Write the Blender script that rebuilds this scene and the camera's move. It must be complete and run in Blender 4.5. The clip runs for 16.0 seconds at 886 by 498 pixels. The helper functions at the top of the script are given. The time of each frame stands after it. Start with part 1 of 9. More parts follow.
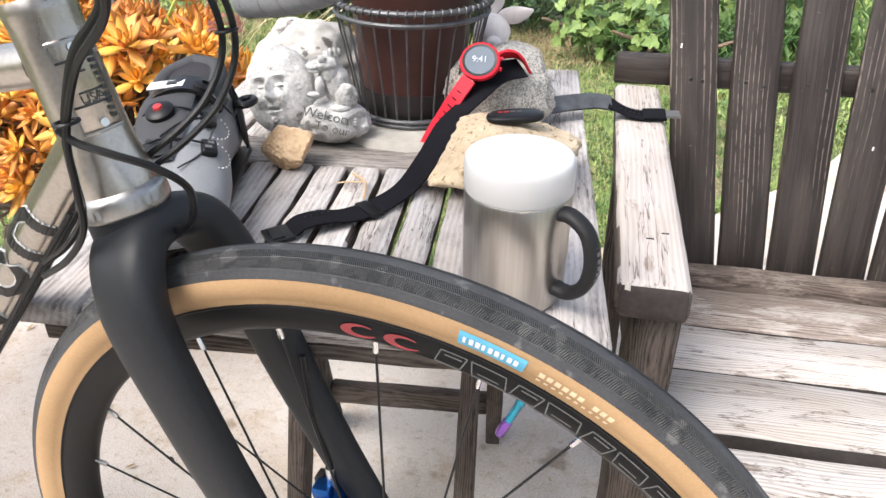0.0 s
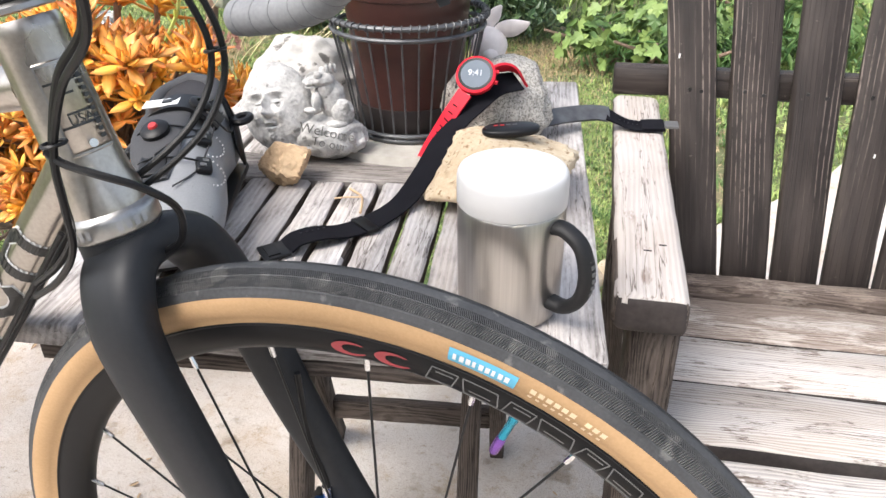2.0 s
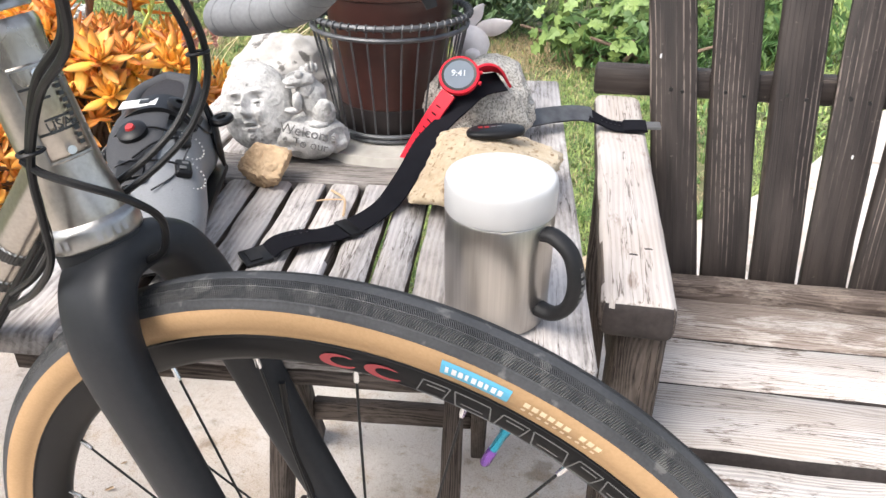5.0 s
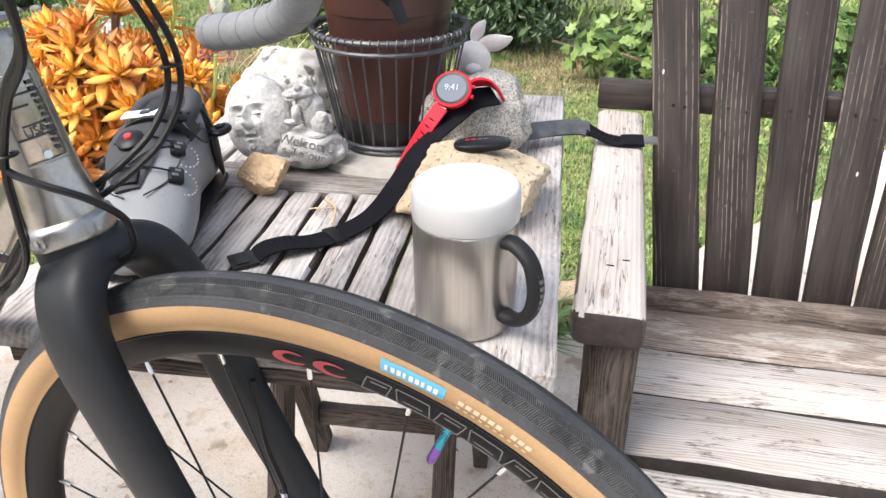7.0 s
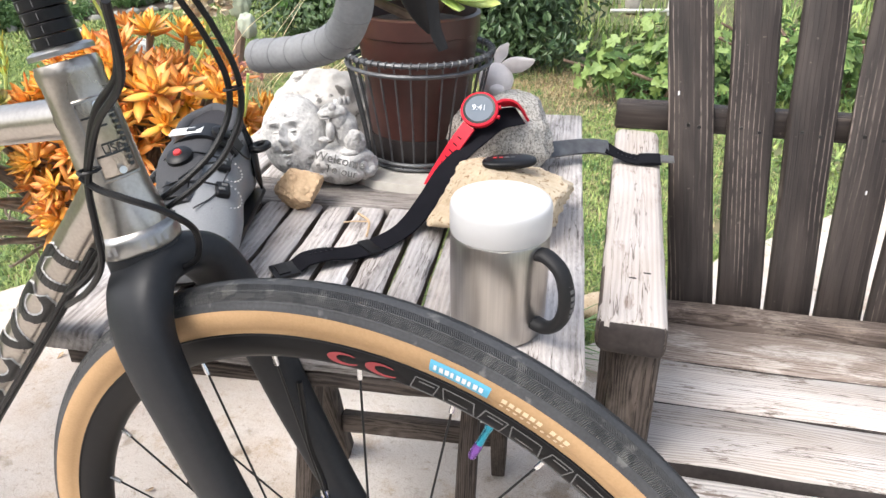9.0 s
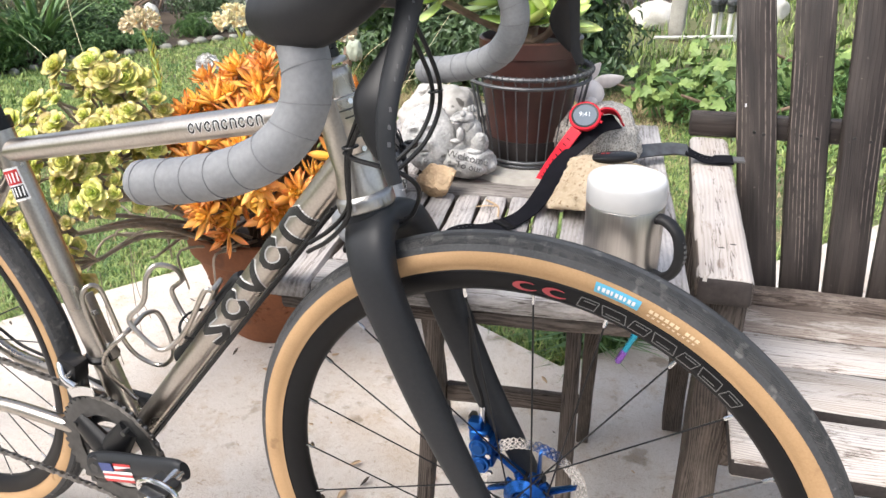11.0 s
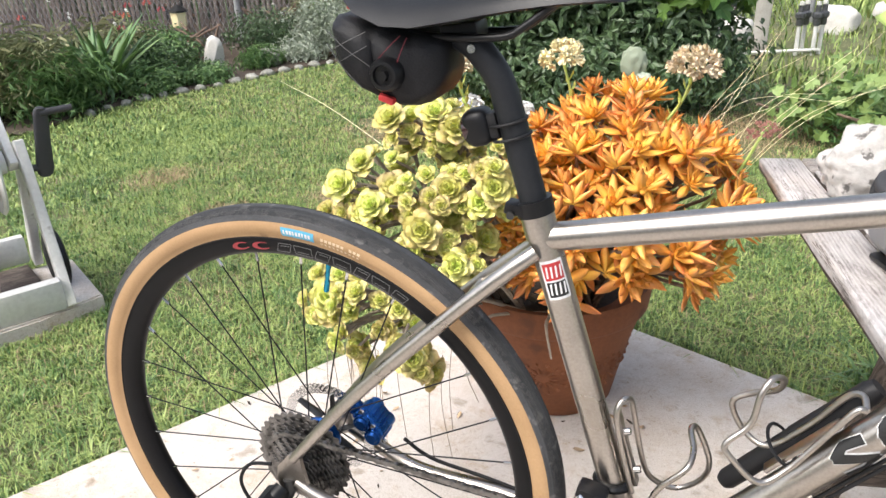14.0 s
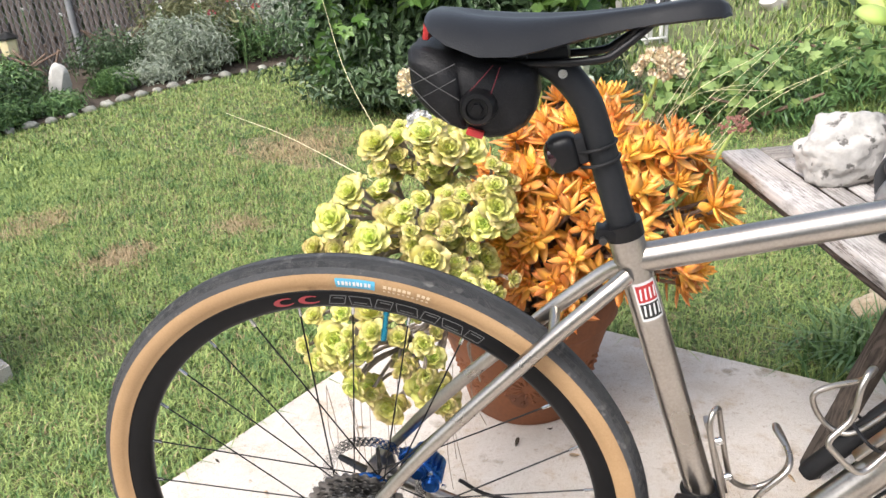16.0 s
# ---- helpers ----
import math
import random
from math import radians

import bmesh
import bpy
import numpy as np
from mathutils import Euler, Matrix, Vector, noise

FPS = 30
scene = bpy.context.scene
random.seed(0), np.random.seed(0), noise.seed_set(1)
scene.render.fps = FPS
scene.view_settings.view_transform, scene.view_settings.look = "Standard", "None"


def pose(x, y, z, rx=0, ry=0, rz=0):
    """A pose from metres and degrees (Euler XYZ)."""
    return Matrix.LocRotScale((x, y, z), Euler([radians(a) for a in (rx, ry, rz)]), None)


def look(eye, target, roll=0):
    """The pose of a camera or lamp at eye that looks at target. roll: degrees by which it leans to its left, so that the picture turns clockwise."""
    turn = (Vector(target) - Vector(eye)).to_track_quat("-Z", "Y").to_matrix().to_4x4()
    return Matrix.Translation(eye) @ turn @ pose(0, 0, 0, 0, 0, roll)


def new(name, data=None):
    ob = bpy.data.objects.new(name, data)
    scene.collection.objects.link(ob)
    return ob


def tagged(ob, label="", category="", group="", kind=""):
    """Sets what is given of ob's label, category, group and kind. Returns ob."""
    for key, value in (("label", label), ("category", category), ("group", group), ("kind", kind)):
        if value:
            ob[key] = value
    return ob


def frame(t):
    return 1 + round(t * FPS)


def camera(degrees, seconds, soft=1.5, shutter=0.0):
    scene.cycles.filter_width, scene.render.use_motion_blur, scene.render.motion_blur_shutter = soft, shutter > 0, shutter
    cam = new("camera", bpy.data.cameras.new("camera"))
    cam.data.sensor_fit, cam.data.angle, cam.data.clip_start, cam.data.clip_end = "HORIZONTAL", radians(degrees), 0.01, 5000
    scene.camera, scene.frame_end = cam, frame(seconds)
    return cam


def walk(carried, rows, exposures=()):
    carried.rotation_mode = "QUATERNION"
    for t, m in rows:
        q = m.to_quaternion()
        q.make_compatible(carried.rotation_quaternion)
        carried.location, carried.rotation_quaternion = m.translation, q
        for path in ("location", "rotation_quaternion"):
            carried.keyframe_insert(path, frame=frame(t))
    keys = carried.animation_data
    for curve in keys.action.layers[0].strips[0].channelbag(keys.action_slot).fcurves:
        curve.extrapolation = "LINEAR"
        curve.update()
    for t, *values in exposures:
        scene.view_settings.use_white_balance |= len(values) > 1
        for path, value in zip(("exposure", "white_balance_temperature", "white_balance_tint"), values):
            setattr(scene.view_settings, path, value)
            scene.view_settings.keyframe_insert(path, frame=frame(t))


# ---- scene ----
cam = camera(59.7, 16.0)
METRES, TILT, LEAN, TURN = 1.7852, -29.912, -0.4625, 20.136
START = (1.2074, -0.3592, 0.9391)
ROWS = [
    (0.0, 0.0, 0.0, 0.0, 0.0, 0.0, -0.0),
    (0.5, 0.0101, -0.01, -0.0024, 0.83, 0.55, -0.2),
    (1.0, 0.0152, -0.0113, -0.0017, 1.23, 0.95, -0.13),
    (1.5, 0.0124, -0.0092, 0.0004, 1.12, 1.06, 0.23),
    (2.0, 0.0063, 0.0017, 0.0014, 0.59, 0.89, 0.73),
    (2.5, -0.0036, 0.0151, 0.0042, -0.33, 0.58, 1.28),
    (3.0, -0.0135, 0.0204, 0.0115, -1.43, 0.28, 1.7),
    (3.5, -0.0194, 0.0247, 0.012, -2.57, -0.01, 1.86),
    (4.0, -0.02, 0.0218, 0.0113, -3.22, -0.19, 1.66),
    (6.5, 0.0393, -0.0122, 0.0019, 2.19, 1.44, -0.75),
    (7.0, 0.0348, -0.005, 0.0032, 1.86, 1.5, -0.23),
    (7.5, 0.0269, 0.0016, 0.0045, 1.34, 1.45, 0.01),
    (8.0, 0.0234, 0.0052, 0.0065, 1.39, 1.59, -0.32),
    (10.5, -0.0019, -0.1337, -0.0344, 3.95, 4.37, -0.91),
    (11.0, -0.0411, -0.1423, -0.0431, 4.5, 4.54, -1.27),
    (11.5, -0.112, -0.1118, -0.0315, 5.83, 4.66, -1.87),
    (12.0, -0.1782, -0.0757, -0.0205, 7.03, 4.82, -2.15),
    (12.5, -0.2634, -0.0788, -0.0111, 7.26, 5.06, -1.93),
    (13.0, -0.3482, -0.1058, -0.0045, 6.55, 5.46, -1.25),
    (13.5, -0.3853, -0.1102, -0.0037, 5.25, 5.74, -0.22),
    (14.0, -0.43, -0.0623, 0.0133, 3.71, 5.94, 1.11),
    (14.5, -0.4608, -0.0136, 0.0335, 1.91, 5.98, 2.67),
    (15.0, -0.5227, -0.01, 0.0441, -0.32, 5.86, 4.67),
    (15.5, -0.57, -0.0186, 0.0523, -3.07, 5.63, 6.79),
    (16.0, -0.556, -0.0365, 0.0463, -6.19, 5.35, 8.63),
]
walk(cam, [(t, pose(*START, TILT, LEAN, TURN) @ pose(METRES * x, METRES * y, METRES * z, 90 + pitch, roll, yaw)) for t, x, y, z, yaw, pitch, roll in ROWS], exposures=[(0.0, 1.28), (8.0, 1.28), (12.0, 1.14), (16.0, 1.06)])

# ---- light ----
world = bpy.data.worlds.new("sky")
scene.world = world
world.use_nodes = True
_n, _l = world.node_tree.nodes, world.node_tree.links
_sky = _n.new("ShaderNodeTexSky")
_sky.sky_type = "NISHITA"
_sky.sun_disc = False
_sky.sun_elevation, _sky.sun_rotation = radians(54), radians(211)
_sky.air_density, _sky.dust_density, _sky.ozone_density = 1.0, 4.0, 1.0
_hsv = _n.new("ShaderNodeHueSaturation")
_hsv.inputs["Saturation"].default_value = 0.62
_l.new(_sky.outputs["Color"], _hsv.inputs["Color"])
_l.new(_hsv.outputs["Color"], _n["Background"].inputs["Color"])
_n["Background"].inputs["Strength"].default_value = 0.15
_sun = bpy.data.lights.new("sun", "SUN")
_sun.energy, _sun.angle, _sun.color = 1.3, radians(32), (1.0, 0.975, 0.95)
new("sun", _sun).matrix_world = look((-1.4, -2.3, 4.5), (0.4, 0.6, 0.0))

# ---- materials ----


def mat(name, a, b=None, rough=0.6, metal=0.0, scale=8.0, fine=80.0, bump=0.15, stretch=(1, 1, 1), vary=0.0, coat=0.0,
        sheen=0.0, spots=None, spot_scale=20.0, spot_size=0.62, rough_var=0.1, depth=0.002, sub=0.0, lo=0.35, hi=0.65, spec=0.5):
    """A surface of two tones mixed at two scales, with fine relief; spots: a third tone in patches."""
    m = bpy.data.materials.new(name)
    m.use_nodes = True
    nt = m.node_tree
    N, L = nt.nodes, nt.links
    p = N["Principled BSDF"]
    b = b or tuple(c * 0.8 for c in a)
    tc = N.new("ShaderNodeTexCoord")
    mp = N.new("ShaderNodeMapping")
    mp.inputs["Scale"].default_value = stretch
    L.new(tc.outputs["Object"], mp.inputs["Vector"])
    n1, n2 = N.new("ShaderNodeTexNoise"), N.new("ShaderNodeTexNoise")
    n1.inputs["Scale"].default_value, n2.inputs["Scale"].default_value = scale, fine
    n1.inputs["Detail"].default_value, n2.inputs["Detail"].default_value = 5, 4
    for n in (n1, n2):
        L.new(mp.outputs[0], n.inputs["Vector"])
    add = N.new("ShaderNodeMath")
    add.operation = "MULTIPLY_ADD"
    L.new(n2.outputs["Fac"], add.inputs[0])
    add.inputs[1].default_value = 0.4
    sc = N.new("ShaderNodeMath")
    sc.operation = "MULTIPLY"
    sc.inputs[1].default_value = 0.6
    L.new(n1.outputs["Fac"], sc.inputs[0])
    L.new(sc.outputs[0], add.inputs[2])
    ramp = N.new("ShaderNodeValToRGB")
    ramp.color_ramp.elements[0].position, ramp.color_ramp.elements[1].position = lo, hi
    ramp.color_ramp.elements[0].color, ramp.color_ramp.elements[1].color = (*b, 1), (*a, 1)
    L.new(add.outputs[0], ramp.inputs["Fac"])
    col = ramp.outputs["Color"]
    if spots:
        n3 = N.new("ShaderNodeTexNoise")
        n3.inputs["Scale"].default_value, n3.inputs["Detail"].default_value = spot_scale, 4
        L.new(mp.outputs[0], n3.inputs["Vector"])
        r3 = N.new("ShaderNodeValToRGB")
        r3.color_ramp.elements[0].position, r3.color_ramp.elements[1].position = spot_size - 0.03, spot_size + 0.03
        L.new(n3.outputs["Fac"], r3.inputs["Fac"])
        mx = N.new("ShaderNodeMix")
        mx.data_type = "RGBA"
        L.new(r3.outputs["Color"], mx.inputs["Factor"])
        L.new(col, mx.inputs["A"])
        mx.inputs["B"].default_value = (*spots, 1)
        col = mx.outputs["Result"]
    if vary:
        oi = N.new("ShaderNodeObjectInfo")
        hs = N.new("ShaderNodeHueSaturation")
        rg = N.new("ShaderNodeMapRange")
        rg.inputs["To Min"].default_value, rg.inputs["To Max"].default_value = 1 - vary, 1 + vary
        L.new(oi.outputs["Random"], rg.inputs["Value"])
        L.new(rg.outputs[0], hs.inputs["Value"])
        L.new(col, hs.inputs["Color"])
        col = hs.outputs["Color"]
    L.new(col, p.inputs["Base Color"])
    rr = N.new("ShaderNodeMapRange")
    rr.inputs["To Min"].default_value, rr.inputs["To Max"].default_value = max(0.02, rough - rough_var), min(1, rough + rough_var)
    L.new(n1.outputs["Fac"], rr.inputs["Value"])
    L.new(rr.outputs[0], p.inputs["Roughness"])
    p.inputs["Metallic"].default_value = metal
    p.inputs["Specular IOR Level"].default_value = spec
    p.inputs["Coat Weight"].default_value = coat
    p.inputs["Sheen Weight"].default_value = sheen
    if sub:
        p.inputs["Subsurface Weight"].default_value = sub
        p.inputs["Subsurface Radius"].default_value = (0.01, 0.006, 0.003)
        p.inputs["Subsurface Scale"].default_value = 0.5
    if bump:
        bp = N.new("ShaderNodeBump")
        bp.inputs["Strength"].default_value, bp.inputs["Distance"].default_value = bump, depth
        L.new(add.outputs[0], bp.inputs["Height"])
        L.new(bp.outputs[0], p.inputs["Normal"])
    return m


M = dict(
    titanium=mat("brushed_titanium", (0.48, 0.445, 0.405), (0.35, 0.32, 0.285), rough=0.29, metal=1, scale=14, fine=320, bump=0.04, rough_var=0.07, depth=0.001),
    steel=mat("brushed_steel", (0.50, 0.478, 0.452), (0.37, 0.352, 0.332), rough=0.33, metal=1, scale=60, fine=500, bump=0.02, stretch=(1, 1, 0.02), depth=0.0002, rough_var=0.02),
    chrome=mat("polished_alloy", (0.72, 0.72, 0.72), (0.6, 0.6, 0.6), rough=0.2, metal=1, bump=0.02),
    dark_metal=mat("dark_steel", (0.10, 0.10, 0.10), (0.04, 0.04, 0.04), rough=0.38, metal=0.8, bump=0.05),
    cog=mat("cassette_steel", (0.30, 0.29, 0.28), (0.10, 0.095, 0.09), rough=0.4, metal=1, scale=40, bump=0.1),
    blue=mat("blue_anodised", (0.014, 0.105, 0.36), (0.008, 0.055, 0.23), rough=0.28, metal=0.85, bump=0.02),
    blue_dark=mat("deep_blue_anodised", (0.012, 0.075, 0.26), (0.007, 0.04, 0.17), rough=0.3, metal=0.85, bump=0.02),
    teal=mat("teal_anodised", (0.03, 0.33, 0.46), (0.02, 0.22, 0.36), rough=0.25, metal=0.8, bump=0.02),
    violet=mat("violet_anodised", (0.24, 0.10, 0.42), (0.15, 0.07, 0.3), rough=0.25, metal=0.8, bump=0.02),
    carbon=mat("matt_carbon", (0.0205, 0.0218, 0.0245), (0.0150, 0.0162, 0.0184), rough=0.44, scale=5, fine=220, bump=0.03, spec=0.2, spots=(0.03, 0.03, 0.03), spot_scale=160, spot_size=0.75),
    rim=mat("rim_carbon", (0.006, 0.006, 0.007), (0.0035, 0.0035, 0.004), rough=0.42, bump=0.02, spec=0.16),
    tan=mat("tan_sidewall", (0.43, 0.275, 0.145), (0.345, 0.215, 0.108), rough=0.72, scale=14, fine=500, bump=0.12, depth=0.0004, spots=(0.27, 0.165, 0.085), spot_scale=24, spot_size=0.70, spec=0.3),
    black=mat("black_plastic", (0.008, 0.008, 0.009), (0.005, 0.005, 0.0055), rough=0.4, bump=0.06, fine=260, spec=0.28),
    soft_black=mat("black_rubber", (0.012, 0.012, 0.013), (0.008, 0.008, 0.009), rough=0.55, bump=0.1, fine=300, spec=0.3),
    tape=mat("grey_bar_tape", (0.20, 0.205, 0.212), (0.14, 0.144, 0.152), rough=0.62, scale=20, fine=260, bump=0.3, depth=0.001),
    seam=mat("tape_seam", (0.155, 0.158, 0.164), (0.12, 0.123, 0.128), rough=0.7),
    white=mat("white_plastic", (0.53, 0.53, 0.527), (0.50, 0.50, 0.497), rough=0.35, scale=6, bump=0.03),
    decal_black=mat("decal_black", (0.012, 0.012, 0.012), rough=0.4, bump=0),
    decal_white=mat("decal_white", (0.75, 0.75, 0.74), rough=0.4, bump=0),
    decal_red=mat("decal_red", (0.46, 0.03, 0.03), rough=0.4, bump=0),
    rim_red=mat("faded_rim_red", (0.24, 0.03, 0.035), rough=0.5, bump=0),
    decal_blue=mat("decal_blue", (0.10, 0.42, 0.62), rough=0.45, bump=0.02),
    decal_navy=mat("decal_navy", (0.03, 0.05, 0.18), rough=0.45, bump=0),
    decal_gold=mat("decal_pale", (0.70, 0.55, 0.36), rough=0.5, bump=0),
    grey_line=mat("decal_grey", (0.11, 0.11, 0.11), rough=0.5, bump=0),
    saddle=mat("saddle_cover", (0.014, 0.0145, 0.016), (0.008, 0.0085, 0.0095), rough=0.38, scale=30, fine=520, bump=0.5, depth=0.0008, spec=0.32),
    fabric=mat("bag_fabric", (0.015, 0.015, 0.0165), (0.007, 0.007, 0.0078), rough=0.5, scale=24, fine=500, bump=0.6, depth=0.0020, spec=0.2),
    webbing=mat("elastic_webbing", (0.009, 0.009, 0.012), (0.005, 0.005, 0.007), rough=0.9, scale=60, fine=900, bump=0.4, depth=0.0006, spec=0.12),
    red_rubber=mat("red_silicone", (0.60, 0.018, 0.038), (0.50, 0.015, 0.030), rough=0.6, bump=0.05, spec=0.22),
    lcd=mat("watch_display", (0.125, 0.15, 0.185), (0.105, 0.13, 0.16), rough=0.45, bump=0.0, spec=0.2),
    shoe=mat("shoe_grey", (0.227, 0.234, 0.244), (0.176, 0.182, 0.192), rough=0.42, scale=12, fine=600, bump=0.2, depth=0.0006, spots=(0.05, 0.05, 0.05), spot_scale=170, spot_size=0.72),
    shoe_dark=mat("shoe_mesh", (0.045, 0.046, 0.05), (0.025, 0.025, 0.028), rough=0.7, fine=700, bump=0.3),
    terracotta=mat("terracotta", (0.25, 0.092, 0.038), (0.175, 0.063, 0.028), rough=0.85, scale=7, fine=120, bump=0.25, spots=(0.15, 0.058, 0.030), spot_scale=12, spot_size=0.6),
    dark_pot=mat("glazed_red_brown_pot", (0.050, 0.0165, 0.012), (0.030, 0.010, 0.008), rough=0.42, scale=8, bump=0.08),
    pot_black=mat("pot_dark_base", (0.018, 0.013, 0.012), (0.010, 0.008, 0.008), rough=0.5),
    soil=mat("potting_soil", (0.07, 0.045, 0.03), (0.03, 0.02, 0.014), rough=0.95, scale=40, bump=0.8, depth=0.006),
    wire=mat("grey_coated_wire", (0.13, 0.135, 0.14), (0.07, 0.07, 0.075), rough=0.45, metal=0.5, scale=60, bump=0.1),
    plaster=mat("weathered_white_stone", (0.54, 0.53, 0.515), (0.275, 0.27, 0.26), rough=0.9, scale=46, fine=230, bump=1.0, depth=0.005, lo=0.36, hi=0.60, spots=(0.17, 0.166, 0.158), spot_scale=60, spot_size=0.655),
    rabbit=mat("pale_pink_stone", (0.78, 0.72, 0.69), (0.62, 0.56, 0.54), rough=0.85, scale=30, bump=0.3),
    coral=mat("pitted_white_rock", (0.52, 0.50, 0.475), (0.33, 0.315, 0.295), rough=0.9, scale=16, fine=110, bump=0.9, depth=0.006, spots=(0.12, 0.112, 0.105), spot_scale=48, spot_size=0.63, lo=0.3, hi=0.6),
    granite=mat("speckled_granite", (0.56, 0.525, 0.465), (0.23, 0.212, 0.19), rough=0.85, scale=300, fine=620, bump=0.4, spots=(0.085, 0.08, 0.075), spot_scale=430, spot_size=0.61, lo=0.40, hi=0.56),
    carved_line=mat("dark_lettering", (0.13, 0.125, 0.118), (0.09, 0.087, 0.082), rough=0.9, bump=0.1),
    field_stone=mat("pale_field_stone", (0.62, 0.60, 0.56), (0.47, 0.45, 0.41), rough=0.9, scale=14, fine=90, bump=0.5),
    sandstone=mat("tan_sandstone", (0.60, 0.50, 0.36), (0.44, 0.335, 0.215), rough=0.9, scale=22, fine=190, bump=0.7, depth=0.004, spots=(0.27, 0.18, 0.10), spot_scale=170, spot_size=0.62),
    tan_rock=mat("rough_tan_rock", (0.600, 0.439, 0.275), (0.432, 0.293, 0.173), rough=0.92, scale=40, fine=170, bump=0.8, depth=0.004),
    slate=mat("pale_slab", (0.446, 0.426, 0.383), (0.331, 0.312, 0.276), rough=0.85, scale=18, bump=0.4),
    earth=mat("lawn_soil", (0.15, 0.15, 0.07), (0.085, 0.10, 0.04), rough=0.97, scale=5, fine=60, bump=0.8, depth=0.01, spots=(0.19, 0.16, 0.09), spot_scale=5.2, spot_size=0.62),
    bed_soil=mat("bed_soil", (0.085, 0.062, 0.042), (0.04, 0.03, 0.021), rough=0.97, scale=9, fine=60, bump=0.8, depth=0.012),
    white_paint=mat("weathered_white_paint", (0.70, 0.69, 0.66), (0.54, 0.53, 0.50), rough=0.6, scale=9, fine=90, bump=0.25, spots=(0.36, 0.34, 0.31), spot_scale=16, spot_size=0.68),
    bark=mat("succulent_stem", (0.24, 0.165, 0.12), (0.13, 0.085, 0.06), rough=0.9, scale=60, bump=0.5),
    twig=mat("dry_twig", (0.36, 0.30, 0.24), (0.22, 0.18, 0.14), rough=0.9, scale=60, bump=0.4),
    fence=mat("brown_fence_slat", (0.20, 0.165, 0.145), (0.10, 0.08, 0.072), rough=0.8, scale=4, fine=50, bump=0.3, vary=0.25),
    digit=mat("display_digit", (0.55, 0.59, 0.63), rough=0.5, bump=0),
    lace_red=mat("dark_red_lace", (0.16, 0.015, 0.025), rough=0.7, bump=0),
    lever_grey=mat("lever_print", (0.085, 0.085, 0.088), rough=0.5, bump=0),
    lens_dark=mat("tinted_lens", (0.030, 0.006, 0.008), (0.015, 0.004, 0.005), rough=0.15, bump=0.0, coat=0.4),
    headset=mat("satin_alloy", (0.40, 0.395, 0.385), (0.31, 0.305, 0.30), rough=0.36, metal=1, scale=40, fine=300, bump=0.03, depth=0.0006),
    galv=mat("galvanised_wire", (0.42, 0.42, 0.43), (0.28, 0.28, 0.29), rough=0.5, metal=0.6),
    pvc=mat("white_pvc", (0.72, 0.71, 0.68), (0.60, 0.59, 0.56), rough=0.5, bump=0.05),
    pebble=mat("edging_stone", (0.36, 0.355, 0.31), (0.19, 0.19, 0.16), rough=0.9, scale=20, bump=0.5, vary=0.2),
)


def tread_mat(name, centre):
    """Tyre rubber with fine oblique ribs round the wheel's axle, dust caught in them."""
    m = mat(name, (0.066, 0.067, 0.070), (0.038, 0.039, 0.041), rough=0.66, scale=18, fine=420, bump=0.3, spots=(0.125, 0.123, 0.118), spot_scale=60, spot_size=0.64, depth=0.0004, spec=0.25)
    N, L = m.node_tree.nodes, m.node_tree.links
    p = N["Principled BSDF"]
    tc = N.new("ShaderNodeTexCoord")
    sp = N.new("ShaderNodeSeparateXYZ")
    L.new(tc.outputs["Object"], sp.inputs[0])

    def math_(op, a, b):
        n = N.new("ShaderNodeMath")
        n.operation = op
        for i, v in enumerate((a, b)):
            if isinstance(v, (int, float)):
                n.inputs[i].default_value = v
            else:
                L.new(v, n.inputs[i])
        return n.outputs[0]

    ang = math_("ARCTAN2", math_("SUBTRACT", sp.outputs["Z"], centre[2]), math_("SUBTRACT", sp.outputs["X"], centre[0]))
    side_ = math_("ABSOLUTE", sp.outputs["Y"], 0.0)
    def ribs(pitch, slant, lo, hi):
        wave = math_("SINE", math_("ADD", math_("MULTIPLY", ang, 0.347 * 2 * math.pi / pitch), math_("MULTIPLY", side_, 2 * math.pi / slant)), 0.0)
        return math_("MULTIPLY", wave, math_("MULTIPLY", math_("GREATER_THAN", side_, lo), math_("LESS_THAN", side_, hi)))

    rib = math_("ADD", ribs(0.0014, 0.0022, 0.0038, 0.0092), ribs(0.0016, -0.0026, 0.0097, 0.0152))
    # pale dust caught between the ribs
    dn = N.new("ShaderNodeTexNoise")
    dn.inputs["Scale"].default_value, dn.inputs["Detail"].default_value = 130, 5
    L.new(tc.outputs["Object"], dn.inputs["Vector"])
    dust = math_("MULTIPLY", math_("GREATER_THAN", rib, 0.35), math_("GREATER_THAN", dn.outputs["Fac"], 0.47))
    outer = math_("MULTIPLY", math_("GREATER_THAN", side_, 0.0092), 0.75)
    dust = math_("MULTIPLY", dust, math_("ADD", outer, 0.25))
    mx = N.new("ShaderNodeMix")
    mx.data_type = "RGBA"
    L.new(dust, mx.inputs["Factor"])
    L.new(p.inputs["Base Color"].links[0].from_socket, mx.inputs["A"])
    mx.inputs["B"].default_value = (0.115, 0.1125, 0.108, 1)
    L.new(mx.outputs["Result"], p.inputs["Base Color"])
    bp = N.new("ShaderNodeBump")
    bp.inputs["Strength"].default_value, bp.inputs["Distance"].default_value = 0.9, 0.0008
    L.new(rib, bp.inputs["Height"])
    for l in list(p.inputs["Normal"].links):
        L.new(l.from_socket, bp.inputs["Normal"])
    L.new(bp.outputs[0], p.inputs["Normal"])
    return m


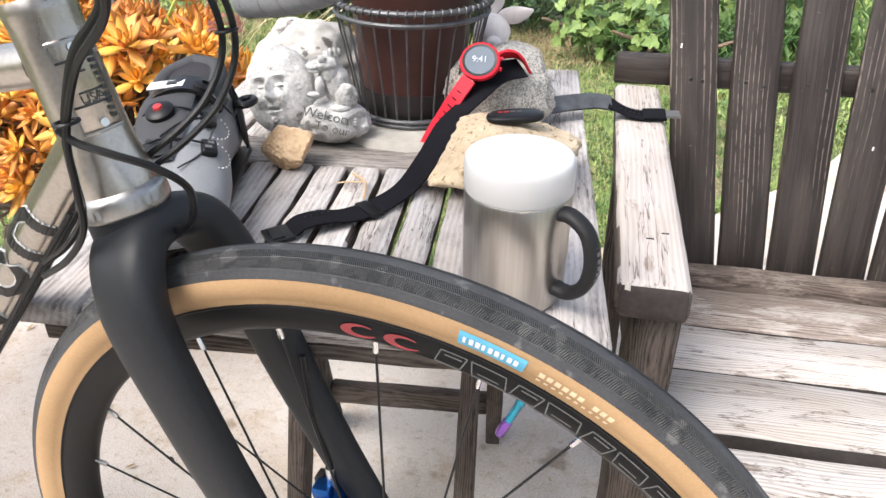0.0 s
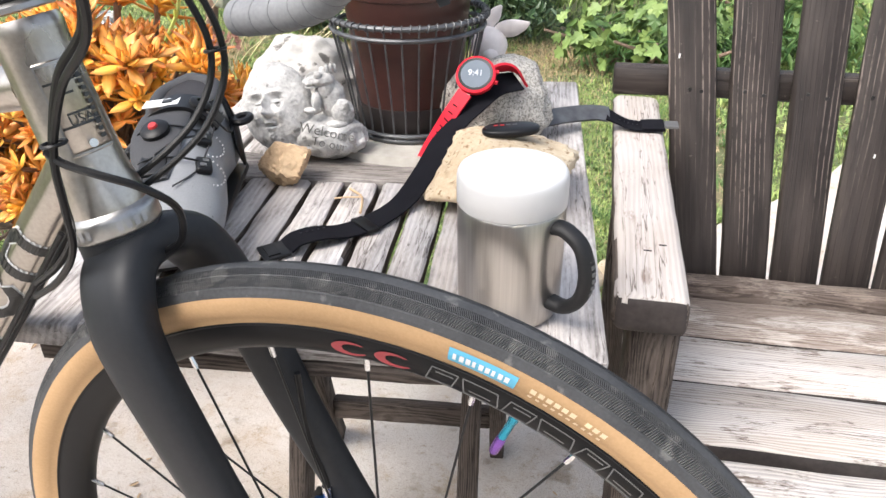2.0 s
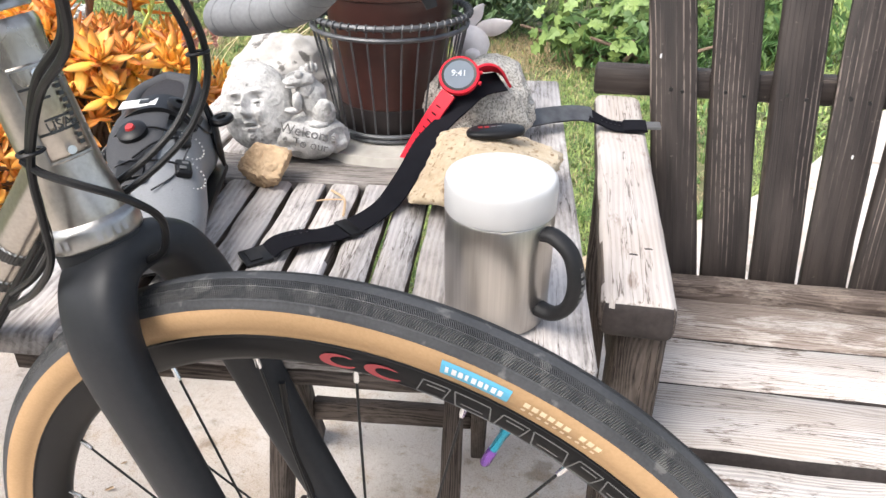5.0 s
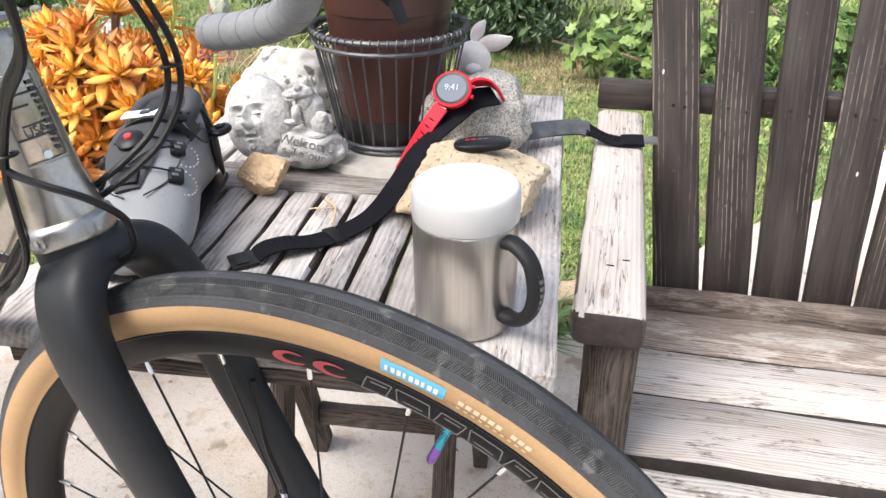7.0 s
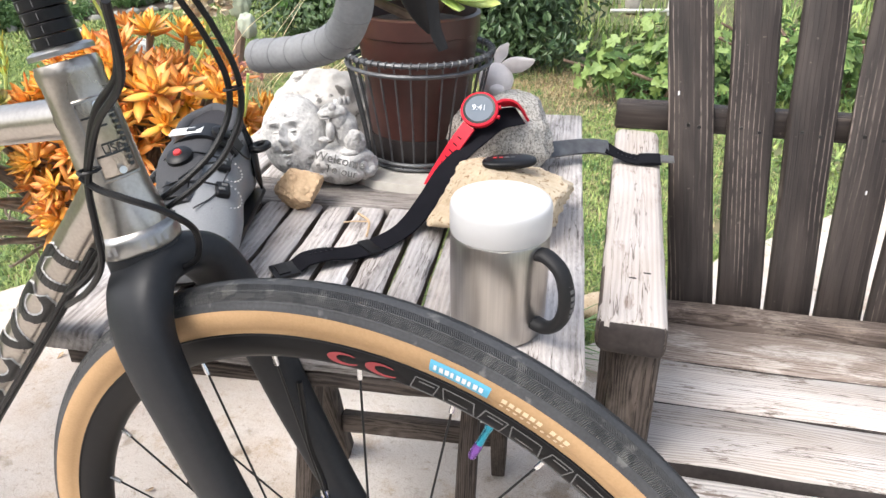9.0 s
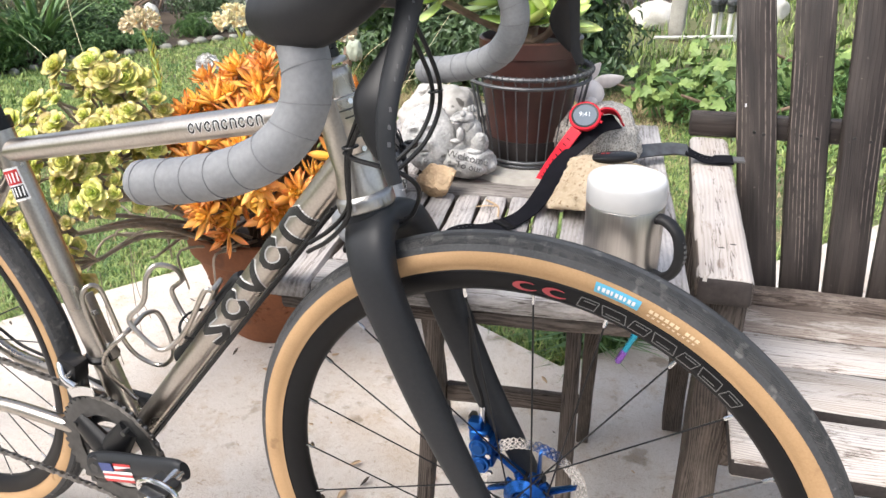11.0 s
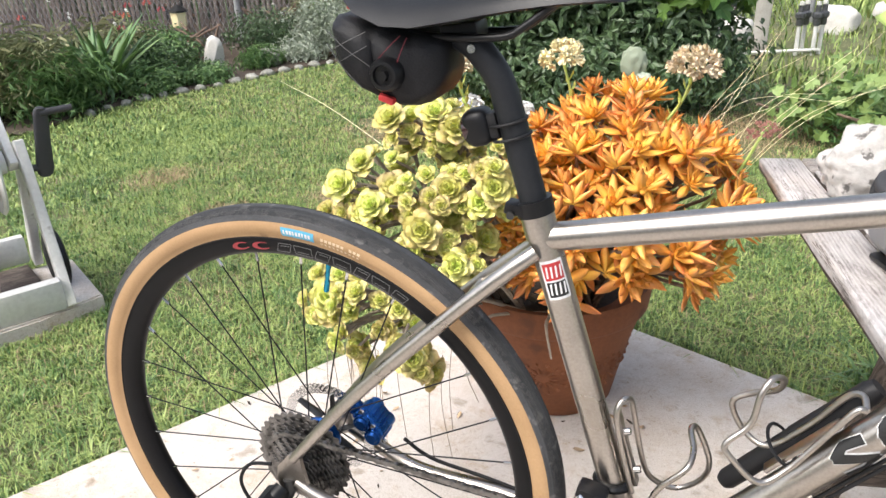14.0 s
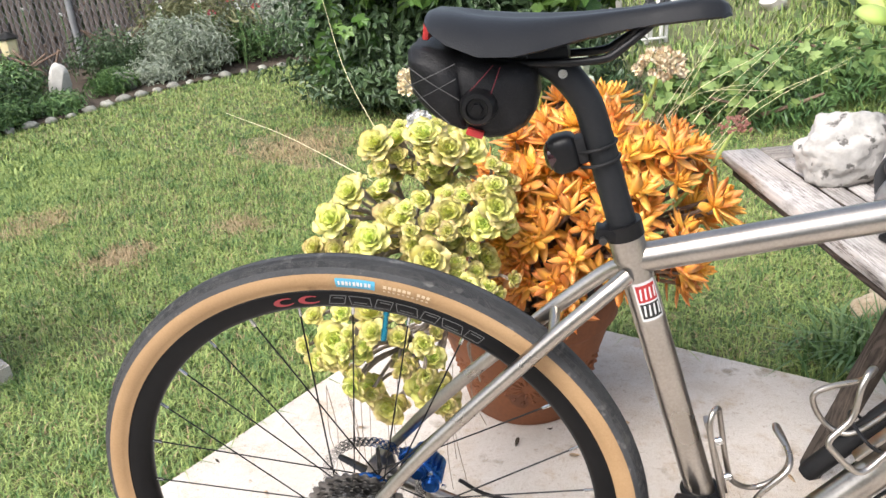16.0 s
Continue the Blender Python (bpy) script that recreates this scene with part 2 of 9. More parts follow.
def leaf_mat(name, base, tip, inner=None, vary=0.12, rough=0.5, scale=30.0, sub=0.12, hue=0.02, reach=0.04):
    """A leaf whose colour drifts from leaf to leaf and along its own patches."""
    m = bpy.data.materials.new(name)
    m.use_nodes = True
    nt = m.node_tree
    N, L = nt.nodes, nt.links
    p = N["Principled BSDF"]
    geo, oi, tc = N.new("ShaderNodeNewGeometry"), N.new("ShaderNodeObjectInfo"), N.new("ShaderNodeTexCoord")
    nz = N.new("ShaderNodeTexNoise")
    nz.inputs["Scale"].default_value, nz.inputs["Detail"].default_value = scale, 3
    L.new(tc.outputs["Object"], nz.inputs["Vector"])
    mx = N.new("ShaderNodeMix")
    mx.data_type = "RGBA"
    mx.inputs["A"].default_value, mx.inputs["B"].default_value = (*base, 1), (*tip, 1)
    ad = N.new("ShaderNodeMath")
    ad.operation = "ADD"
    ml = N.new("ShaderNodeMath")
    ml.operation = "MULTIPLY_ADD"
    ml.inputs[1].default_value, ml.inputs[2].default_value = 1.2, -0.6
    L.new(nz.outputs["Fac"], ml.inputs[0])
    L.new(geo.outputs["Random Per Island"], ad.inputs[0])
    L.new(ml.outputs[0], ad.inputs[1])
    ad.use_clamp = True
    L.new(ad.outputs[0], mx.inputs["Factor"])
    hs = N.new("ShaderNodeHueSaturation")
    r1, r2 = N.new("ShaderNodeMapRange"), N.new("ShaderNodeMapRange")
    r1.inputs["To Min"].default_value, r1.inputs["To Max"].default_value = 1 - vary, 1 + vary
    r2.inputs["To Min"].default_value, r2.inputs["To Max"].default_value = 0.5 - hue, 0.5 + hue
    L.new(oi.outputs["Random"], r1.inputs["Value"])
    L.new(oi.outputs["Random"], r2.inputs["Value"])
    L.new(r1.outputs[0], hs.inputs["Value"])
    L.new(r2.outputs[0], hs.inputs["Hue"])
    col = mx.outputs["Result"]
    if inner:
        ln = N.new("ShaderNodeVectorMath")
        ln.operation = "LENGTH"
        L.new(tc.outputs["Object"], ln.inputs[0])
        rg = N.new("ShaderNodeMapRange")
        rg.inputs["From Min"].default_value, rg.inputs["From Max"].default_value = reach * 0.30, reach * 0.92
        L.new(ln.outputs["Value"], rg.inputs["Value"])
        mi = N.new("ShaderNodeMix")
        mi.data_type = "RGBA"
        mi.inputs["A"].default_value = (*inner, 1)
        L.new(rg.outputs[0], mi.inputs["Factor"])
        L.new(col, mi.inputs["B"])
        col = mi.outputs["Result"]
    L.new(col, hs.inputs["Color"])
    L.new(hs.outputs["Color"], p.inputs["Base Color"])
    p.inputs["Roughness"].default_value = rough
    if sub:
        p.inputs["Transmission Weight"].default_value = 0.0
        p.inputs["Subsurface Weight"].default_value = sub
        p.inputs["Subsurface Radius"].default_value = (0.01, 0.008, 0.003)
        p.inputs["Subsurface Scale"].default_value = 0.4
    bp = N.new("ShaderNodeBump")
    bp.inputs["Strength"].default_value, bp.inputs["Distance"].default_value = 0.15, 0.002
    L.new(nz.outputs["Fac"], bp.inputs["Height"])
    L.new(bp.outputs[0], p.inputs["Normal"])
    return m


M["tread_front"] = tread_mat("front_tread", (1.020, 0, 0.349))
M["tread_rear"] = tread_mat("rear_tread", (0, 0, 0.349))
M.update(
    orange_leaf=leaf_mat("orange_succulent", (0.820, 0.243, 0.043), (0.880, 0.396, 0.114), inner=(0.86, 0.45, 0.08), vary=0.16, rough=0.42, hue=0.015, reach=0.055),
    aeonium=leaf_mat("yellow_green_succulent", (0.76, 0.62, 0.16), (0.86, 0.66, 0.34), inner=(0.46, 0.53, 0.10), vary=0.20, rough=0.42, hue=0.02, reach=0.036),
    agave=leaf_mat("pale_green_rosette", (0.34, 0.50, 0.12), (0.56, 0.66, 0.22), vary=0.1, rough=0.42, scale=14),
    grass=leaf_mat("lawn_grass", (0.070, 0.155, 0.036), (0.38, 0.455, 0.140), rough=0.6, scale=13, sub=0, vary=0.0, hue=0.0),
    tuft=leaf_mat("dark_lawn_tuft", (0.035, 0.095, 0.024), (0.20, 0.31, 0.085), rough=0.55, scale=9, sub=0, vary=0.0, hue=0.0),
    dry_grass=leaf_mat("dry_grass", (0.30, 0.21, 0.11), (0.46, 0.36, 0.21), rough=0.7, scale=3, sub=0, vary=0.0, hue=0.0),
    vine=leaf_mat("vine_leaf", (0.045, 0.12, 0.022), (0.14, 0.25, 0.045), rough=0.5, scale=2, sub=0, vary=0.0, hue=0.0),
    bush=leaf_mat("dark_shrub_leaf", (0.030, 0.065, 0.025), (0.085, 0.135, 0.055), rough=0.45, scale=2, sub=0, vary=0.0, hue=0.0),
    squash=leaf_mat("squash_leaf", (0.062, 0.125, 0.026), (0.25, 0.34, 0.10), rough=0.55, scale=3, sub=0, vary=0.0, hue=0.0),
    strap=leaf_mat("strap_leaf", (0.07, 0.15, 0.05), (0.17, 0.27, 0.09), rough=0.45, scale=4, sub=0, vary=0.0, hue=0.0),
    wisp=leaf_mat("dry_green_stem", (0.13, 0.16, 0.07), (0.32, 0.31, 0.17), rough=0.7, scale=5, sub=0, vary=0.0, hue=0.0),
    grey_plant=leaf_mat("grey_green_leaf", (0.20, 0.24, 0.16), (0.42, 0.46, 0.38), rough=0.7, scale=4, sub=0, vary=0.0, hue=0.0),
    bloom=leaf_mat("pale_bloom", (0.84, 0.70, 0.42), (0.92, 0.86, 0.62), rough=0.6, scale=40, sub=0.05),
    white_bloom=leaf_mat("white_petal", (0.84, 0.84, 0.81), (0.90, 0.90, 0.87), rough=0.6, scale=20, sub=0.0),
    red_bloom=leaf_mat("red_petal", (0.5, 0.06, 0.06), (0.6, 0.2, 0.16), rough=0.6, scale=20, sub=0),
    pink_bloom=leaf_mat("dusty_pink_bloom", (0.36, 0.15, 0.12), (0.50, 0.28, 0.22), rough=0.7, scale=30, sub=0),
)


def wood(name, pale, grey, dark, paint=0.5, contrast=0.04, rough=0.85, line=0.0036, lines=0.45, crack=0.012, fleck=0.5, bow=0.05, tint=0.74):
    """Weathered timber: grain along local X, worn paint in flakes, ring lines and long thin cracks."""
    m = bpy.data.materials.new(name)
    m.use_nodes = True
    nt = m.node_tree
    N, L = nt.nodes, nt.links
    p = N["Principled BSDF"]
    tc, oi = N.new("ShaderNodeTexCoord"), N.new("ShaderNodeObjectInfo")
    sh = N.new("ShaderNodeVectorMath")
    sh.operation = "MULTIPLY_ADD"
    L.new(oi.outputs["Random"], sh.inputs[0])
    sh.inputs[1].default_value = (7.0, 3.0, 5.0)
    L.new(tc.outputs["Object"], sh.inputs[2])

    def noise_(scale, detail, rough_=0.55, warp=0.0):
        g = N.new("ShaderNodeMapping")
        g.inputs["Scale"].default_value = scale
        L.new(sh.outputs[0], g.inputs["Vector"])
        n = N.new("ShaderNodeTexNoise")
        n.inputs["Scale"].default_value, n.inputs["Detail"].default_value = 1.0, detail
        n.inputs["Roughness"].default_value, n.inputs["Distortion"].default_value = rough_, warp
        L.new(g.outputs[0], n.inputs["Vector"])
        return n.outputs["Fac"]

    def math_(op, a, b, c=None):
        n = N.new("ShaderNodeMath")
        n.operation = op
        for i_, v in enumerate((a, b, c)):
            if v is None:
                continue
            if isinstance(v, (int, float)):
                n.inputs[i_].default_value = v
            else:
                L.new(v, n.inputs[i_])
        return n.outputs[0]

    def ramp_(v, lo, hi, c0=(0, 0, 0), c1=(1, 1, 1)):
        r = N.new("ShaderNodeValToRGB")
        r.color_ramp.elements[0].position, r.color_ramp.elements[1].position = lo, hi
        r.color_ramp.elements[0].color, r.color_ramp.elements[1].color = (*c0, 1), (*c1, 1)
        L.new(v, r.inputs["Fac"])
        return r.outputs["Color"]

    def mix_(f, a, b, blend="MIX"):
        n = N.new("ShaderNodeMix")
        n.data_type, n.blend_type = "RGBA", blend
        for k_, v in (("Factor", f), ("A", a), ("B", b)):
            if isinstance(v, (int, float)):
                n.inputs[k_].default_value = v
            elif isinstance(v, tuple):
                n.inputs[k_].default_value = (*v, 1)
            else:
                L.new(v, n.inputs[k_])
        return n.outputs["Result"]

    # growth rings cut along the board
    sp = N.new("ShaderNodeSeparateXYZ")
    L.new(sh.outputs[0], sp.inputs[0])
    bend_ = noise_((3.2, 16, 16), 2)
    yy = math_("ADD", math_("ADD", sp.outputs["Y"], math_("MULTIPLY", sp.outputs["Z"], 0.35)), math_("MULTIPLY", bend_, bow))
    ring = math_("MULTIPLY_ADD", math_("SINE", math_("MULTIPLY", yy, 2 * math.pi / line), 0.0), 0.5, 0.5)
    ring = math_("MULTIPLY_ADD", noise_((14, 420, 420), 3), 0.9, math_("MULTIPLY_ADD", ring, 0.55, -0.22))
    body = noise_((16, 120, 120), 5, 0.65)
    wood_ = mix_(ramp_(body, 0.38, 0.62), dark, grey)
    wood_ = mix_(math_("MULTIPLY", ramp_(ring, 0.42, 0.62), lines), wood_, tuple(min(1.0, 0.45 * a_ + 0.75 * b_) for a_, b_ in zip(pale, grey)))
    big, mid, fl = noise_((8, 20, 20), 5, 0.62, 0.9), noise_((38, 120, 120), 4, 0.6, 0.5), noise_((150, 560, 560), 3, 0.6)
    mask = math_("ADD", math_("MULTIPLY_ADD", big, 1.0, math_("MULTIPLY_ADD", mid, fleck, -0.5 * fleck)), math_("MULTIPLY_ADD", fl, 0.35, -0.175))
    shade = mix_(ramp_(ring, 0.36, 0.6), tuple(tint * c for c in pale), pale)
    tone = mix_(ramp_(noise_((6, 20, 20), 4), 0.35, 0.65), tuple(c * k_ for c, k_ in zip(shade_base(pale), (0.86, 0.82, 0.78))), (1.0, 1.0, 1.0))
    shade = mix_(1.0, shade, tone, "MULTIPLY")
    col = mix_(ramp_(mask, 1 - paint - contrast, 1 - paint + contrast), wood_, shade)
    hs = N.new("ShaderNodeHueSaturation")
    rg = N.new("ShaderNodeMapRange")
    rg.inputs["To Min"].default_value, rg.inputs["To Max"].default_value = 0.84, 1.1
    L.new(oi.outputs["Random"], rg.inputs["Value"])
    L.new(rg.outputs[0], hs.inputs["Value"])
    L.new(col, hs.inputs["Color"])
    cr = math_("ABSOLUTE", math_("SUBTRACT", noise_((2.6, 60, 60), 4, 0.6), 0.5), 0.0)
    gap = ramp_(cr, 0.0, crack, (0.25, 0.22, 0.20), (1, 1, 1))
    some = ramp_(noise_((5, 22, 22), 2), 0.46, 0.54)
    gap = mix_(some, (1.0, 1.0, 1.0), gap)
    col = mix_(1.0, hs.outputs["Color"], gap, "MULTIPLY")
    L.new(col, p.inputs["Base Color"])
    p.inputs["Roughness"].default_value = rough
    p.inputs["Specular IOR Level"].default_value = 0.22
    bp = N.new("ShaderNodeBump")
    bp.inputs["Strength"].default_value, bp.inputs["Distance"].default_value = 0.55, 0.0016
    L.new(math_("ADD", math_("MULTIPLY", ring, 0.6), math_("MULTIPLY", mask, 0.5)), bp.inputs["Height"])
    L.new(bp.outputs[0], p.inputs["Normal"])
    return m


def shade_base(c):
    """The warm cast of bare patches, relative to white."""
    return tuple(0.9 + 0.1 * v / max(c) for v in c)


def stained_board(name, brown, dark, pale):
    """Dark stained softwood along local X, its hard rings worn through to thin pale lines."""
    m = bpy.data.materials.new(name)
    m.use_nodes = True
    N, L = m.node_tree.nodes, m.node_tree.links
    p = N["Principled BSDF"]
    tc, oi = N.new("ShaderNodeTexCoord"), N.new("ShaderNodeObjectInfo")
    sh = N.new("ShaderNodeVectorMath")
    sh.operation = "MULTIPLY_ADD"
    L.new(oi.outputs["Random"], sh.inputs[0])
    sh.inputs[1].default_value = (7.0, 0.9, 5.0)
    L.new(tc.outputs["Object"], sh.inputs[2])
    sp = N.new("ShaderNodeSeparateXYZ")
    L.new(sh.outputs[0], sp.inputs[0])

    def grain(scale, detail=2.0):
        g, n = N.new("ShaderNodeMapping"), N.new("ShaderNodeTexNoise")
        g.inputs["Scale"].default_value = scale
        n.inputs["Scale"].default_value, n.inputs["Detail"].default_value = 1.0, detail
        L.new(sh.outputs[0], g.inputs["Vector"])
        L.new(g.outputs[0], n.inputs["Vector"])
        return n.outputs["Fac"]

    def calc(op, *args):
        n = N.new("ShaderNodeMath")
        n.operation = op
        for k, v in enumerate(args):
            if isinstance(v, (int, float)):
                n.inputs[k].default_value = v
            else:
                L.new(v, n.inputs[k])
        return n.outputs[0]

    def step(v, lo, hi):
        n = N.new("ShaderNodeMapRange")
        n.interpolation_type = "SMOOTHSTEP"
        n.inputs["From Min"].default_value, n.inputs["From Max"].default_value = lo, hi
        L.new(v, n.inputs["Value"])
        return n.outputs[0]

    def blend(f, a, b):
        n = N.new("ShaderNodeMix")
        n.data_type = "RGBA"
        for k, v in (("Factor", f), ("A", a), ("B", b)):
            if isinstance(v, tuple):
                n.inputs[k].default_value = (*v, 1)
            else:
                L.new(v, n.inputs[k])
        return n.outputs["Result"]

    across = calc("MULTIPLY_ADD", grain((2.2, 9, 9)), 0.030, calc("MULTIPLY_ADD", sp.outputs["Z"], 0.3, sp.outputs["Y"]))
    phase = calc("MULTIPLY_ADD", grain((0.5, 40, 40), 1.0), 5.0, calc("MULTIPLY", across, 2 * math.pi / 0.0072))
    ring = step(calc("SINE", phase), 0.60, 0.98)
    worn = calc("MULTIPLY", step(grain((3.0, 24, 24), 3.0), 0.42, 0.62), step(grain((60, 300, 300), 3.0), 0.30, 0.58))
    body = blend(step(grain((9, 70, 70), 4.0), 0.32, 0.68), dark, brown)
    body = blend(calc("MULTIPLY", step(grain((5, 600, 600), 2.0), 0.55, 0.75), 0.30), body, tuple(1.9 * c for c in brown))
    col = blend(calc("MULTIPLY", calc("MULTIPLY", ring, worn), 0.85), body, pale)
    scuff = calc("MULTIPLY", step(grain((120, 90, 90), 4.0), 0.70, 0.76), 0.35)
    L.new(blend(scuff, col, pale), p.inputs["Base Color"])
    p.inputs["Roughness"].default_value, p.inputs["Specular IOR Level"].default_value = 0.62, 0.3
    bp = N.new("ShaderNodeBump")
    bp.inputs["Strength"].default_value, bp.inputs["Distance"].default_value = 0.5, 0.0012
    L.new(calc("ADD", calc("MULTIPLY", ring, 0.7), grain((10, 260, 260), 3.0)), bp.inputs["Height"])
    L.new(bp.outputs[0], p.inputs["Normal"])
    return m


M["table_wood"] = wood("weathered_grey_teak", (0.55, 0.524, 0.510), (0.36, 0.332, 0.315), (0.17, 0.152, 0.140), paint=0.53, contrast=0.11, lines=0.3, line=0.0060, bow=0.02, tint=0.86)
M["cross_wood"] = wood("dark_weathered_teak", (0.34, 0.318, 0.300), (0.205, 0.185, 0.170), (0.095, 0.083, 0.074), paint=0.42, contrast=0.11, lines=0.35, line=0.0050, bow=0.02, tint=0.84)
M["seat_wood"] = wood("worn_painted_pine", (0.63, 0.590, 0.555), (0.22, 0.172, 0.140), (0.085, 0.062, 0.049), paint=0.62, contrast=0.045, line=0.0050, fleck=0.35)
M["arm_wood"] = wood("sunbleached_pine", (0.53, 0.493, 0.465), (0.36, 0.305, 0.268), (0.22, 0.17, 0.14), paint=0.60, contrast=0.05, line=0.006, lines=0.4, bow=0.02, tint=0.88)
M["bare_seat"] = wood("half_bare_pine", (0.52, 0.475, 0.435), (0.26, 0.208, 0.174), (0.125, 0.096, 0.078), paint=0.46, contrast=0.07, line=0.0050, fleck=0.35)
M["back_wood"] = stained_board("dark_stained_pine", (0.040, 0.0315, 0.0275), (0.020, 0.0155, 0.0138), (0.190, 0.153, 0.130))
M["rail_wood"] = wood("worn_brown_rail", (0.21, 0.178, 0.155), (0.10, 0.077, 0.065), (0.05, 0.038, 0.032), paint=0.46, contrast=0.06)
# dark leg timber, also laid on slat and arm sides as painted shade
M["dark_wood"] = wood("weathered_leg_shaded_side", (0.17, 0.142, 0.122), (0.085, 0.068, 0.058), (0.036, 0.029, 0.025), paint=0.40, contrast=0.12, lines=0.6)


def concrete_mat(name):
    """Worn broom-finished concrete: broad warm stains, fine sand speckle, small pits and dark crumbs."""
    m = mat(name, (0.66, 0.615, 0.57), (0.56, 0.515, 0.465), rough=0.93, scale=3.2, fine=240, bump=0.6, depth=0.0016, spots=(0.40, 0.35, 0.295), spot_scale=11, spot_size=0.66, lo=0.40, hi=0.60, spec=0.2)
    N, L = m.node_tree.nodes, m.node_tree.links
    p = N["Principled BSDF"]
    tc = N.new("ShaderNodeTexCoord")
    col = p.inputs["Base Color"].links[0].from_socket

    def layer(col, scale, detail, lo, hi, tone, rough_=0.6):
        n = N.new("ShaderNodeTexNoise")
        n.inputs["Scale"].default_value, n.inputs["Detail"].default_value, n.inputs["Roughness"].default_value = scale, detail, rough_
        L.new(tc.outputs["Object"], n.inputs["Vector"])
        r = N.new("ShaderNodeValToRGB")
        r.color_ramp.elements[0].position, r.color_ramp.elements[1].position = lo, hi
        r.color_ramp.elements[0].color, r.color_ramp.elements[1].color = (1, 1, 1, 1), (*tone, 1)
        L.new(n.outputs["Fac"], r.inputs["Fac"])
        x = N.new("ShaderNodeMix")
        x.data_type, x.blend_type = "RGBA", "MULTIPLY"
        x.inputs["Factor"].default_value = 1.0
        L.new(col, x.inputs["A"])
        L.new(r.outputs["Color"], x.inputs["B"])
        return x.outputs["Result"]

    col = layer(col, 520, 2, 0.50, 0.68, (0.62, 0.585, 0.54))
    col = layer(col, 90, 5, 0.56, 0.70, (0.72, 0.68, 0.62), 0.7)
    col = layer(col, 34, 6, 0.60, 0.70, (0.60, 0.53, 0.44), 0.75)
    col = layer(col, 13, 6, 0.53, 0.66, (0.84, 0.77, 0.68), 0.75)
    col = layer(col, 3.5, 6, 0.48, 0.66, (0.86, 0.80, 0.73), 0.7)
    L.new(col, p.inputs["Base Color"])
    return m


M["concrete"] = concrete_mat("patio_concrete")
# near-black arm ends, seat board sides and nail slots, with shade in the colour
M["end_grain"] = mat("dark_shaded_wood", (0.045, 0.036, 0.033), (0.018, 0.014, 0.013), rough=0.9, scale=30, fine=160, bump=0.5, depth=0.002)

# ---- mesh helpers ----
I4 = Matrix.Identity(4)
WHERE = {}


def thing(name, base, label, category, group="", kind=""):
    ob = new(name)
    ob.empty_display_size = 0.05
    ob.matrix_basis = Matrix.Translation(base)
    WHERE[ob.name] = ob.matrix_basis.copy()
    return tagged(ob, label, category, group, kind)


def mesh_of(bm, smooth=True, angle=40):
    me = bpy.data.meshes.new("mesh")
    bmesh.ops.recalc_face_normals(bm, faces=bm.faces)
    for f in bm.faces:
        f.smooth = smooth
    if smooth:
        lim = radians(angle)
        for e in bm.edges:
            if len(e.link_faces) == 2 and e.calc_face_angle(0) > lim:
                e.smooth = False
    bm.to_mesh(me)
    bm.free()
    return me


def part(name, shape, material, parent=None, label="", m=I4, smooth=True):
    """One mesh object under a thing or a part; shape: a bmesh or mesh data, m: its place in the world."""
    me = shape if isinstance(shape, bpy.types.Mesh) else mesh_of(shape, smooth)
    if material and not me.materials:
        me.materials.append(material)
    ob = new(name, me)
    ob.matrix_basis = m
    if parent:
        ob.parent = parent
        ob.matrix_parent_inverse = WHERE[parent.name].inverted()
    WHERE[ob.name] = m.copy()
    if label:
        ob["label"] = label
    return ob


def single(name, shape, material, label, category, group="", kind="", m=I4, smooth=True):
    return tagged(part(name, shape, material, None, "", m, smooth), label, category, group, kind)


def spline(pts, n):
    """Points on a smooth line through pts (tuples of any length), n per span."""
    P = [np.array(p, float) for p in pts]
    P = [2 * P[0] - P[1]] + P + [2 * P[-1] - P[-2]]
    out = []
    for i in range(1, len(P) - 2):
        for k in range(n):
            t = k / n
            a, b, c, d = P[i - 1:i + 3]
            out.append(0.5 * (2 * b + (c - a) * t + (2 * a - 5 * b + 4 * c - d) * t * t + (3 * b - a - 3 * c + d) * t ** 3))
    out.append(P[-2])
    return out


def sweep(pts, radius, sides=12, closed=False, side=None, flat=1.0, cap=True, bm=None):
    """A tube along pts. radius: number or one per point; side: fixed direction for the first axis, flat: ratio of the second axis."""
    bm = bm or bmesh.new()
    P = [Vector(p[:3]) for p in pts]
    n = len(P)
    R = radius if hasattr(radius, "__len__") else [radius] * n
    F = flat if hasattr(flat, "__len__") else [flat] * n
    rings, up = [], None
    for i in range(n):
        if closed:
            t = (P[(i + 1) % n] - P[i - 1]).normalized()
        else:
            t = (P[min(i + 1, n - 1)] - P[max(i - 1, 0)]).normalized()
        if side is not None:
            u = Vector(side) - Vector(side).dot(t) * t
        elif up is None:
            u = t.orthogonal()
        else:
            u = up - up.dot(t) * t
        u.normalize()
        up = u
        v = t.cross(u)
        rings.append([bm.verts.new(P[i] + R[i] * (math.cos(a) * u + F[i] * math.sin(a) * v)) for a in (2 * math.pi * k / sides for k in range(sides))])
    for i in range(n if closed else n - 1):
        a, b = rings[i], rings[(i + 1) % n]
        for k in range(sides):
            bm.faces.new((a[k], a[(k + 1) % sides], b[(k + 1) % sides], b[k]))
    if cap and not closed:
        bm.faces.new(rings[0])
        bm.faces.new(rings[-1])
    return bm


def tube(pts, radius, sides=12, n=8, **kw):
    """A smooth tube; radius may be one number or one per control point."""
    if hasattr(radius, "__len__"):
        q = spline([(*p, r) for p, r in zip(pts, radius)], n)
        return sweep(q, [float(p[3]) for p in q], sides, **kw)
    return sweep(spline(pts, n), radius, sides, **kw)


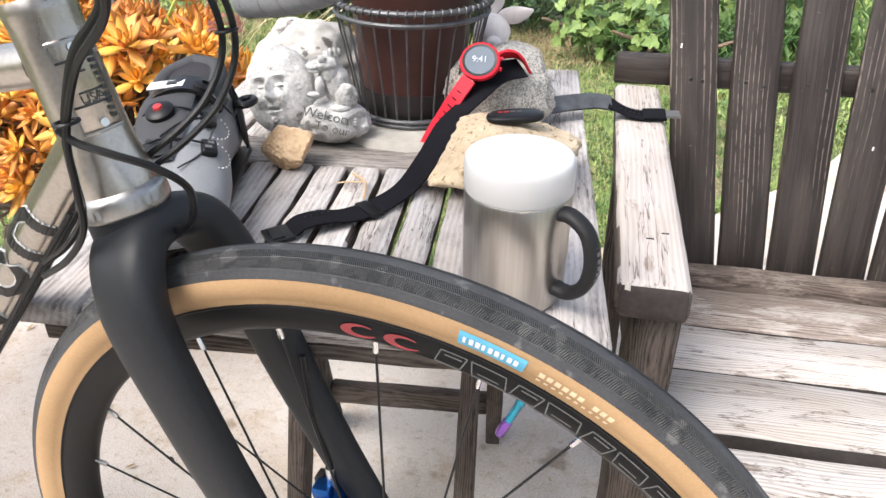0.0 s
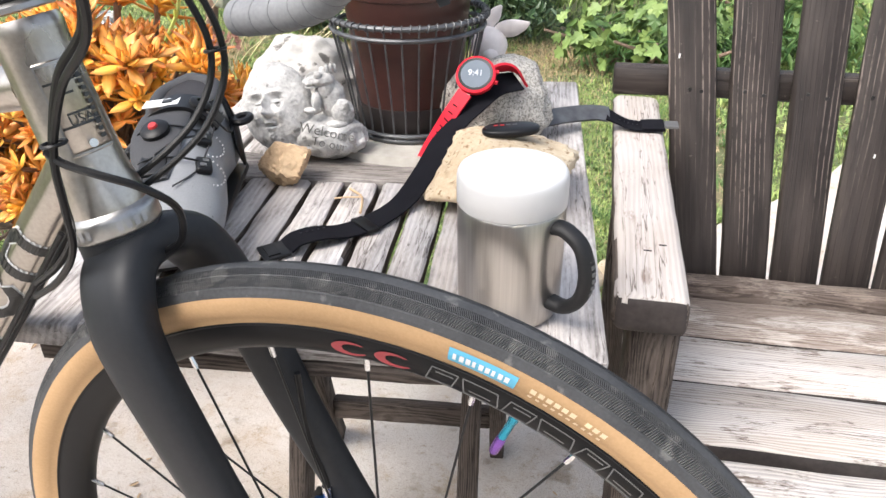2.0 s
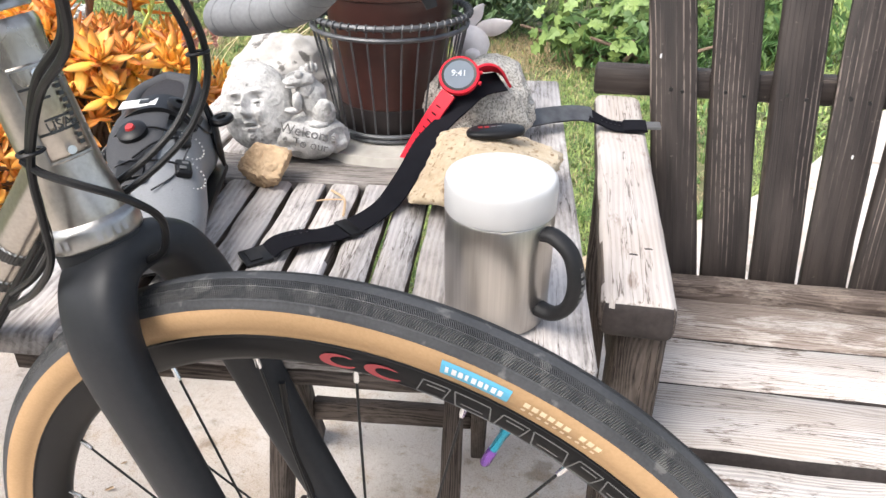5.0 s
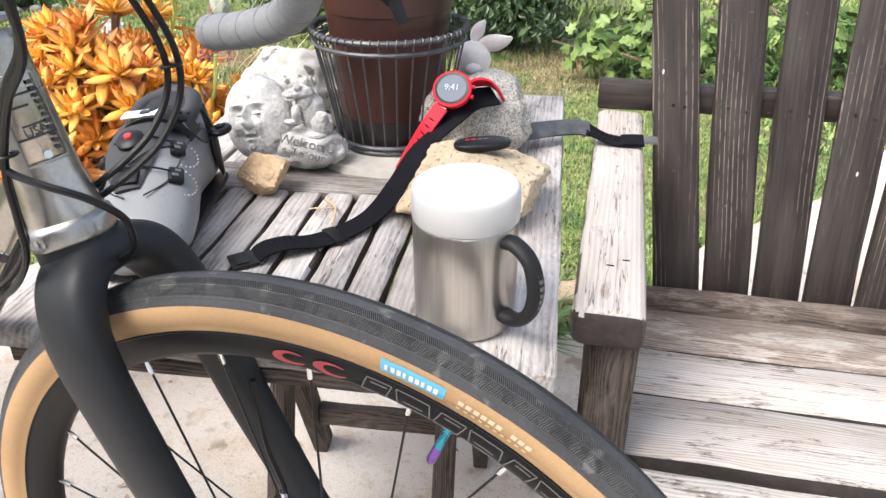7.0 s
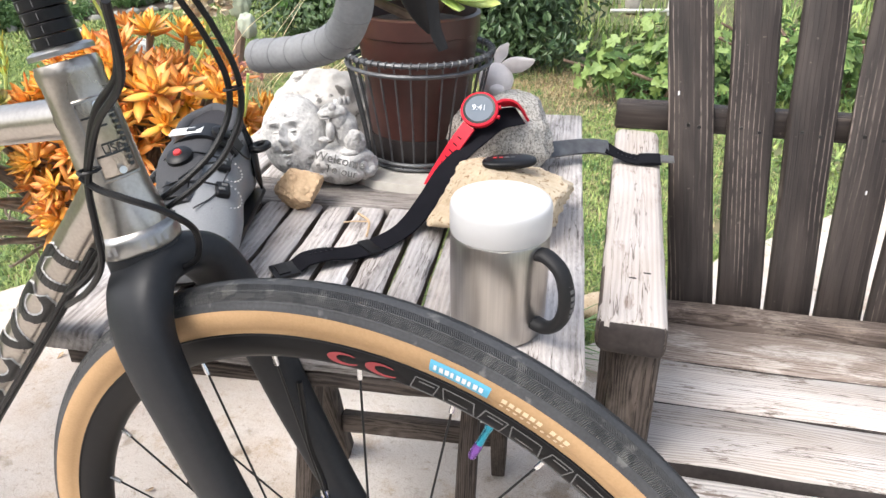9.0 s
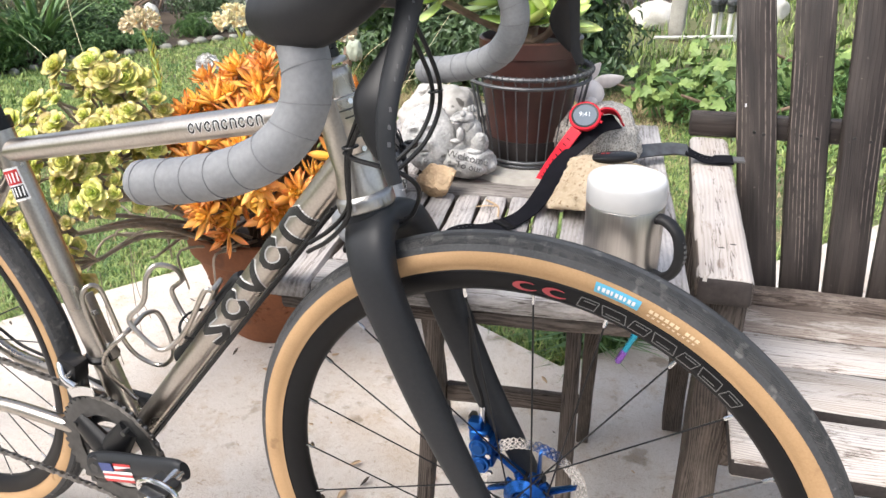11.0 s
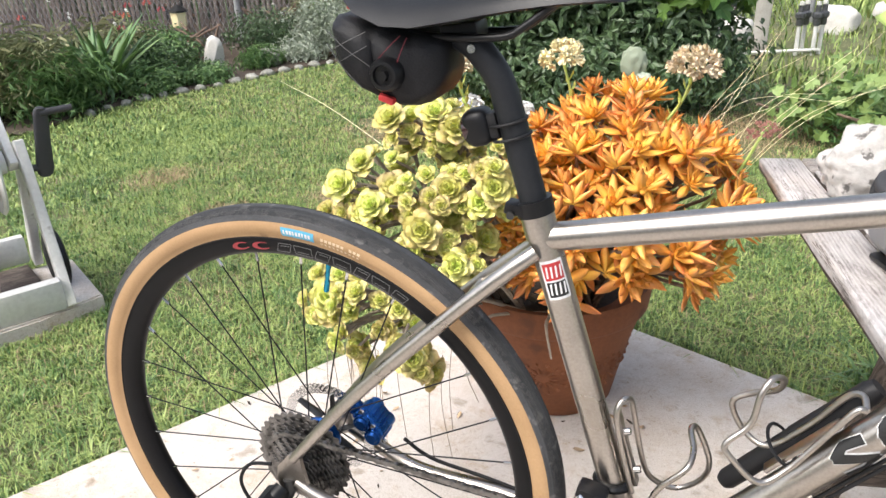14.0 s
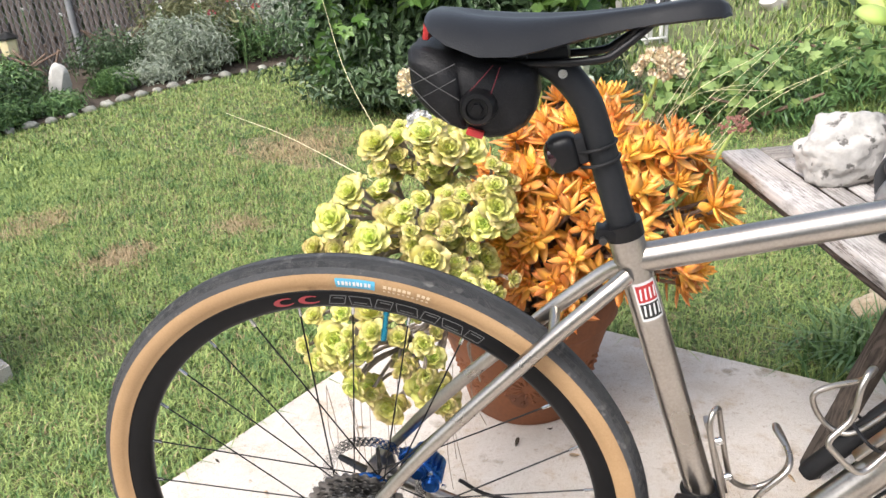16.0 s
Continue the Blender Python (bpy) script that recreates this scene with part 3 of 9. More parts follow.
def lathe(profile, n=48, axis="z", centre=(0, 0, 0), closed=False, bm=None, arc=2 * math.pi, start=0.0, wobble=None, cap=True):
    """profile: (radius, height) pairs turned about the axis."""
    bm = bm or bmesh.new()
    full = abs(arc - 2 * math.pi) < 1e-6
    cols = []
    for k in range(n if full else n + 1):
        a = start + arc * k / n
        col = []
        for r, h in profile:
            if wobble:
                r = r * (1 + wobble(a, h))
            c, s = r * math.cos(a), r * math.sin(a)
            p = {"z": (c, s, h), "y": (c, h, s), "x": (h, c, s)}[axis]
            col.append(bm.verts.new(Vector(p) + Vector(centre)))
        cols.append(col)
    m = len(profile)
    for k in range(n):
        a, b = cols[k], cols[(k + 1) % len(cols)]
        for i in range(m if closed else m - 1):
            j = (i + 1) % m
            bm.faces.new((a[i], b[i], b[j], a[j]))
    if cap and not closed and full:
        for i in (0, m - 1):
            if profile[i][0] > 1e-5:
                bm.faces.new([c[i] for c in cols])
    bmesh.ops.remove_doubles(bm, verts=bm.verts, dist=1e-6)
    return bm


def box(size, m=I4, bevel=0.0, segments=2, bm=None):
    bm = bm or bmesh.new()
    got = bmesh.ops.create_cube(bm, size=1.0)["verts"]
    bmesh.ops.transform(bm, matrix=m @ Matrix.Diagonal((*size, 1)), verts=got)
    if bevel:
        edges = list({e for v in got for e in v.link_edges})
        bmesh.ops.bevel(bm, geom=edges, offset=bevel, segments=segments, affect="EDGES", profile=0.6)
    return bm


def plank_mesh(l, w, h, bevel=0.003, seed=0, wear=0.0012, cuts=6):
    """A worn board, length along X."""
    rnd = random.Random(seed)
    bm = bmesh.new()
    sx, xs = cuts, []
    rings = []
    prof = [(-w / 2, -h / 2 + bevel), (-w / 2 + bevel, -h / 2), (w / 2 - bevel, -h / 2), (w / 2, -h / 2 + bevel), (w / 2, h / 2 - bevel), (w / 2 - bevel, h / 2), (-w / 2 + bevel, h / 2), (-w / 2, h / 2 - bevel)]
    stations = [-l / 2, -l / 2 + bevel] + [-l / 2 + l * (k + 1) / (sx + 1) for k in range(sx)] + [l / 2 - bevel, l / 2]
    for i, x in enumerate(stations):
        k = 1 - 2 * bevel / min(w, h) * 0.8 if i in (0, len(stations) - 1) else 1
        rings.append([bm.verts.new((x, y * (1 - (1 - k) * min(w, h) / w) + rnd.uniform(-wear, wear), z * k + rnd.uniform(-wear, wear))) for y, z in prof])
    for a, b in zip(rings, rings[1:]):
        for k in range(8):
            bm.faces.new((a[k], a[(k + 1) % 8], b[(k + 1) % 8], b[k]))
    bm.faces.new(rings[0])
    bm.faces.new(rings[-1])
    return mesh_of(bm, True, 50)


def frame_m(origin, ex, ey=None, ez=(0, 0, 1)):
    """A pose with its X along ex."""
    x = Vector(ex).normalized()
    z = Vector(ez)
    z = (z - z.dot(x) * x).normalized()
    y = z.cross(x)
    m = Matrix((x, y, z)).transposed().to_4x4()
    m.translation = Vector(origin)
    return m


def beam(name, a, b, w, h, material, parent, up=(0, 0, 1), seed=0, bevel=0.003, label="", wear=0.0012, edge=None):
    """A board from a to b; w across, h along up; edge: its bare side faces, darkened to paint shade into the gaps."""
    a, b = Vector(a), Vector(b)
    me = plank_mesh((b - a).length, w, h, bevel, seed, wear)
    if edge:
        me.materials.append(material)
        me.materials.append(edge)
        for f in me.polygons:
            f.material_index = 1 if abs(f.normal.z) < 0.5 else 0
    return part(name, me, material, parent, label, frame_m((a + b) / 2, b - a, ez=up))


def rock_mesh(size, seed, rough=0.25, sub=4, flat=0.0, freq=1.6, cuts=0):
    bm = bmesh.new()
    bmesh.ops.create_icosphere(bm, subdivisions=sub, radius=1.0)
    off = Vector((seed * 3.1, seed * 1.7, seed * 2.3))
    rnd = random.Random(seed)
    planes = [(Vector((rnd.gauss(0, 1), rnd.gauss(0, 1), rnd.gauss(0, 1))).normalized(), rnd.uniform(0.62, 0.88)) for _ in range(cuts)]
    for v in bm.verts:
        d = v.co.normalized()
        k = 1 + rough * noise.noise(d * freq + off) + rough * 0.45 * noise.noise(d * freq * 2.7 + off) + rough * 0.16 * noise.noise(d * freq * 7 + off)
        w = d * (1 + 0.35 * rough * noise.noise(d * freq + off)) if cuts else d * k
        for n_, h_ in planes:
            over = w.dot(n_) - h_
            if over > 0:
                w = w - n_ * over
        if cuts:
            w = w * (1 + 0.12 * rough * noise.noise(d * freq * 5 + off) + 0.07 * rough * noise.noise(d * freq * 14 + off))
        v.co = Vector((w.x * size[0], w.y * size[1], w.z * size[2]))
        if v.co.z < -size[2] * (1 - flat):
            v.co.z = -size[2] * (1 - flat)
    return mesh_of(bm, True, 60)


def on_tube(p0, p1, r, polys, facing=(0, -1, 0), lift=0.0006, bm=None):
    """Flat shapes laid round a tube from p0 to p1: polys in metres along the tube and up round it from the facing side."""
    bm = bm or bmesh.new()
    p0, p1 = Vector(p0), Vector(p1)
    t = (p1 - p0).normalized()
    f = Vector(facing)
    f = (f - f.dot(t) * t).normalized()
    g = f.cross(t)
    if g.z < 0:
        g = -g
    def place(u, v):
        a = v / r
        return p0 + t * u + (r + lift) * (math.cos(a) * f + math.sin(a) * g)

    for poly in polys:
        (ax, ay), (bx, by), (cx, cy), (dx, dy) = poly
        n = max(1, math.ceil(max(abs(by - ay), abs(cy - dy), abs(dy - ay), abs(cy - by)) / (0.14 * r)))
        for i in range(n):
            k0, k1 = i / n, (i + 1) / n
            q = [(ax + (bx - ax) * k0, ay + (by - ay) * k0), (ax + (bx - ax) * k1, ay + (by - ay) * k1), (dx + (cx - dx) * k1, dy + (cy - dy) * k1), (dx + (cx - dx) * k0, dy + (cy - dy) * k0)]
            bm.faces.new([bm.verts.new(place(*c)) for c in q])
    return bm


def strokes(lines, width):
    """Quads along polylines."""
    out = []
    for line in lines:
        fine = [line[0]]
        for (x0, y0), (x1, y1) in zip(line, line[1:]):
            n = max(1, math.ceil(math.hypot(x1 - x0, y1 - y0) / 0.004))
            fine += [(x0 + (x1 - x0) * k / n, y0 + (y1 - y0) * k / n) for k in range(1, n + 1)]
        for (x0, y0), (x1, y1) in zip(fine, fine[1:]):
            dx, dy = x1 - x0, y1 - y0
            d = math.hypot(dx, dy)
            nx, ny = -dy / d * width / 2, dx / d * width / 2
            ex, ey = dx / d * width * 0.3, dy / d * width * 0.3
            out.append([(x0 - ex + nx, y0 - ey + ny), (x0 - ex - nx, y0 - ey - ny), (x1 + ex - nx, y1 + ey - ny), (x1 + ex + nx, y1 + ey + ny)])
    return out


def raw_mesh(verts, faces, material, smooth=True):
    me = bpy.data.meshes.new("mesh")
    me.from_pydata(verts, [], faces)
    me.materials.append(material)
    if smooth:
        me.polygons.foreach_set("use_smooth", [True] * len(me.polygons))
    return me

# ---- ground and patio ----
_bm = bmesh.new()
bmesh.ops.create_grid(_bm, x_segments=60, y_segments=60, size=1.0)
for _v in _bm.verts:
    _x, _y = _v.co.x, _v.co.y
    _v.co.x, _v.co.y = 60 * _x * abs(_x), 60 * _y * abs(_y) + 1.0
    _v.co.z = -0.03 + 0.01 * noise.noise(_v.co * 0.9)
single("ground", _bm, M["earth"], "lawn soil with dry bare patches", "ground", kind="structure")


def slab(name, outline, top, thick, material, label):
    bm = bmesh.new()
    a = [bm.verts.new((x, y, top)) for x, y in outline]
    b = [bm.verts.new((x, y, top - thick)) for x, y in outline]
    bm.faces.new(a)
    bm.faces.new(list(reversed(b)))
    n = len(a)
    for i in range(n):
        bm.faces.new((a[i], b[i], b[(i + 1) % n], a[(i + 1) % n]))
    bmesh.ops.recalc_face_normals(bm, faces=bm.faces)
    bmesh.ops.bevel(bm, geom=[e for e in bm.edges if all(abs(v.co.z - top) < 1e-6 for v in e.verts)], offset=0.006, segments=2, affect="EDGES")
    return single(name, bm, material, label, "patio", kind="structure")


PATIO = [(-2.66, -3.5), (-0.775, 0.0), (-0.37, 0.75), (-0.117, 1.215), (0.84, 0.83), (1.10, 1.16), (1.24, 1.58), (1.53, 2.0), (1.74, 2.5), (2.2, 3.4), (4.5, 3.6), (4.5, -3.5)]
slab("pavement", PATIO, 0.0, 0.12, M["concrete"], "pale worn concrete patio slab beside the lawn")

# unseen wall, added behind the camera to hold back some sky light
_w = box((9.0, 0.2, 2.7), pose(0.6, -5.2, 1.35))
single("wall_south", _w, M["white_paint"], "plain unseen wall added behind the camera to shape the light", "wall", kind="structure")

# ---- side table ----
TH = radians(13.5)
TX, TY = Vector((math.cos(TH), math.sin(TH), 0)), Vector((-math.sin(TH), math.cos(TH), 0))
TOP = 0.577


def tp(u, v, z):
    """A place on the table: u across, v in depth, from the table's own axes."""
    p = TX * u + TY * v
    return Vector((p.x, p.y, z))


TC = tp(0.911, 0.207, 0)
table = thing("side_table", TC, "weathered grey slatted wooden side table on the patio", "table")
U0, U1, V0, V1, TK = 0.662, 1.168, -0.140, 0.588, 0.022
zc = TOP - TK / 2
beam("side_board", tp(U0 + 0.034, V0, zc), tp(U0 + 0.034, V1, zc), 0.068, TK, M["table_wood"], table, seed=1)
beam("side_board", tp(U1 - 0.038, V0, zc), tp(U1 - 0.038, V1, zc), 0.076, TK, M["table_wood"], table, seed=2)
beam("end_board", tp(U0 + 0.070, V0 + 0.034, zc), tp(U1 - 0.078, V0 + 0.034, zc), 0.066, TK, M["table_wood"], table, seed=3)
beam("end_board", tp(U0 + 0.070, V1 - 0.034, zc), tp(U1 - 0.078, V1 - 0.034, zc), 0.066, TK, M["cross_wood"], table, seed=4)
beam("middle_board", tp(U0 + 0.070, 0.212, zc), tp(U1 - 0.078, 0.212, zc), 0.072, TK, M["cross_wood"], table, seed=5)
PITCH = 0.0395
for k in range(9):
    u = U0 + 0.0715 + PITCH * (k + 0.5)
    # slat sides are coloured dark to deepen the shade between slats
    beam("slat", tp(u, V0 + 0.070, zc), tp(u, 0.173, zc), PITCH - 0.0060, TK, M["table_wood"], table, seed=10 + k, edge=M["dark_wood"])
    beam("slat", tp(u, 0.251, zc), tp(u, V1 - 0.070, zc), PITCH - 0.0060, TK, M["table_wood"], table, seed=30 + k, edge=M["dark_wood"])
for a, b, s in (((U0 + 0.03, V0 + 0.014), (U1 - 0.03, V0 + 0.014), 6), ((U0 + 0.03, V1 - 0.02), (U1 - 0.03, V1 - 0.02), 7), ((U0 + 0.02, V0 + 0.03), (U0 + 0.02, V1 - 0.03), 8), ((U1 - 0.02, V0 + 0.03), (U1 - 0.02, V1 - 0.03), 9)):
    beam("apron", tp(*a, TOP - TK - 0.009), tp(*b, TOP - TK - 0.009), 0.02, 0.0185, M["dark_wood"], table, seed=s)
# crossed folding legs with a stretcher between the pairs
for u, ub, s in ((0.815, 0.790, 0), (1.040, 1.069, 1)):
    beam("leg", tp(u, 0.262, TOP - TK), tp(u, 0.045, 0.0), 0.024, 0.042, M["dark_wood"], table, up=TY, seed=50 + s)
    beam("leg", tp(ub, 0.150, TOP - TK), tp(ub, 0.365, 0.0), 0.024, 0.042, M["dark_wood"], table, up=TY, seed=52 + s)
beam("stretcher", tp(0.803, 0.325, 0.105), tp(1.058, 0.325, 0.105), 0.022, 0.036, M["dark_wood"], table, seed=55)

# ---- garden chair ----
BH = radians(9.4)
BX, BY = Vector((math.cos(BH), math.sin(BH), 0)), Vector((-math.sin(BH), math.cos(BH), 0))
BO = Vector((1.190, 0.236, 0))


def bp_(u, v, z):
    """A place on the chair: u across it, v towards its back."""
    p = BO + BX * u + BY * v
    return Vector((p.x, p.y, z))


bench = thing("garden_chair", bp_(0.3, 0.25, 0), "weathered wooden armchair with dark back slats and pale seat", "chair")
LB = 0.61


def arm_plank(u, seed):
    """An armrest: bleached on top, its sides and rounded end darkened with painted shade."""
    bm = bmesh.new()
    rnd = random.Random(seed)
    bmesh.ops.create_cube(bm, size=1.0)
    bmesh.ops.transform(bm, matrix=Matrix.Diagonal((0.576, 0.066, 0.039, 1)), verts=bm.verts)
    bmesh.ops.subdivide_edges(bm, edges=[e for e in bm.edges if abs(e.verts[0].co.x - e.verts[1].co.x) > 0.1], cuts=14)
    bmesh.ops.bevel(bm, geom=[e for e in bm.edges if e.calc_face_angle(0) > 1.0], offset=0.012, segments=4, affect="EDGES", profile=0.55)
    for v in bm.verts:
        v.co += Vector((0.0025, 0.0016, 0.0013)) * noise.noise(v.co * 34 + Vector((seed, 0, 0))) + Vector((0, 0, 0.0012)) * noise.noise(v.co * 9)
    bm.normal_update()
    # split by face direction: worn pale top, other faces coloured as if shaded
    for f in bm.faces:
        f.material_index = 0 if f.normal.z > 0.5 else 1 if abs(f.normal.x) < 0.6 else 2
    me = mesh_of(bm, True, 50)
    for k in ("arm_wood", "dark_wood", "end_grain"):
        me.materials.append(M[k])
    arm = part("armrest", me, None, bench, "armrest bleached on top, with shade-darkened sides and rounded end", frame_m(bp_(u, 0.2875, 0.5577), BY))
    for v_, du in ((0.088, -0.002), (0.101, 0.013), (0.447, 0.010), (0.462, 0.009)):
        part("nail_slot", box((0.0032, 0.0080, 0.002), frame_m(bp_(u + du, v_, 0.5768), BY), 0.0008), M["end_grain"], arm)


for u, s in ((0.0, 0), (LB, 1)):
    arm_plank(u, 160 + s)
    beam("front_leg", bp_(u + (0.008 if u < 0.3 else -0.008), 0.065, 0.0), bp_(u + (0.008 if u < 0.3 else -0.008), 0.065, 0.542), 0.045, 0.085, M["dark_wood"], bench, up=BY, seed=62 + s)
    beam("back_leg", bp_(u - 0.002, 0.485, 0.0), bp_(u - 0.002, 0.556, 0.532), 0.036, 0.07, M["dark_wood"], bench, up=BY, seed=64 + s)
    beam("seat_rail", bp_(u + (0.03 if u < 0.3 else -0.03), 0.03, 0.318), bp_(u + (0.03 if u < 0.3 else -0.03), 0.50, 0.258), 0.03, 0.07, M["dark_wood"], bench, seed=66 + s)
beam("back_rail", bp_(-0.036, 0.588, 0.598), bp_(LB + 0.036, 0.588, 0.598), 0.030, 0.040, M["back_wood"], bench, seed=70)
for k, (v0, v1, z0, z1) in enumerate(((-0.070, 0.033, 0.371, 0.377), (0.048, 0.1705, 0.379, 0.361), (0.1755, 0.2910, 0.3605, 0.3430), (0.2965, 0.4240, 0.3420, 0.3225))):
    a = (bp_(0.03, (v0 + v1) / 2, (z0 + z1) / 2 - 0.011), bp_(LB - 0.03, (v0 + v1) / 2, (z0 + z1) / 2 - 0.011))
    up = Vector((0, 0, 1)) + BY * ((z0 - z1) / (v1 - v0))
    # near-black board sides put the shade of the joints into the colour
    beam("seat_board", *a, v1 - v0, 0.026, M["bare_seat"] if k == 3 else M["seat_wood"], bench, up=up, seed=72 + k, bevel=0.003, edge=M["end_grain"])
beam("back_foot_rail", bp_(0.02, 0.441, 0.332), bp_(LB - 0.02, 0.441, 0.332), 0.029, 0.034, M["rail_wood"], bench, seed=78)
# back slats that fan out towards their tops
BACK = 0.352
for k in range(7):
    ub, slope = 0.1062 + 0.0717 * k, (-0.0454 + 0.0213 * k) / 0.387
    zt = 0.815 + 0.115 * math.sin(math.pi * k / 6)
    zb = 0.318
    a, b = (bp_(ub + slope * (z - 0.348), 0.478 + BACK * (z - 0.348), z) for z in (zb, zt))
    sl_ = beam("back_slat", a, b, 0.0655, 0.018, M["back_wood"], bench, up=-BY, seed=80 + k, bevel=0.004)
    ax_ = (b - a).normalized()
    for du, dz in (((-0.004, 0.002), (0.012, 0.0)) if k == 0 else ((-0.013, 0.002), (0.013, -0.002))):
        c = a + ax_ * ((0.594 + dz - zb) / ax_.z) + BX * du
        part("screw_hole", sweep([c - BY * 0.0066, c - BY * 0.0106], 0.0029, 8), M["decal_black"], sl_)
    if k in (0, 3):
        c = a + ax_ * ((0.640 - zb - 0.04 * k) / ax_.z) + BX * (-0.018 if k == 0 else 0.004)
        part("paint_fleck", box((0.0026, 0.0006, 0.0065), frame_m(c - BY * 0.0100, BX), 0.0003), M["decal_white"], sl_)

# ---- bicycle ----
REAR, FRONT, BB = Vector((0, 0, 0.349)), Vector((1.020, 0, 0.349)), Vector((0.437, 0, 0.279))
bike = thing("bicycle", (0.5, 0, 0), "brushed titanium gravel bicycle with tan-wall tyres and grey bar tape", "bicycle")
HEAD_T, HEAD_B = Vector((0.806, 0, 0.840)), Vector((0.8405, 0, 0.714))
SEAT_T = Vector((0.3085, 0, 0.722))

part("top_tube", sweep([(0.316, 0, 0.694), (0.800, 0, 0.794)], 0.0152, 24), M["titanium"], bike)
down_tube = part("down_tube", sweep([(0.445, 0, 0.285), (0.832, 0, 0.753)], 0.0185, 28), M["titanium"], bike)
seat_tube = part("seat_tube", sweep([BB, SEAT_T], 0.0165, 24), M["titanium"], bike)
_ax = (HEAD_T - HEAD_B).normalized()
_q = [HEAD_B + _ax * s for s in (0, 0.004, 0.018, 0.03, 0.1, 0.112, 0.118, 0.122, 0.1265)]
head_tube = part("head_tube", sweep(_q, [0.0268, 0.0268, 0.0245, 0.0230, 0.0222, 0.0222, 0.0230, 0.0230, 0.0215], 32), M["titanium"], bike)
_q = [HEAD_B - _ax * 0.0005 + _ax * s for s in (-0.0160, -0.0150, -0.0125, -0.0040, -0.0015, 0.0, 0.0015)]
cup = part("headset_cup", sweep(_q, [0.0285, 0.0298, 0.0306, 0.0306, 0.0300, 0.0285, 0.0268], 40), M["headset"], bike, "satin silver headset cup with dull marks")
for a0_ in (-2.05, -0.75):
    for k in range(4):
        _m = bmesh.new()
        on_tube(HEAD_B - _ax * 0.0122, HEAD_B - _ax * 0.0050, 0.0306, [[(0.0005, 0.0058 * k), (0.0068, 0.0058 * k), (0.0068, 0.0058 * k + 0.0036), (0.0005, 0.0058 * k + 0.0036)]], facing=(math.cos(a0_), math.sin(a0_), 0), lift=0.0003, bm=_m)
        part("cup_mark", _m, M["galv"], cup)
_q = [HEAD_T + _ax * s for s in (0.0, 0.0006, 0.0034, 0.0048, 0.0060)]
part("headset_cap", sweep(_q, [0.0224, 0.0229, 0.0228, 0.0212, 0.0172], 32), M["headset"], bike, "slim silver headset cap")
for k in range(5):
    sp_ = part("headset_spacer", sweep([HEAD_T + _ax * (0.0061 + 0.0085 * k), HEAD_T + _ax * (0.0066 + 0.0085 * k), HEAD_T + _ax * (0.0136 + 0.0085 * k), HEAD_T + _ax * (0.0141 + 0.0085 * k)], [0.0160, 0.0165, 0.0165, 0.0160], 24), M["black"], bike)
    part("spacer_window", on_tube(HEAD_T + _ax * (0.0061 + 0.0085 * k), HEAD_T + _ax * (0.0141 + 0.0085 * k), 0.0165, [[(0.0018, -0.004), (0.0062, -0.004), (0.0062, 0.009), (0.0018, 0.009)]], lift=0.0003), M["lever_grey"], sp_)
part("seat_collar", sweep([SEAT_T - Vector((0, 0, 0.002)), SEAT_T + Vector((-0.004, 0, 0.0135))], 0.0195, 24), M["black"], bike, "black seatpost collar")
part("seat_tube_sleeve", sweep([SEAT_T - Vector((-0.007, 0, 0.026)), SEAT_T - Vector((0, 0, 0.001))], 0.0178, 24), M["titanium"], bike)
part("bottom_bracket", sweep([BB + Vector((0, -0.036, 0)), BB + Vector((0, 0.036, 0))], 0.021, 24), M["titanium"], bike)
for s in (-1, 1):
    part("seat_stay", tube([(0.312, 0.014 * s, 0.683), (0.285, 0.026 * s, 0.662), (0.22, 0.036 * s, 0.602), (0.10, 0.050 * s, 0.482), (0.012, 0.063 * s, 0.378)], [0.0085, 0.0085, 0.0085, 0.008, 0.007], 16), M["titanium"], bike)
    part("chain_stay", tube([(0.425, 0.020 * s, 0.281), (0.36, 0.037 * s, 0.292), (0.25, 0.047 * s, 0.302), (0.13, 0.056 * s, 0.300), (0.05, 0.064 * s, 0.325), (0.012, 0.064 * s, 0.342)], [0.011, 0.0105, 0.0105, 0.0105, 0.009, 0.007], 16), M["titanium"], bike)
    bm = bmesh.new()
    _o = [(-0.016, 0.338), (-0.006, 0.322), (0.012, 0.327), (0.03, 0.338), (0.028, 0.352), (0.022, 0.388), (0.008, 0.386), (-0.012, 0.362)]
    a = [bm.verts.new((x, 0.0665 * s, z)) for x, z in _o]
    b = [bm.verts.new((x, 0.0605 * s, z)) for x, z in _o]
    bm.faces.new(a), bm.faces.new(b[::-1])
    for i in range(8):
        bm.faces.new((a[i], b[i], b[(i + 1) % 8], a[(i + 1) % 8]))
    part("dropout", bm, M["titanium"], bike)
part("stay_bridge", sweep([(0.238, -0.034, 0.618), (0.238, 0.034, 0.618)], 0.006, 12), M["titanium"], bike)

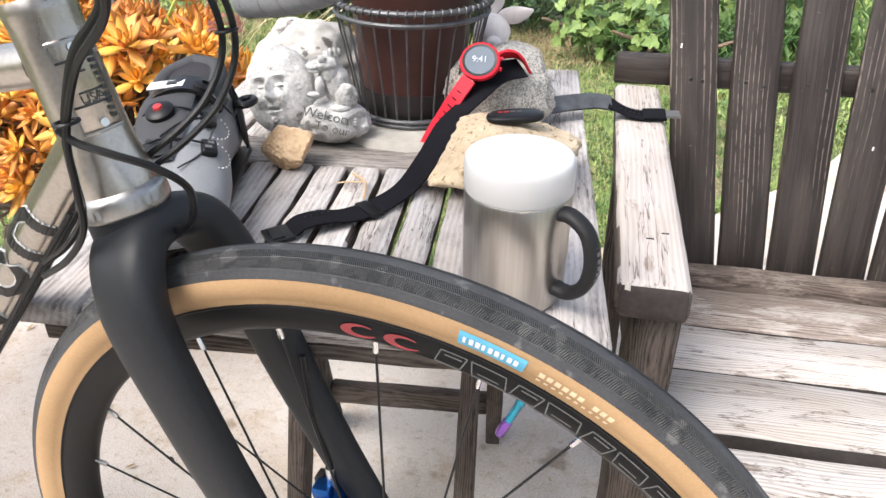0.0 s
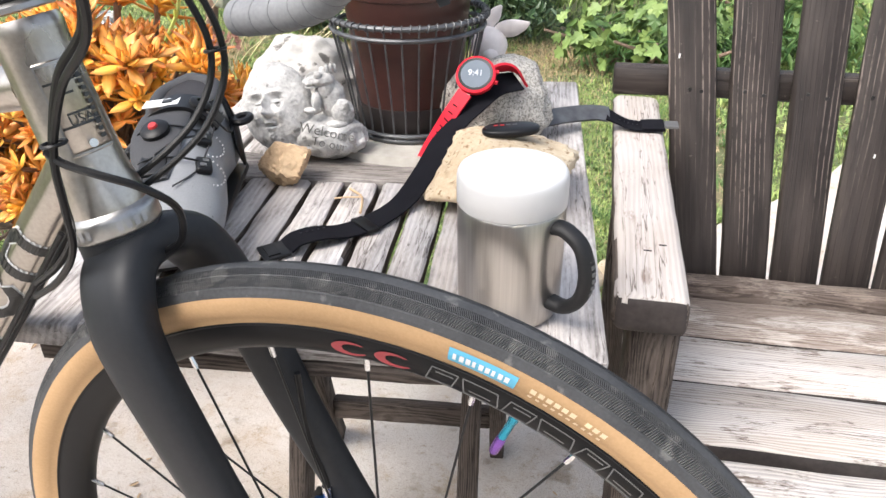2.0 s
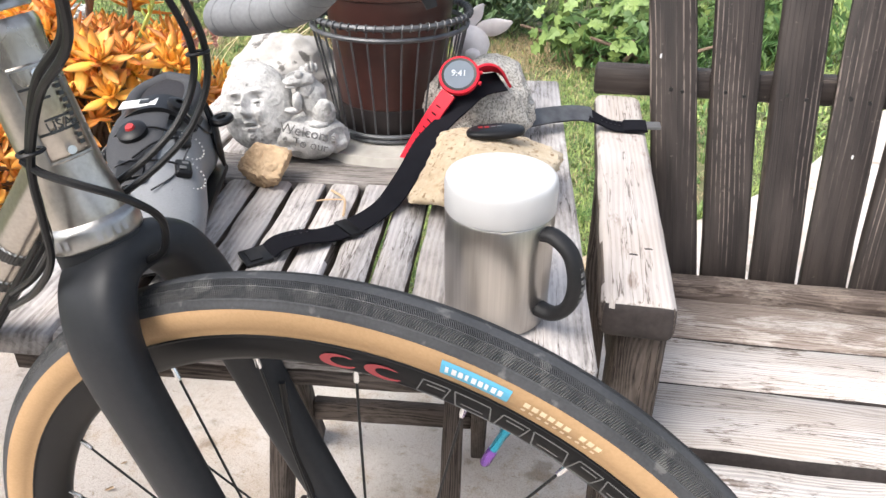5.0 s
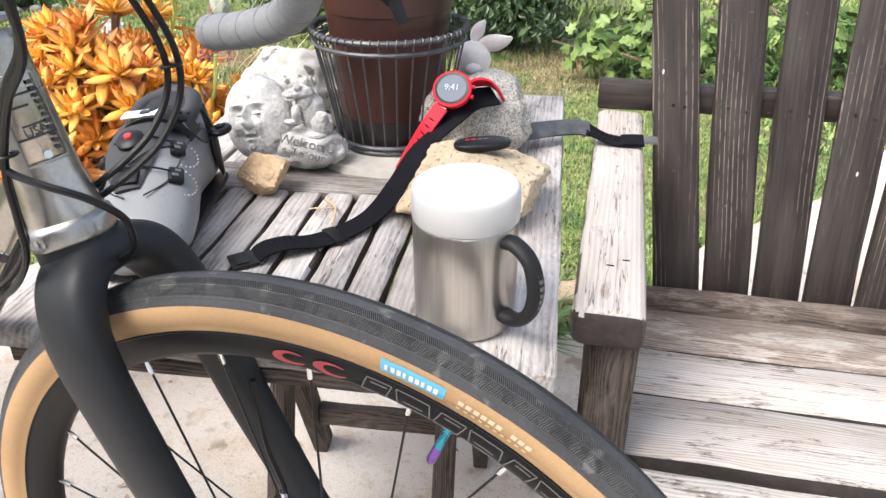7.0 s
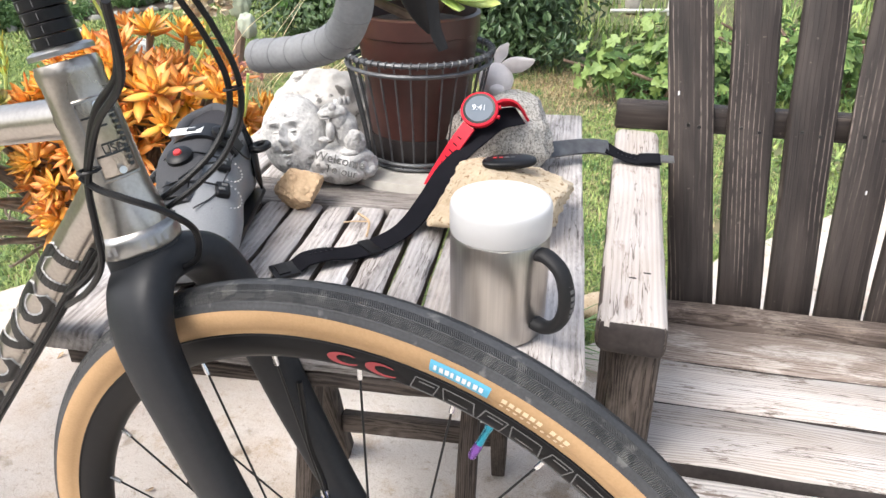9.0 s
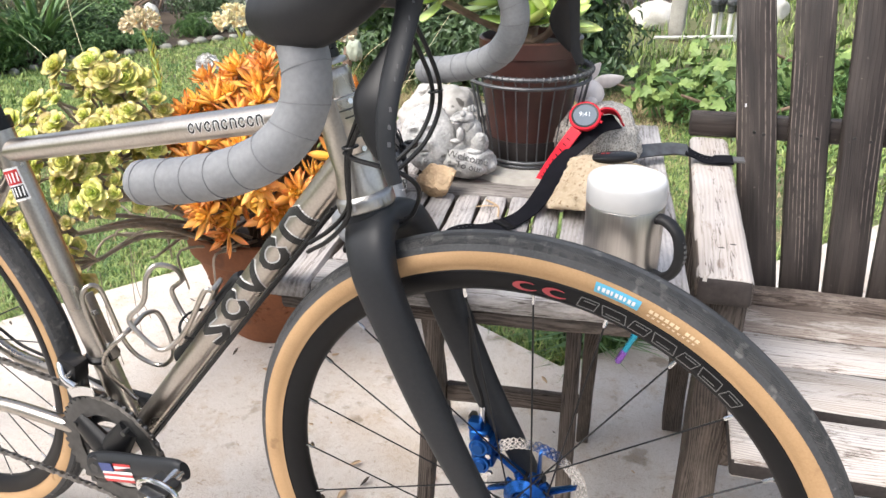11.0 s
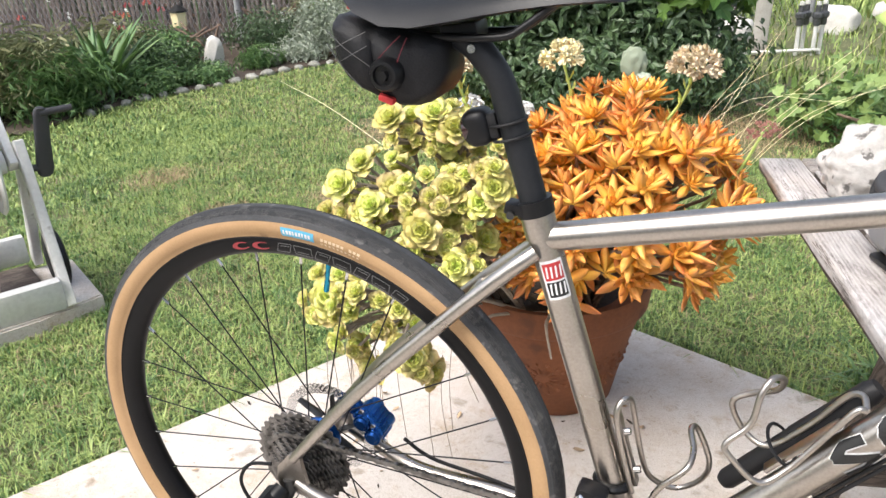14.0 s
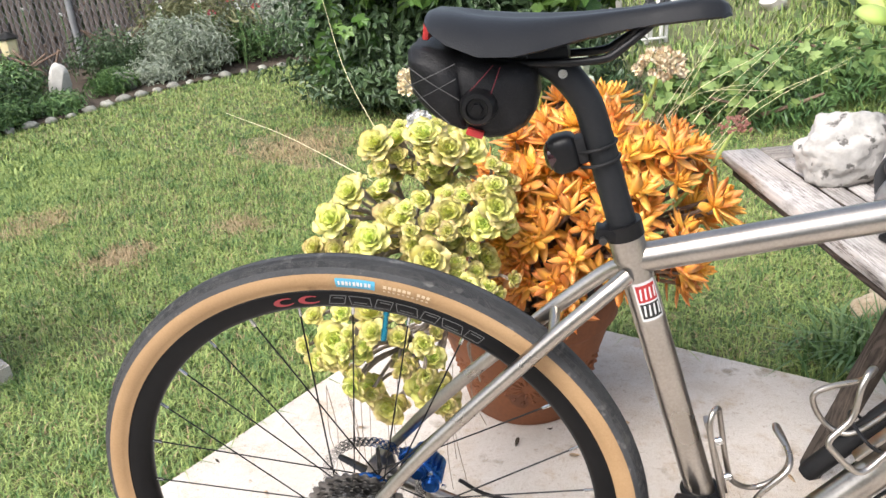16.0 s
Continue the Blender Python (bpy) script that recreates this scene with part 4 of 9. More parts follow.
# fork: one monocoque with squared-off sections, blade to blade over the crown


def squared_sweep(stations, side, power=0.72, sides=32, bm=None):
    """A loft along (x, y, z, half width, half thickness) with rounded-rectangle sections."""
    bm = bm or bmesh.new()
    P = [Vector(p[:3]) for p in stations]
    rings = []
    for i, st in enumerate(stations):
        t = (P[min(i + 1, len(P) - 1)] - P[max(i - 1, 0)]).normalized()
        u = (Vector(side) - Vector(side).dot(t) * t).normalized()
        v = t.cross(u)
        ring = []
        for k in range(sides):
            a = 2 * math.pi * k / sides
            c, q = math.cos(a), math.sin(a)
            ring.append(bm.verts.new(P[i] + u * (st[3] * math.copysign(abs(c) ** power, c)) + v * (st[4] * math.copysign(abs(q) ** power, q))))
        rings.append(ring)
    for a, b in zip(rings, rings[1:]):
        for k in range(sides):
            bm.faces.new((a[k], a[(k + 1) % sides], b[(k + 1) % sides], b[k]))
    bm.faces.new(rings[0])
    bm.faces.new(rings[-1])
    return bm


_half = [(1.018, 0.0545, 0.350, 0.012, 0.010), (0.988, 0.0555, 0.402, 0.0155, 0.011), (0.959, 0.0558, 0.455, 0.0180, 0.012), (0.926, 0.0556, 0.525, 0.0208, 0.013), (0.897, 0.0546, 0.596, 0.0226, 0.0140),
         (0.8830, 0.0525, 0.628, 0.0236, 0.0150), (0.8730, 0.0480, 0.652, 0.0246, 0.0160), (0.8640, 0.0365, 0.6735, 0.0262, 0.0165), (0.857, 0.020, 0.6830, 0.0275, 0.0165), (0.8545, 0.0, 0.6850, 0.0280, 0.0168)]
_q = spline([(x, -y + 0.004, z, a, b) for x, y, z, a, b in _half] + [(x, y + 0.004, z, a, b) for x, y, z, a, b in _half[-2::-1]], 6)
_f = squared_sweep([tuple(float(v) for v in p) for p in _q], (1, 0, 0.35))
sweep([HEAD_B - _ax * k for k in (0.0155, 0.018, 0.030, 0.040)], [0.0288, 0.0293, 0.0296, 0.0270], 32, bm=_f)
fork = part("fork", _f, M["carbon"], bike, "matt black carbon fork")
for s in (-1, 1):
    part("fork_end", lathe([(0.0, -0.007), (0.013, -0.006), (0.014, 0), (0.013, 0.006), (0.0, 0.007)], 20, "y", (1.020, 0.0545 * s + 0.004, 0.349)), M["carbon"], fork)


def wheel(name, c, spokes, label, rear):
    R, r = 0.3275, 0.0195
    cr = Vector(c)
    hub = [(0.0, -0.045), (0.009, -0.045), (0.010, -0.030), (0.024, -0.028), (0.024, -0.024), (0.017, -0.018), (0.017, 0.014), (0.027, 0.022), (0.025, 0.028), (0.020, 0.034), (0.012, 0.040), (0.0, 0.046)]
    w = part(name, lathe(hub, 32, "y", cr), M["blue"], bike, label)
    tread, walls = [], ([], [])
    for k in range(33):
        a = radians(-75 + 150 * k / 32)
        groove = 0.0 if abs(k - 16) < 4 or abs(k - 16) > 13 else (-0.00035 if k % 2 else 0.0002)
        tread.append((R + (r + groove) * math.cos(a), (r + groove) * math.sin(a) * 0.99))
    part("tyre", lathe(tread, 160, "y", cr, cap=False), M["tread_rear" if rear else "tread_front"], w, "dusty black tread")
    for s in (-1, 1):
        prof = [(R + r * math.cos(radians(a)), s * r * math.sin(radians(a))) for a in (74, 78, 83, 90, 100, 112, 124, 134)] + [(0.3095, s * 0.0135)]
        wall = part("sidewall", lathe(prof, 160, "y", cr, cap=False), M["tan"], w, "tan rubber sidewall")
    for s in (-1, 1):
        part("bead_line", lathe([(0.3112, s * 0.0142), (0.3102, s * 0.0148), (0.3090, s * 0.0144)], 120, "y", cr, cap=False), M["rim"], w)
    prof = [(0.3098, 0.0128), (0.3094, 0.0140), (0.3065, 0.0142), (0.300, 0.0132), (0.292, 0.0108), (0.2865, 0.0060), (0.2850, 0.0)]
    prof = prof + [(a, -b) for a, b in prof[-2::-1]]
    part("rim", lathe(prof, 160, "y", cr, cap=False), M["rim"], w, "black carbon rim")
    # rotor and spokes round the blue hub
    bm = bmesh.new()
    n, yr = 54, 0.043
    for yy in (yr - 0.0009, yr + 0.0009):
        for row, (ra, rb) in enumerate(((0.0555, 0.0605), (0.0605, 0.0655), (0.0655, 0.0705))):
            for k in range(n):
                a0, da = 2 * math.pi * (k + 0.5 * row) / n, 2 * math.pi / n
                rim_, hole = [], []
                for j_ in range(8):
                    b_ = 2 * math.pi * (j_ + 0.5) / 8
                    cx, cy = math.cos(b_), math.sin(b_)
                    mx_ = max(abs(cx), abs(cy))
                    for lst, fx, fy in ((rim_, cx / mx_, cy / mx_), (hole, cx * 0.62, cy * 0.62)):
                        q = (ra + rb) / 2 + fx * (rb - ra) / 2 - (0.0016 if fx > 0.9 and row == 2 and k % 6 < 2 else 0)
                        a = a0 + da * (0.5 + fy / 2)
                        lst.append(bm.verts.new(cr + Vector((q * math.cos(a), yy, q * math.sin(a)))))
                for j_ in range(8):
                    m_ = (j_ + 1) % 8
                    bm.faces.new((rim_[j_], rim_[m_], hole[m_], hole[j_]))
    part("brake_rotor", bm, M["chrome"], w, "drilled steel disc rotor", smooth=False)
    for k in range(6):
        a = 2 * math.pi * k / 6
        part("carrier_arm", sweep([cr + Vector((0.018 * math.cos(a), yr, 0.018 * math.sin(a))), cr + Vector((0.0575 * math.cos(a + 0.35), yr, 0.0575 * math.sin(a + 0.35)))], [0.0085, 0.0055], 8, flat=0.3, side=(0, 1, 0)), M["blue"] if not rear else M["dark_metal"], w)
    spoke_len = 0.268
    me = mesh_of(sweep([(0, 0, 0), (spoke_len, 0, 0)], 0.0010, 6))
    nip = mesh_of(sweep([(0, 0, 0), (0.003, 0, 0), (0.013, 0, 0)], [0.0019, 0.0021, 0.0017], 8))
    for k in range(spokes):
        a = 2 * math.pi * (k + 0.5) / spokes + (0.05 if rear else 0.11)
        s = -1 if k % 2 else 1
        lead = radians(74) * (1 if (k // 2) % 2 else -1)
        fl = Vector((0.0225 * math.cos(a + lead), 0.026 * s, 0.0225 * math.sin(a + lead)))
        rm = Vector((0.2850 * math.cos(a), 0.0, 0.2850 * math.sin(a)))
        d = rm - fl
        part("spoke", me, M["black"], w, m=frame_m(cr + fl, d) @ Matrix.Diagonal((d.length / spoke_len, 1, 1, 1)))
        part("nipple", nip, M["chrome"], w, m=frame_m(cr + rm - d.normalized() * 0.011, d))
    return w


wheel("rear_wheel", REAR, 28, "rear wheel with blue hub, black rim and tan tyre", True)
wheel("front_wheel", FRONT, 24, "front wheel with blue hub, black rim and tan tyre", False)

# ---- bicycle: seat end ----
post = part("seatpost", tube([SEAT_T + Vector((-0.001, 0, 0.004)), (0.2930, 0, 0.778), (0.2800, 0, 0.826), (0.2690, 0, 0.857), (0.2480, 0, 0.884), (0.2300, 0, 0.8965)], 0.0142, 20), M["carbon"], bike, "black seatpost bent backwards")
part("post_clamp", box((0.038, 0.034, 0.016), pose(0.236, 0, 0.900, 0, -8, 0), 0.004), M["black"], bike)
part("post_bolt", sweep([(0.249, -0.0190, 0.8855), (0.249, -0.012, 0.8855)], 0.0042, 12), M["chrome"], bike, "silver bolt")


def saddle_mesh():
    bm = bmesh.new()
    rings = []
    stations = [(0.128, 0.030, 0.949, 0.006), (0.136, 0.052, 0.951, 0.013), (0.152, 0.064, 0.949, 0.021), (0.180, 0.069, 0.944, 0.027), (0.208, 0.064, 0.9405, 0.026), (0.236, 0.050, 0.939, 0.022), (0.264, 0.036, 0.939, 0.0185),
                (0.295, 0.026, 0.9405, 0.0165), (0.330, 0.021, 0.9425, 0.0155), (0.362, 0.0195, 0.9435, 0.015), (0.381, 0.016, 0.942, 0.013), (0.389, 0.009, 0.938, 0.008)]
    for x, hw, zt, drop in stations:
        zt -= 0.006 * max(0.0, 1 - (x - 0.128) / 0.24)
        ring = []
        for k in range(17):
            a = -1 + 2 * k / 16
            y = hw * math.copysign(abs(a) ** 0.85, a)
            crown = 1 - abs(a) ** 2.4
            groove = 0.003 * math.exp(-(y / 0.010) ** 2) if 0.16 < x < 0.34 else 0
            ring.append(bm.verts.new((x, y, zt - drop * (1 - crown) - groove)))
        under = [bm.verts.new((x + 0.003, 0.86 * hw * (1 - 2 * k / 6), zt - drop - 0.002 + 0.006 * (1 - abs(1 - 2 * k / 6)))) for k in range(7)]
        rings.append(ring + under)
    n = len(rings[0])
    for a, b in zip(rings, rings[1:]):
        for k in range(n):
            bm.faces.new((a[k], a[(k + 1) % n], b[(k + 1) % n], b[k]))
    bm.faces.new(rings[0])
    bm.faces.new(rings[-1])
    return mesh_of(bm, True, 60)


saddle = part("saddle", saddle_mesh(), M["saddle"], bike, "black textured saddle")
for s in (-1, 1):
    part("saddle_rail", tube([(0.150, 0.028 * s, 0.922), (0.190, 0.024 * s, 0.902), (0.222, 0.022 * s, 0.8965), (0.280, 0.022 * s, 0.8975), (0.300, 0.020 * s, 0.906), (0.327, 0.012 * s, 0.926)], 0.0037, 10), M["black"], saddle)
part("rear_tab", box((0.006, 0.030, 0.018), pose(0.129, -0.012, 0.930, 0, 12, 0), 0.002), M["decal_red"], saddle, "red fabric tab")


def bag_mesh():
    bm = bmesh.new()
    rings = []
    for x, zc_, hz, hy in ((0.111, 0.893, 0.012, 0.018), (0.113, 0.892, 0.023, 0.036), (0.119, 0.889, 0.029, 0.045), (0.130, 0.884, 0.033, 0.050), (0.144, 0.879, 0.036, 0.052), (0.156, 0.875, 0.038, 0.0515), (0.160, 0.874, 0.0350, 0.047), (0.165, 0.873, 0.037, 0.050), (0.178, 0.870, 0.038, 0.050),
                           (0.190, 0.868, 0.038, 0.049), (0.196, 0.867, 0.0360, 0.0455), (0.202, 0.868, 0.035, 0.046), (0.213, 0.870, 0.030, 0.041), (0.222, 0.874, 0.023, 0.034), (0.227, 0.878, 0.013, 0.020)):
        ring = []
        for k in range(36):
            a = 2 * math.pi * k / 36
            c, s = math.cos(a), math.sin(a)
            w = 1 + 0.085 * noise.noise(Vector((x * 90, c * 3, s * 3))) + 0.055 * noise.noise(Vector((x * 240, c * 7, s * 7)))
            ring.append(bm.verts.new((x + 0.10 * hz * s * -1, hy * w * math.copysign(abs(c) ** 0.55, c), zc_ + hz * w * math.copysign(abs(s) ** 0.62, s))))
        rings.append(ring)
    for a, b in zip(rings, rings[1:]):
        for k in range(36):
            bm.faces.new((a[k], a[(k + 1) % 36], b[(k + 1) % 36], b[k]))
    bm.faces.new(rings[0]), bm.faces.new(rings[-1])
    return mesh_of(bm, True, 60)


bag = part("saddle_bag", bag_mesh(), M["fabric"], bike, "black saddle bag with dial closure")
part("closure_dial", lathe([(0.0, -0.0080), (0.0090, -0.0080), (0.0100, -0.0110), (0.0135, -0.0105), (0.0160, -0.006), (0.0168, 0.0), (0.0168, 0.008)], 28, "y", (0.176, -0.051, 0.866)), M["black"], bag, "round black dial")
part("dial_cap", lathe([(0.0, -0.0120), (0.005, -0.0118), (0.006, -0.0075)], 6, "y", (0.176, -0.051, 0.866)), M["black"], bag)
part("pull_tab", box((0.016, 0.010, 0.007), pose(0.171, -0.044, 0.8405, 0, 18, 0), 0.002), M["decal_red"], bag, "red pull tab")
for z0, z1, x0, x1 in ((0.905, 0.873, 0.110, 0.160), (0.884, 0.905, 0.110, 0.158), (0.892, 0.852, 0.110, 0.150), (0.870, 0.892, 0.114, 0.158)):
    part("stitch_line", tube([(x0, -0.0445, z0), ((x0 + x1) / 2, -0.0545, (z0 + z1) / 2), (x1, -0.0545, z1)], 0.0004, 4, 4), M["grey_line"], bag)
part("lace", tube([(0.170, -0.055, 0.881), (0.182, -0.053, 0.893), (0.190, -0.047, 0.901)], 0.00045, 5, 4), M["lace_red"], bag, "thin dark red lace")
part("lace", tube([(0.186, -0.053, 0.873), (0.192, -0.051, 0.888), (0.196, -0.046, 0.899)], 0.00045, 5, 4), M["lace_red"], bag, "thin dark red lace")
lamp = part("rear_light", box((0.029, 0.032, 0.038), pose(0.2490, 0, 0.8065, 0, -14, 0), 0.013, 5), M["black"], bike, "black rear light strapped to the seatpost")
part("light_lens", lathe([(0.0, -0.006), (0.010, -0.005), (0.0145, -0.001), (0.0155, 0.006)], 24, "x"), M["lens_dark"], lamp, "dark red tinted lens", m=pose(0.2365, 0, 0.8035, 0, -14, 0))
part("light_cradle", box((0.010, 0.022, 0.026), pose(0.2660, 0, 0.8105, 0, -14, 0), 0.003), M["soft_black"], lamp)
for z in (0.8135, 0.7985):
    _c = Vector((0.2835 - 0.25 * (z - 0.8135), 0, z))
    part("light_strap", sweep([_c + Vector((0.0185 * math.cos(a) - 0.004, 0.0175 * math.sin(a), -0.25 * 0.0185 * math.cos(a) * -1)) for a in np.linspace(0, 2 * math.pi, 24, endpoint=False)], 0.0017, 8, closed=True), M["soft_black"], bike)
part("collar_bolt", sweep([(0.287, -0.0215, 0.7225), (0.287, -0.0130, 0.7225)], 0.0042, 12), M["dark_metal"], bike)
part("collar_lug", box((0.022, 0.020, 0.012), pose(0.290, -0.008, 0.727, 0, 10, 0), 0.003), M["black"], bike)

# ---- bicycle: cockpit ----
STEER = HEAD_T + _ax * 0.0655
part("steerer_clamp", sweep([HEAD_T + _ax * 0.0485, HEAD_T + _ax * 0.052, HEAD_T + _ax * 0.082, HEAD_T + _ax * 0.086], [0.0185, 0.0205, 0.0205, 0.0185], 24), M["black"], bike)
CLAMP = Vector((0.884, 0, 0.930))
part("stem", tube([STEER, STEER.lerp(CLAMP, 0.5), CLAMP], [0.0175, 0.0160, 0.0180], 20), M["black"], bike, "matt black stem")
part("stem_faceplate", sweep([CLAMP + Vector((0, -0.024, 0)), CLAMP + Vector((0, 0.024, 0))], 0.0205, 24), M["black"], bike)
part("stem_bolt", sweep([STEER + Vector((-0.0225, -0.010, -0.004)), STEER + Vector((-0.017, -0.010, -0.004))], 0.0042, 12), M["chrome"], bike, "silver bolt")
part("stem_bolt", sweep([STEER + Vector((-0.0260, -0.010, 0.010)), STEER + Vector((-0.020, -0.010, 0.010))], 0.0042, 12), M["chrome"], bike, "silver bolt")
RIGHT = [(0.884, -0.050, 0.931), (0.884, -0.120, 0.934), (0.890, -0.172, 0.936), (0.908, -0.200, 0.932), (0.926, -0.208, 0.920), (0.9365, -0.211, 0.902), (0.9390, -0.215, 0.878), (0.9310, -0.220, 0.855),
         (0.9135, -0.228, 0.836), (0.8860, -0.235, 0.8225), (0.8470, -0.240, 0.8125), (0.8050, -0.246, 0.8065)]


def to_left(p):
    """The same place on the other side of the bars, which are turned and tipped a little."""
    f = min(1.0, abs(p[1]) / 0.25)
    return (p[0] - 0.016 * f, -p[1] + 0.006 * f, p[2] - 0.022 * f)


bar = part("handlebar", sweep([(0.884, -0.052, 0.931), (0.884, 0.052, 0.929)], 0.0155, 20), M["black"], bike, "drop handlebar in grey tape")
for side in (0, 1):
    pts = [to_left(p) for p in RIGHT] if side else RIGHT
    q = spline(pts, 10)
    d = [0.0]
    for a, b in zip(q, q[1:]):
        d.append(d[-1] + float(np.linalg.norm(b - a)))
    rad = [0.0163 + 0.0005 * ((s / 0.021) % 1.0) for s in d]
    rad[-1], rad[-2] = 0.0125, 0.0158
    part("bar_tape", sweep(q, rad, 24), M["tape"], bar, "grey cork bar tape")
    # overlapping edges of the wound tape
    k = 1
    while 0.021 * k < d[-1] - 0.01:
        s = 0.021 * k
        i = min(len(q) - 2, max(1, int(np.searchsorted(d, s))))
        c, t = Vector(q[i]), Vector(q[i + 1] - q[i - 1]).normalized()
        u = t.orthogonal().normalized()
        v = t.cross(u)
        ring = [c + 0.0166 * (math.cos(a) * u + math.sin(a) * v) + t * 0.0045 * math.sin(a + 0.6) for a in np.linspace(0, 2 * math.pi, 20, endpoint=False)]
        part("tape_edge", sweep(ring, 0.0004, 5, closed=True), M["seam"], bar)
        k += 1
    hood = [(0.904, -0.207, 0.924), (0.920, -0.209, 0.924), (0.940, -0.211, 0.927), (0.966, -0.211, 0.940), (0.992, -0.209, 0.957), (1.012, -0.207, 0.974), (1.022, -0.206, 0.985)]
    lever = [(1.014, -0.205, 0.972, 0.0095), (1.011, -0.200, 0.950, 0.0092), (1.007, -0.201, 0.930, 0.0088), (1.005, -0.209, 0.910, 0.0084), (1.004, -0.220, 0.890, 0.0080), (1.004, -0.228, 0.870, 0.0074), (1.006, -0.233, 0.850, 0.0064), (1.013, -0.236, 0.832, 0.0052)]
    paddle = [(1.001, -0.205, 0.916, 0.0035), (0.994, -0.214, 0.896, 0.0085), (0.990, -0.222, 0.879, 0.0125), (0.994, -0.228, 0.861, 0.0085), (1.002, -0.233, 0.846, 0.0030)]
    if side:
        hood, lever, paddle = [to_left(p) for p in hood], [(*to_left(p), p[3]) for p in lever], [(*to_left(p), p[3]) for p in paddle]
    hd = part("brake_hood", tube(hood, [0.0150, 0.0205, 0.0235, 0.0225, 0.0185, 0.0165, 0.0100], 24), M["soft_black"], bar, "black rubber brake hood")
    lq = spline(lever, 6)
    near_lever = near_lever if side else lq
    part("brake_lever", sweep(lq, [float(p[3]) for p in lq], 16, side=(1, 0, 0.2), flat=0.42), M["carbon"], bar, "black brake lever")
    pq = spline(paddle, 6)
    part("shift_paddle", sweep(pq, [float(p[3]) for p in pq], 12, side=(1, 0, 0.2), flat=0.3), M["black"], bar, "black shift paddle")
for k in range(11):
    if k != 7:
        c = near_lever[8 + int(2.6 * k)]
        part("lever_mark", box((0.0022, 0.0005, 0.0030), pose(float(c[0]) + 0.0042, float(c[1]) - 0.0030, float(c[2]), -22, 12, 48), 0.0002), M["lever_grey"], bar)
part("front_light", lathe([(0.0, 0.030), (0.013, 0.030), (0.015, 0.026), (0.015, -0.006), (0.010, -0.012), (0.0, -0.013)], 24, "x", (0.897, -0.036, 0.920)), M["black"], bike, "small black front light with teal ring")
part("light_ring", lathe([(0.0120, 0.0315), (0.0152, 0.0315), (0.0155, 0.029), (0.0150, 0.0275)], 24, "x", (0.897, -0.036, 0.920), cap=False), M["teal"], bike)
# cables in front of the head tube
LEVER_CABLES = [
    [(0.892, 0.040, 0.935), (0.872, 0.066, 0.890), (0.880, 0.084, 0.850), (0.890, 0.091, 0.815), (0.891, 0.088, 0.785), (0.884, 0.072, 0.757), (0.872, 0.054, 0.739), (0.856, 0.036, 0.724), (0.830, 0.027, 0.706)],
    [(0.888, 0.036, 0.930), (0.866, 0.060, 0.886), (0.874, 0.078, 0.848), (0.884, 0.085, 0.815), (0.885, 0.082, 0.788), (0.879, 0.067, 0.763), (0.868, 0.050, 0.746), (0.852, 0.034, 0.731), (0.828, 0.026, 0.714)],
]
FRAME_CABLES = [
    [(0.945, -0.080, 0.905), (0.925, -0.060, 0.858), (0.880, -0.040, 0.823), (0.858, -0.033, 0.789), (0.850, -0.032, 0.764), (0.848, -0.031, 0.738), (0.846, -0.030, 0.712), (0.822, -0.026, 0.684), (0.790, -0.020, 0.660)],
    [(0.950, -0.084, 0.900), (0.930, -0.064, 0.854), (0.885, -0.044, 0.818), (0.862, -0.037, 0.785), (0.854, -0.036, 0.761), (0.852, -0.035, 0.734), (0.848, -0.034, 0.704), (0.822, -0.029, 0.674), (0.788, -0.022, 0.650)],
    [(0.850, -0.036, 0.772), (0.862, -0.036, 0.766), (0.888, -0.037, 0.763), (0.910, -0.028, 0.754), (0.914, -0.008, 0.732), (0.898, 0.008, 0.700), (0.880, 0.010, 0.686)],
]
for c in LEVER_CABLES + FRAME_CABLES:
    part("cable", tube(c, 0.0025, 8, 8), M["black"], bike, "black cable housing")
for p in ((0.888, 0.087, 0.805), (0.856, -0.034, 0.777)):
    part("cable_tie", sweep([Vector(p) + Vector((0.0072 * math.cos(a), 0.0072 * math.sin(a), 0.0012 * math.cos(a))) for a in np.linspace(0, 2 * math.pi, 16, endpoint=False)], 0.0012, 6, closed=True), M["black"], bike)
DT0, DT1 = Vector((0.445, 0, 0.285)), Vector((0.832, 0, 0.753))
_t = (DT1 - DT0).normalized()
_dn = Vector((_t.z, 0, -_t.x))
for off in (-0.005, 0.005):
    part("cable", sweep([DT0 + _t * s + _dn * 0.0215 + Vector((0, off - 0.006, 0)) for s in (0.02, 0.2, 0.4, 0.555)], 0.0022, 8), M["black"], bike)
# head badge plate with bolts
badge = bmesh.new()
_f = Vector((0.90, -0.42, 0.29)).normalized()
_g = _ax.cross(_f).normalized()
_rows = []
for i in range(9):
    a = -0.62 + 1.24 * i / 8
    d = math.cos(a) * _f + math.sin(a) * _g
    d = (d - d.dot(_ax) * _ax).normalized()
    _rows.append([badge.verts.new(HEAD_B + _ax * s + d * r) for s, r in ((0.040, 0.0228), (0.041, 0.0236), (0.099, 0.0232), (0.100, 0.0222))])
for a, b in zip(_rows, _rows[1:]):
    for k in range(3):
        badge.faces.new((a[k], a[k + 1], b[k + 1], b[k]))
bdg = part("head_badge", badge, M["titanium"], bike, "titanium head badge plate")
for s in (0.046, 0.094):
    d = (_f - _f.dot(_ax) * _ax).normalized()
    part("badge_bolt", sweep([HEAD_B + _ax * s + d * 0.022, HEAD_B + _ax * s + d * 0.0255], 0.0028, 12), M["chrome"], bdg)
_bl = bmesh.new()
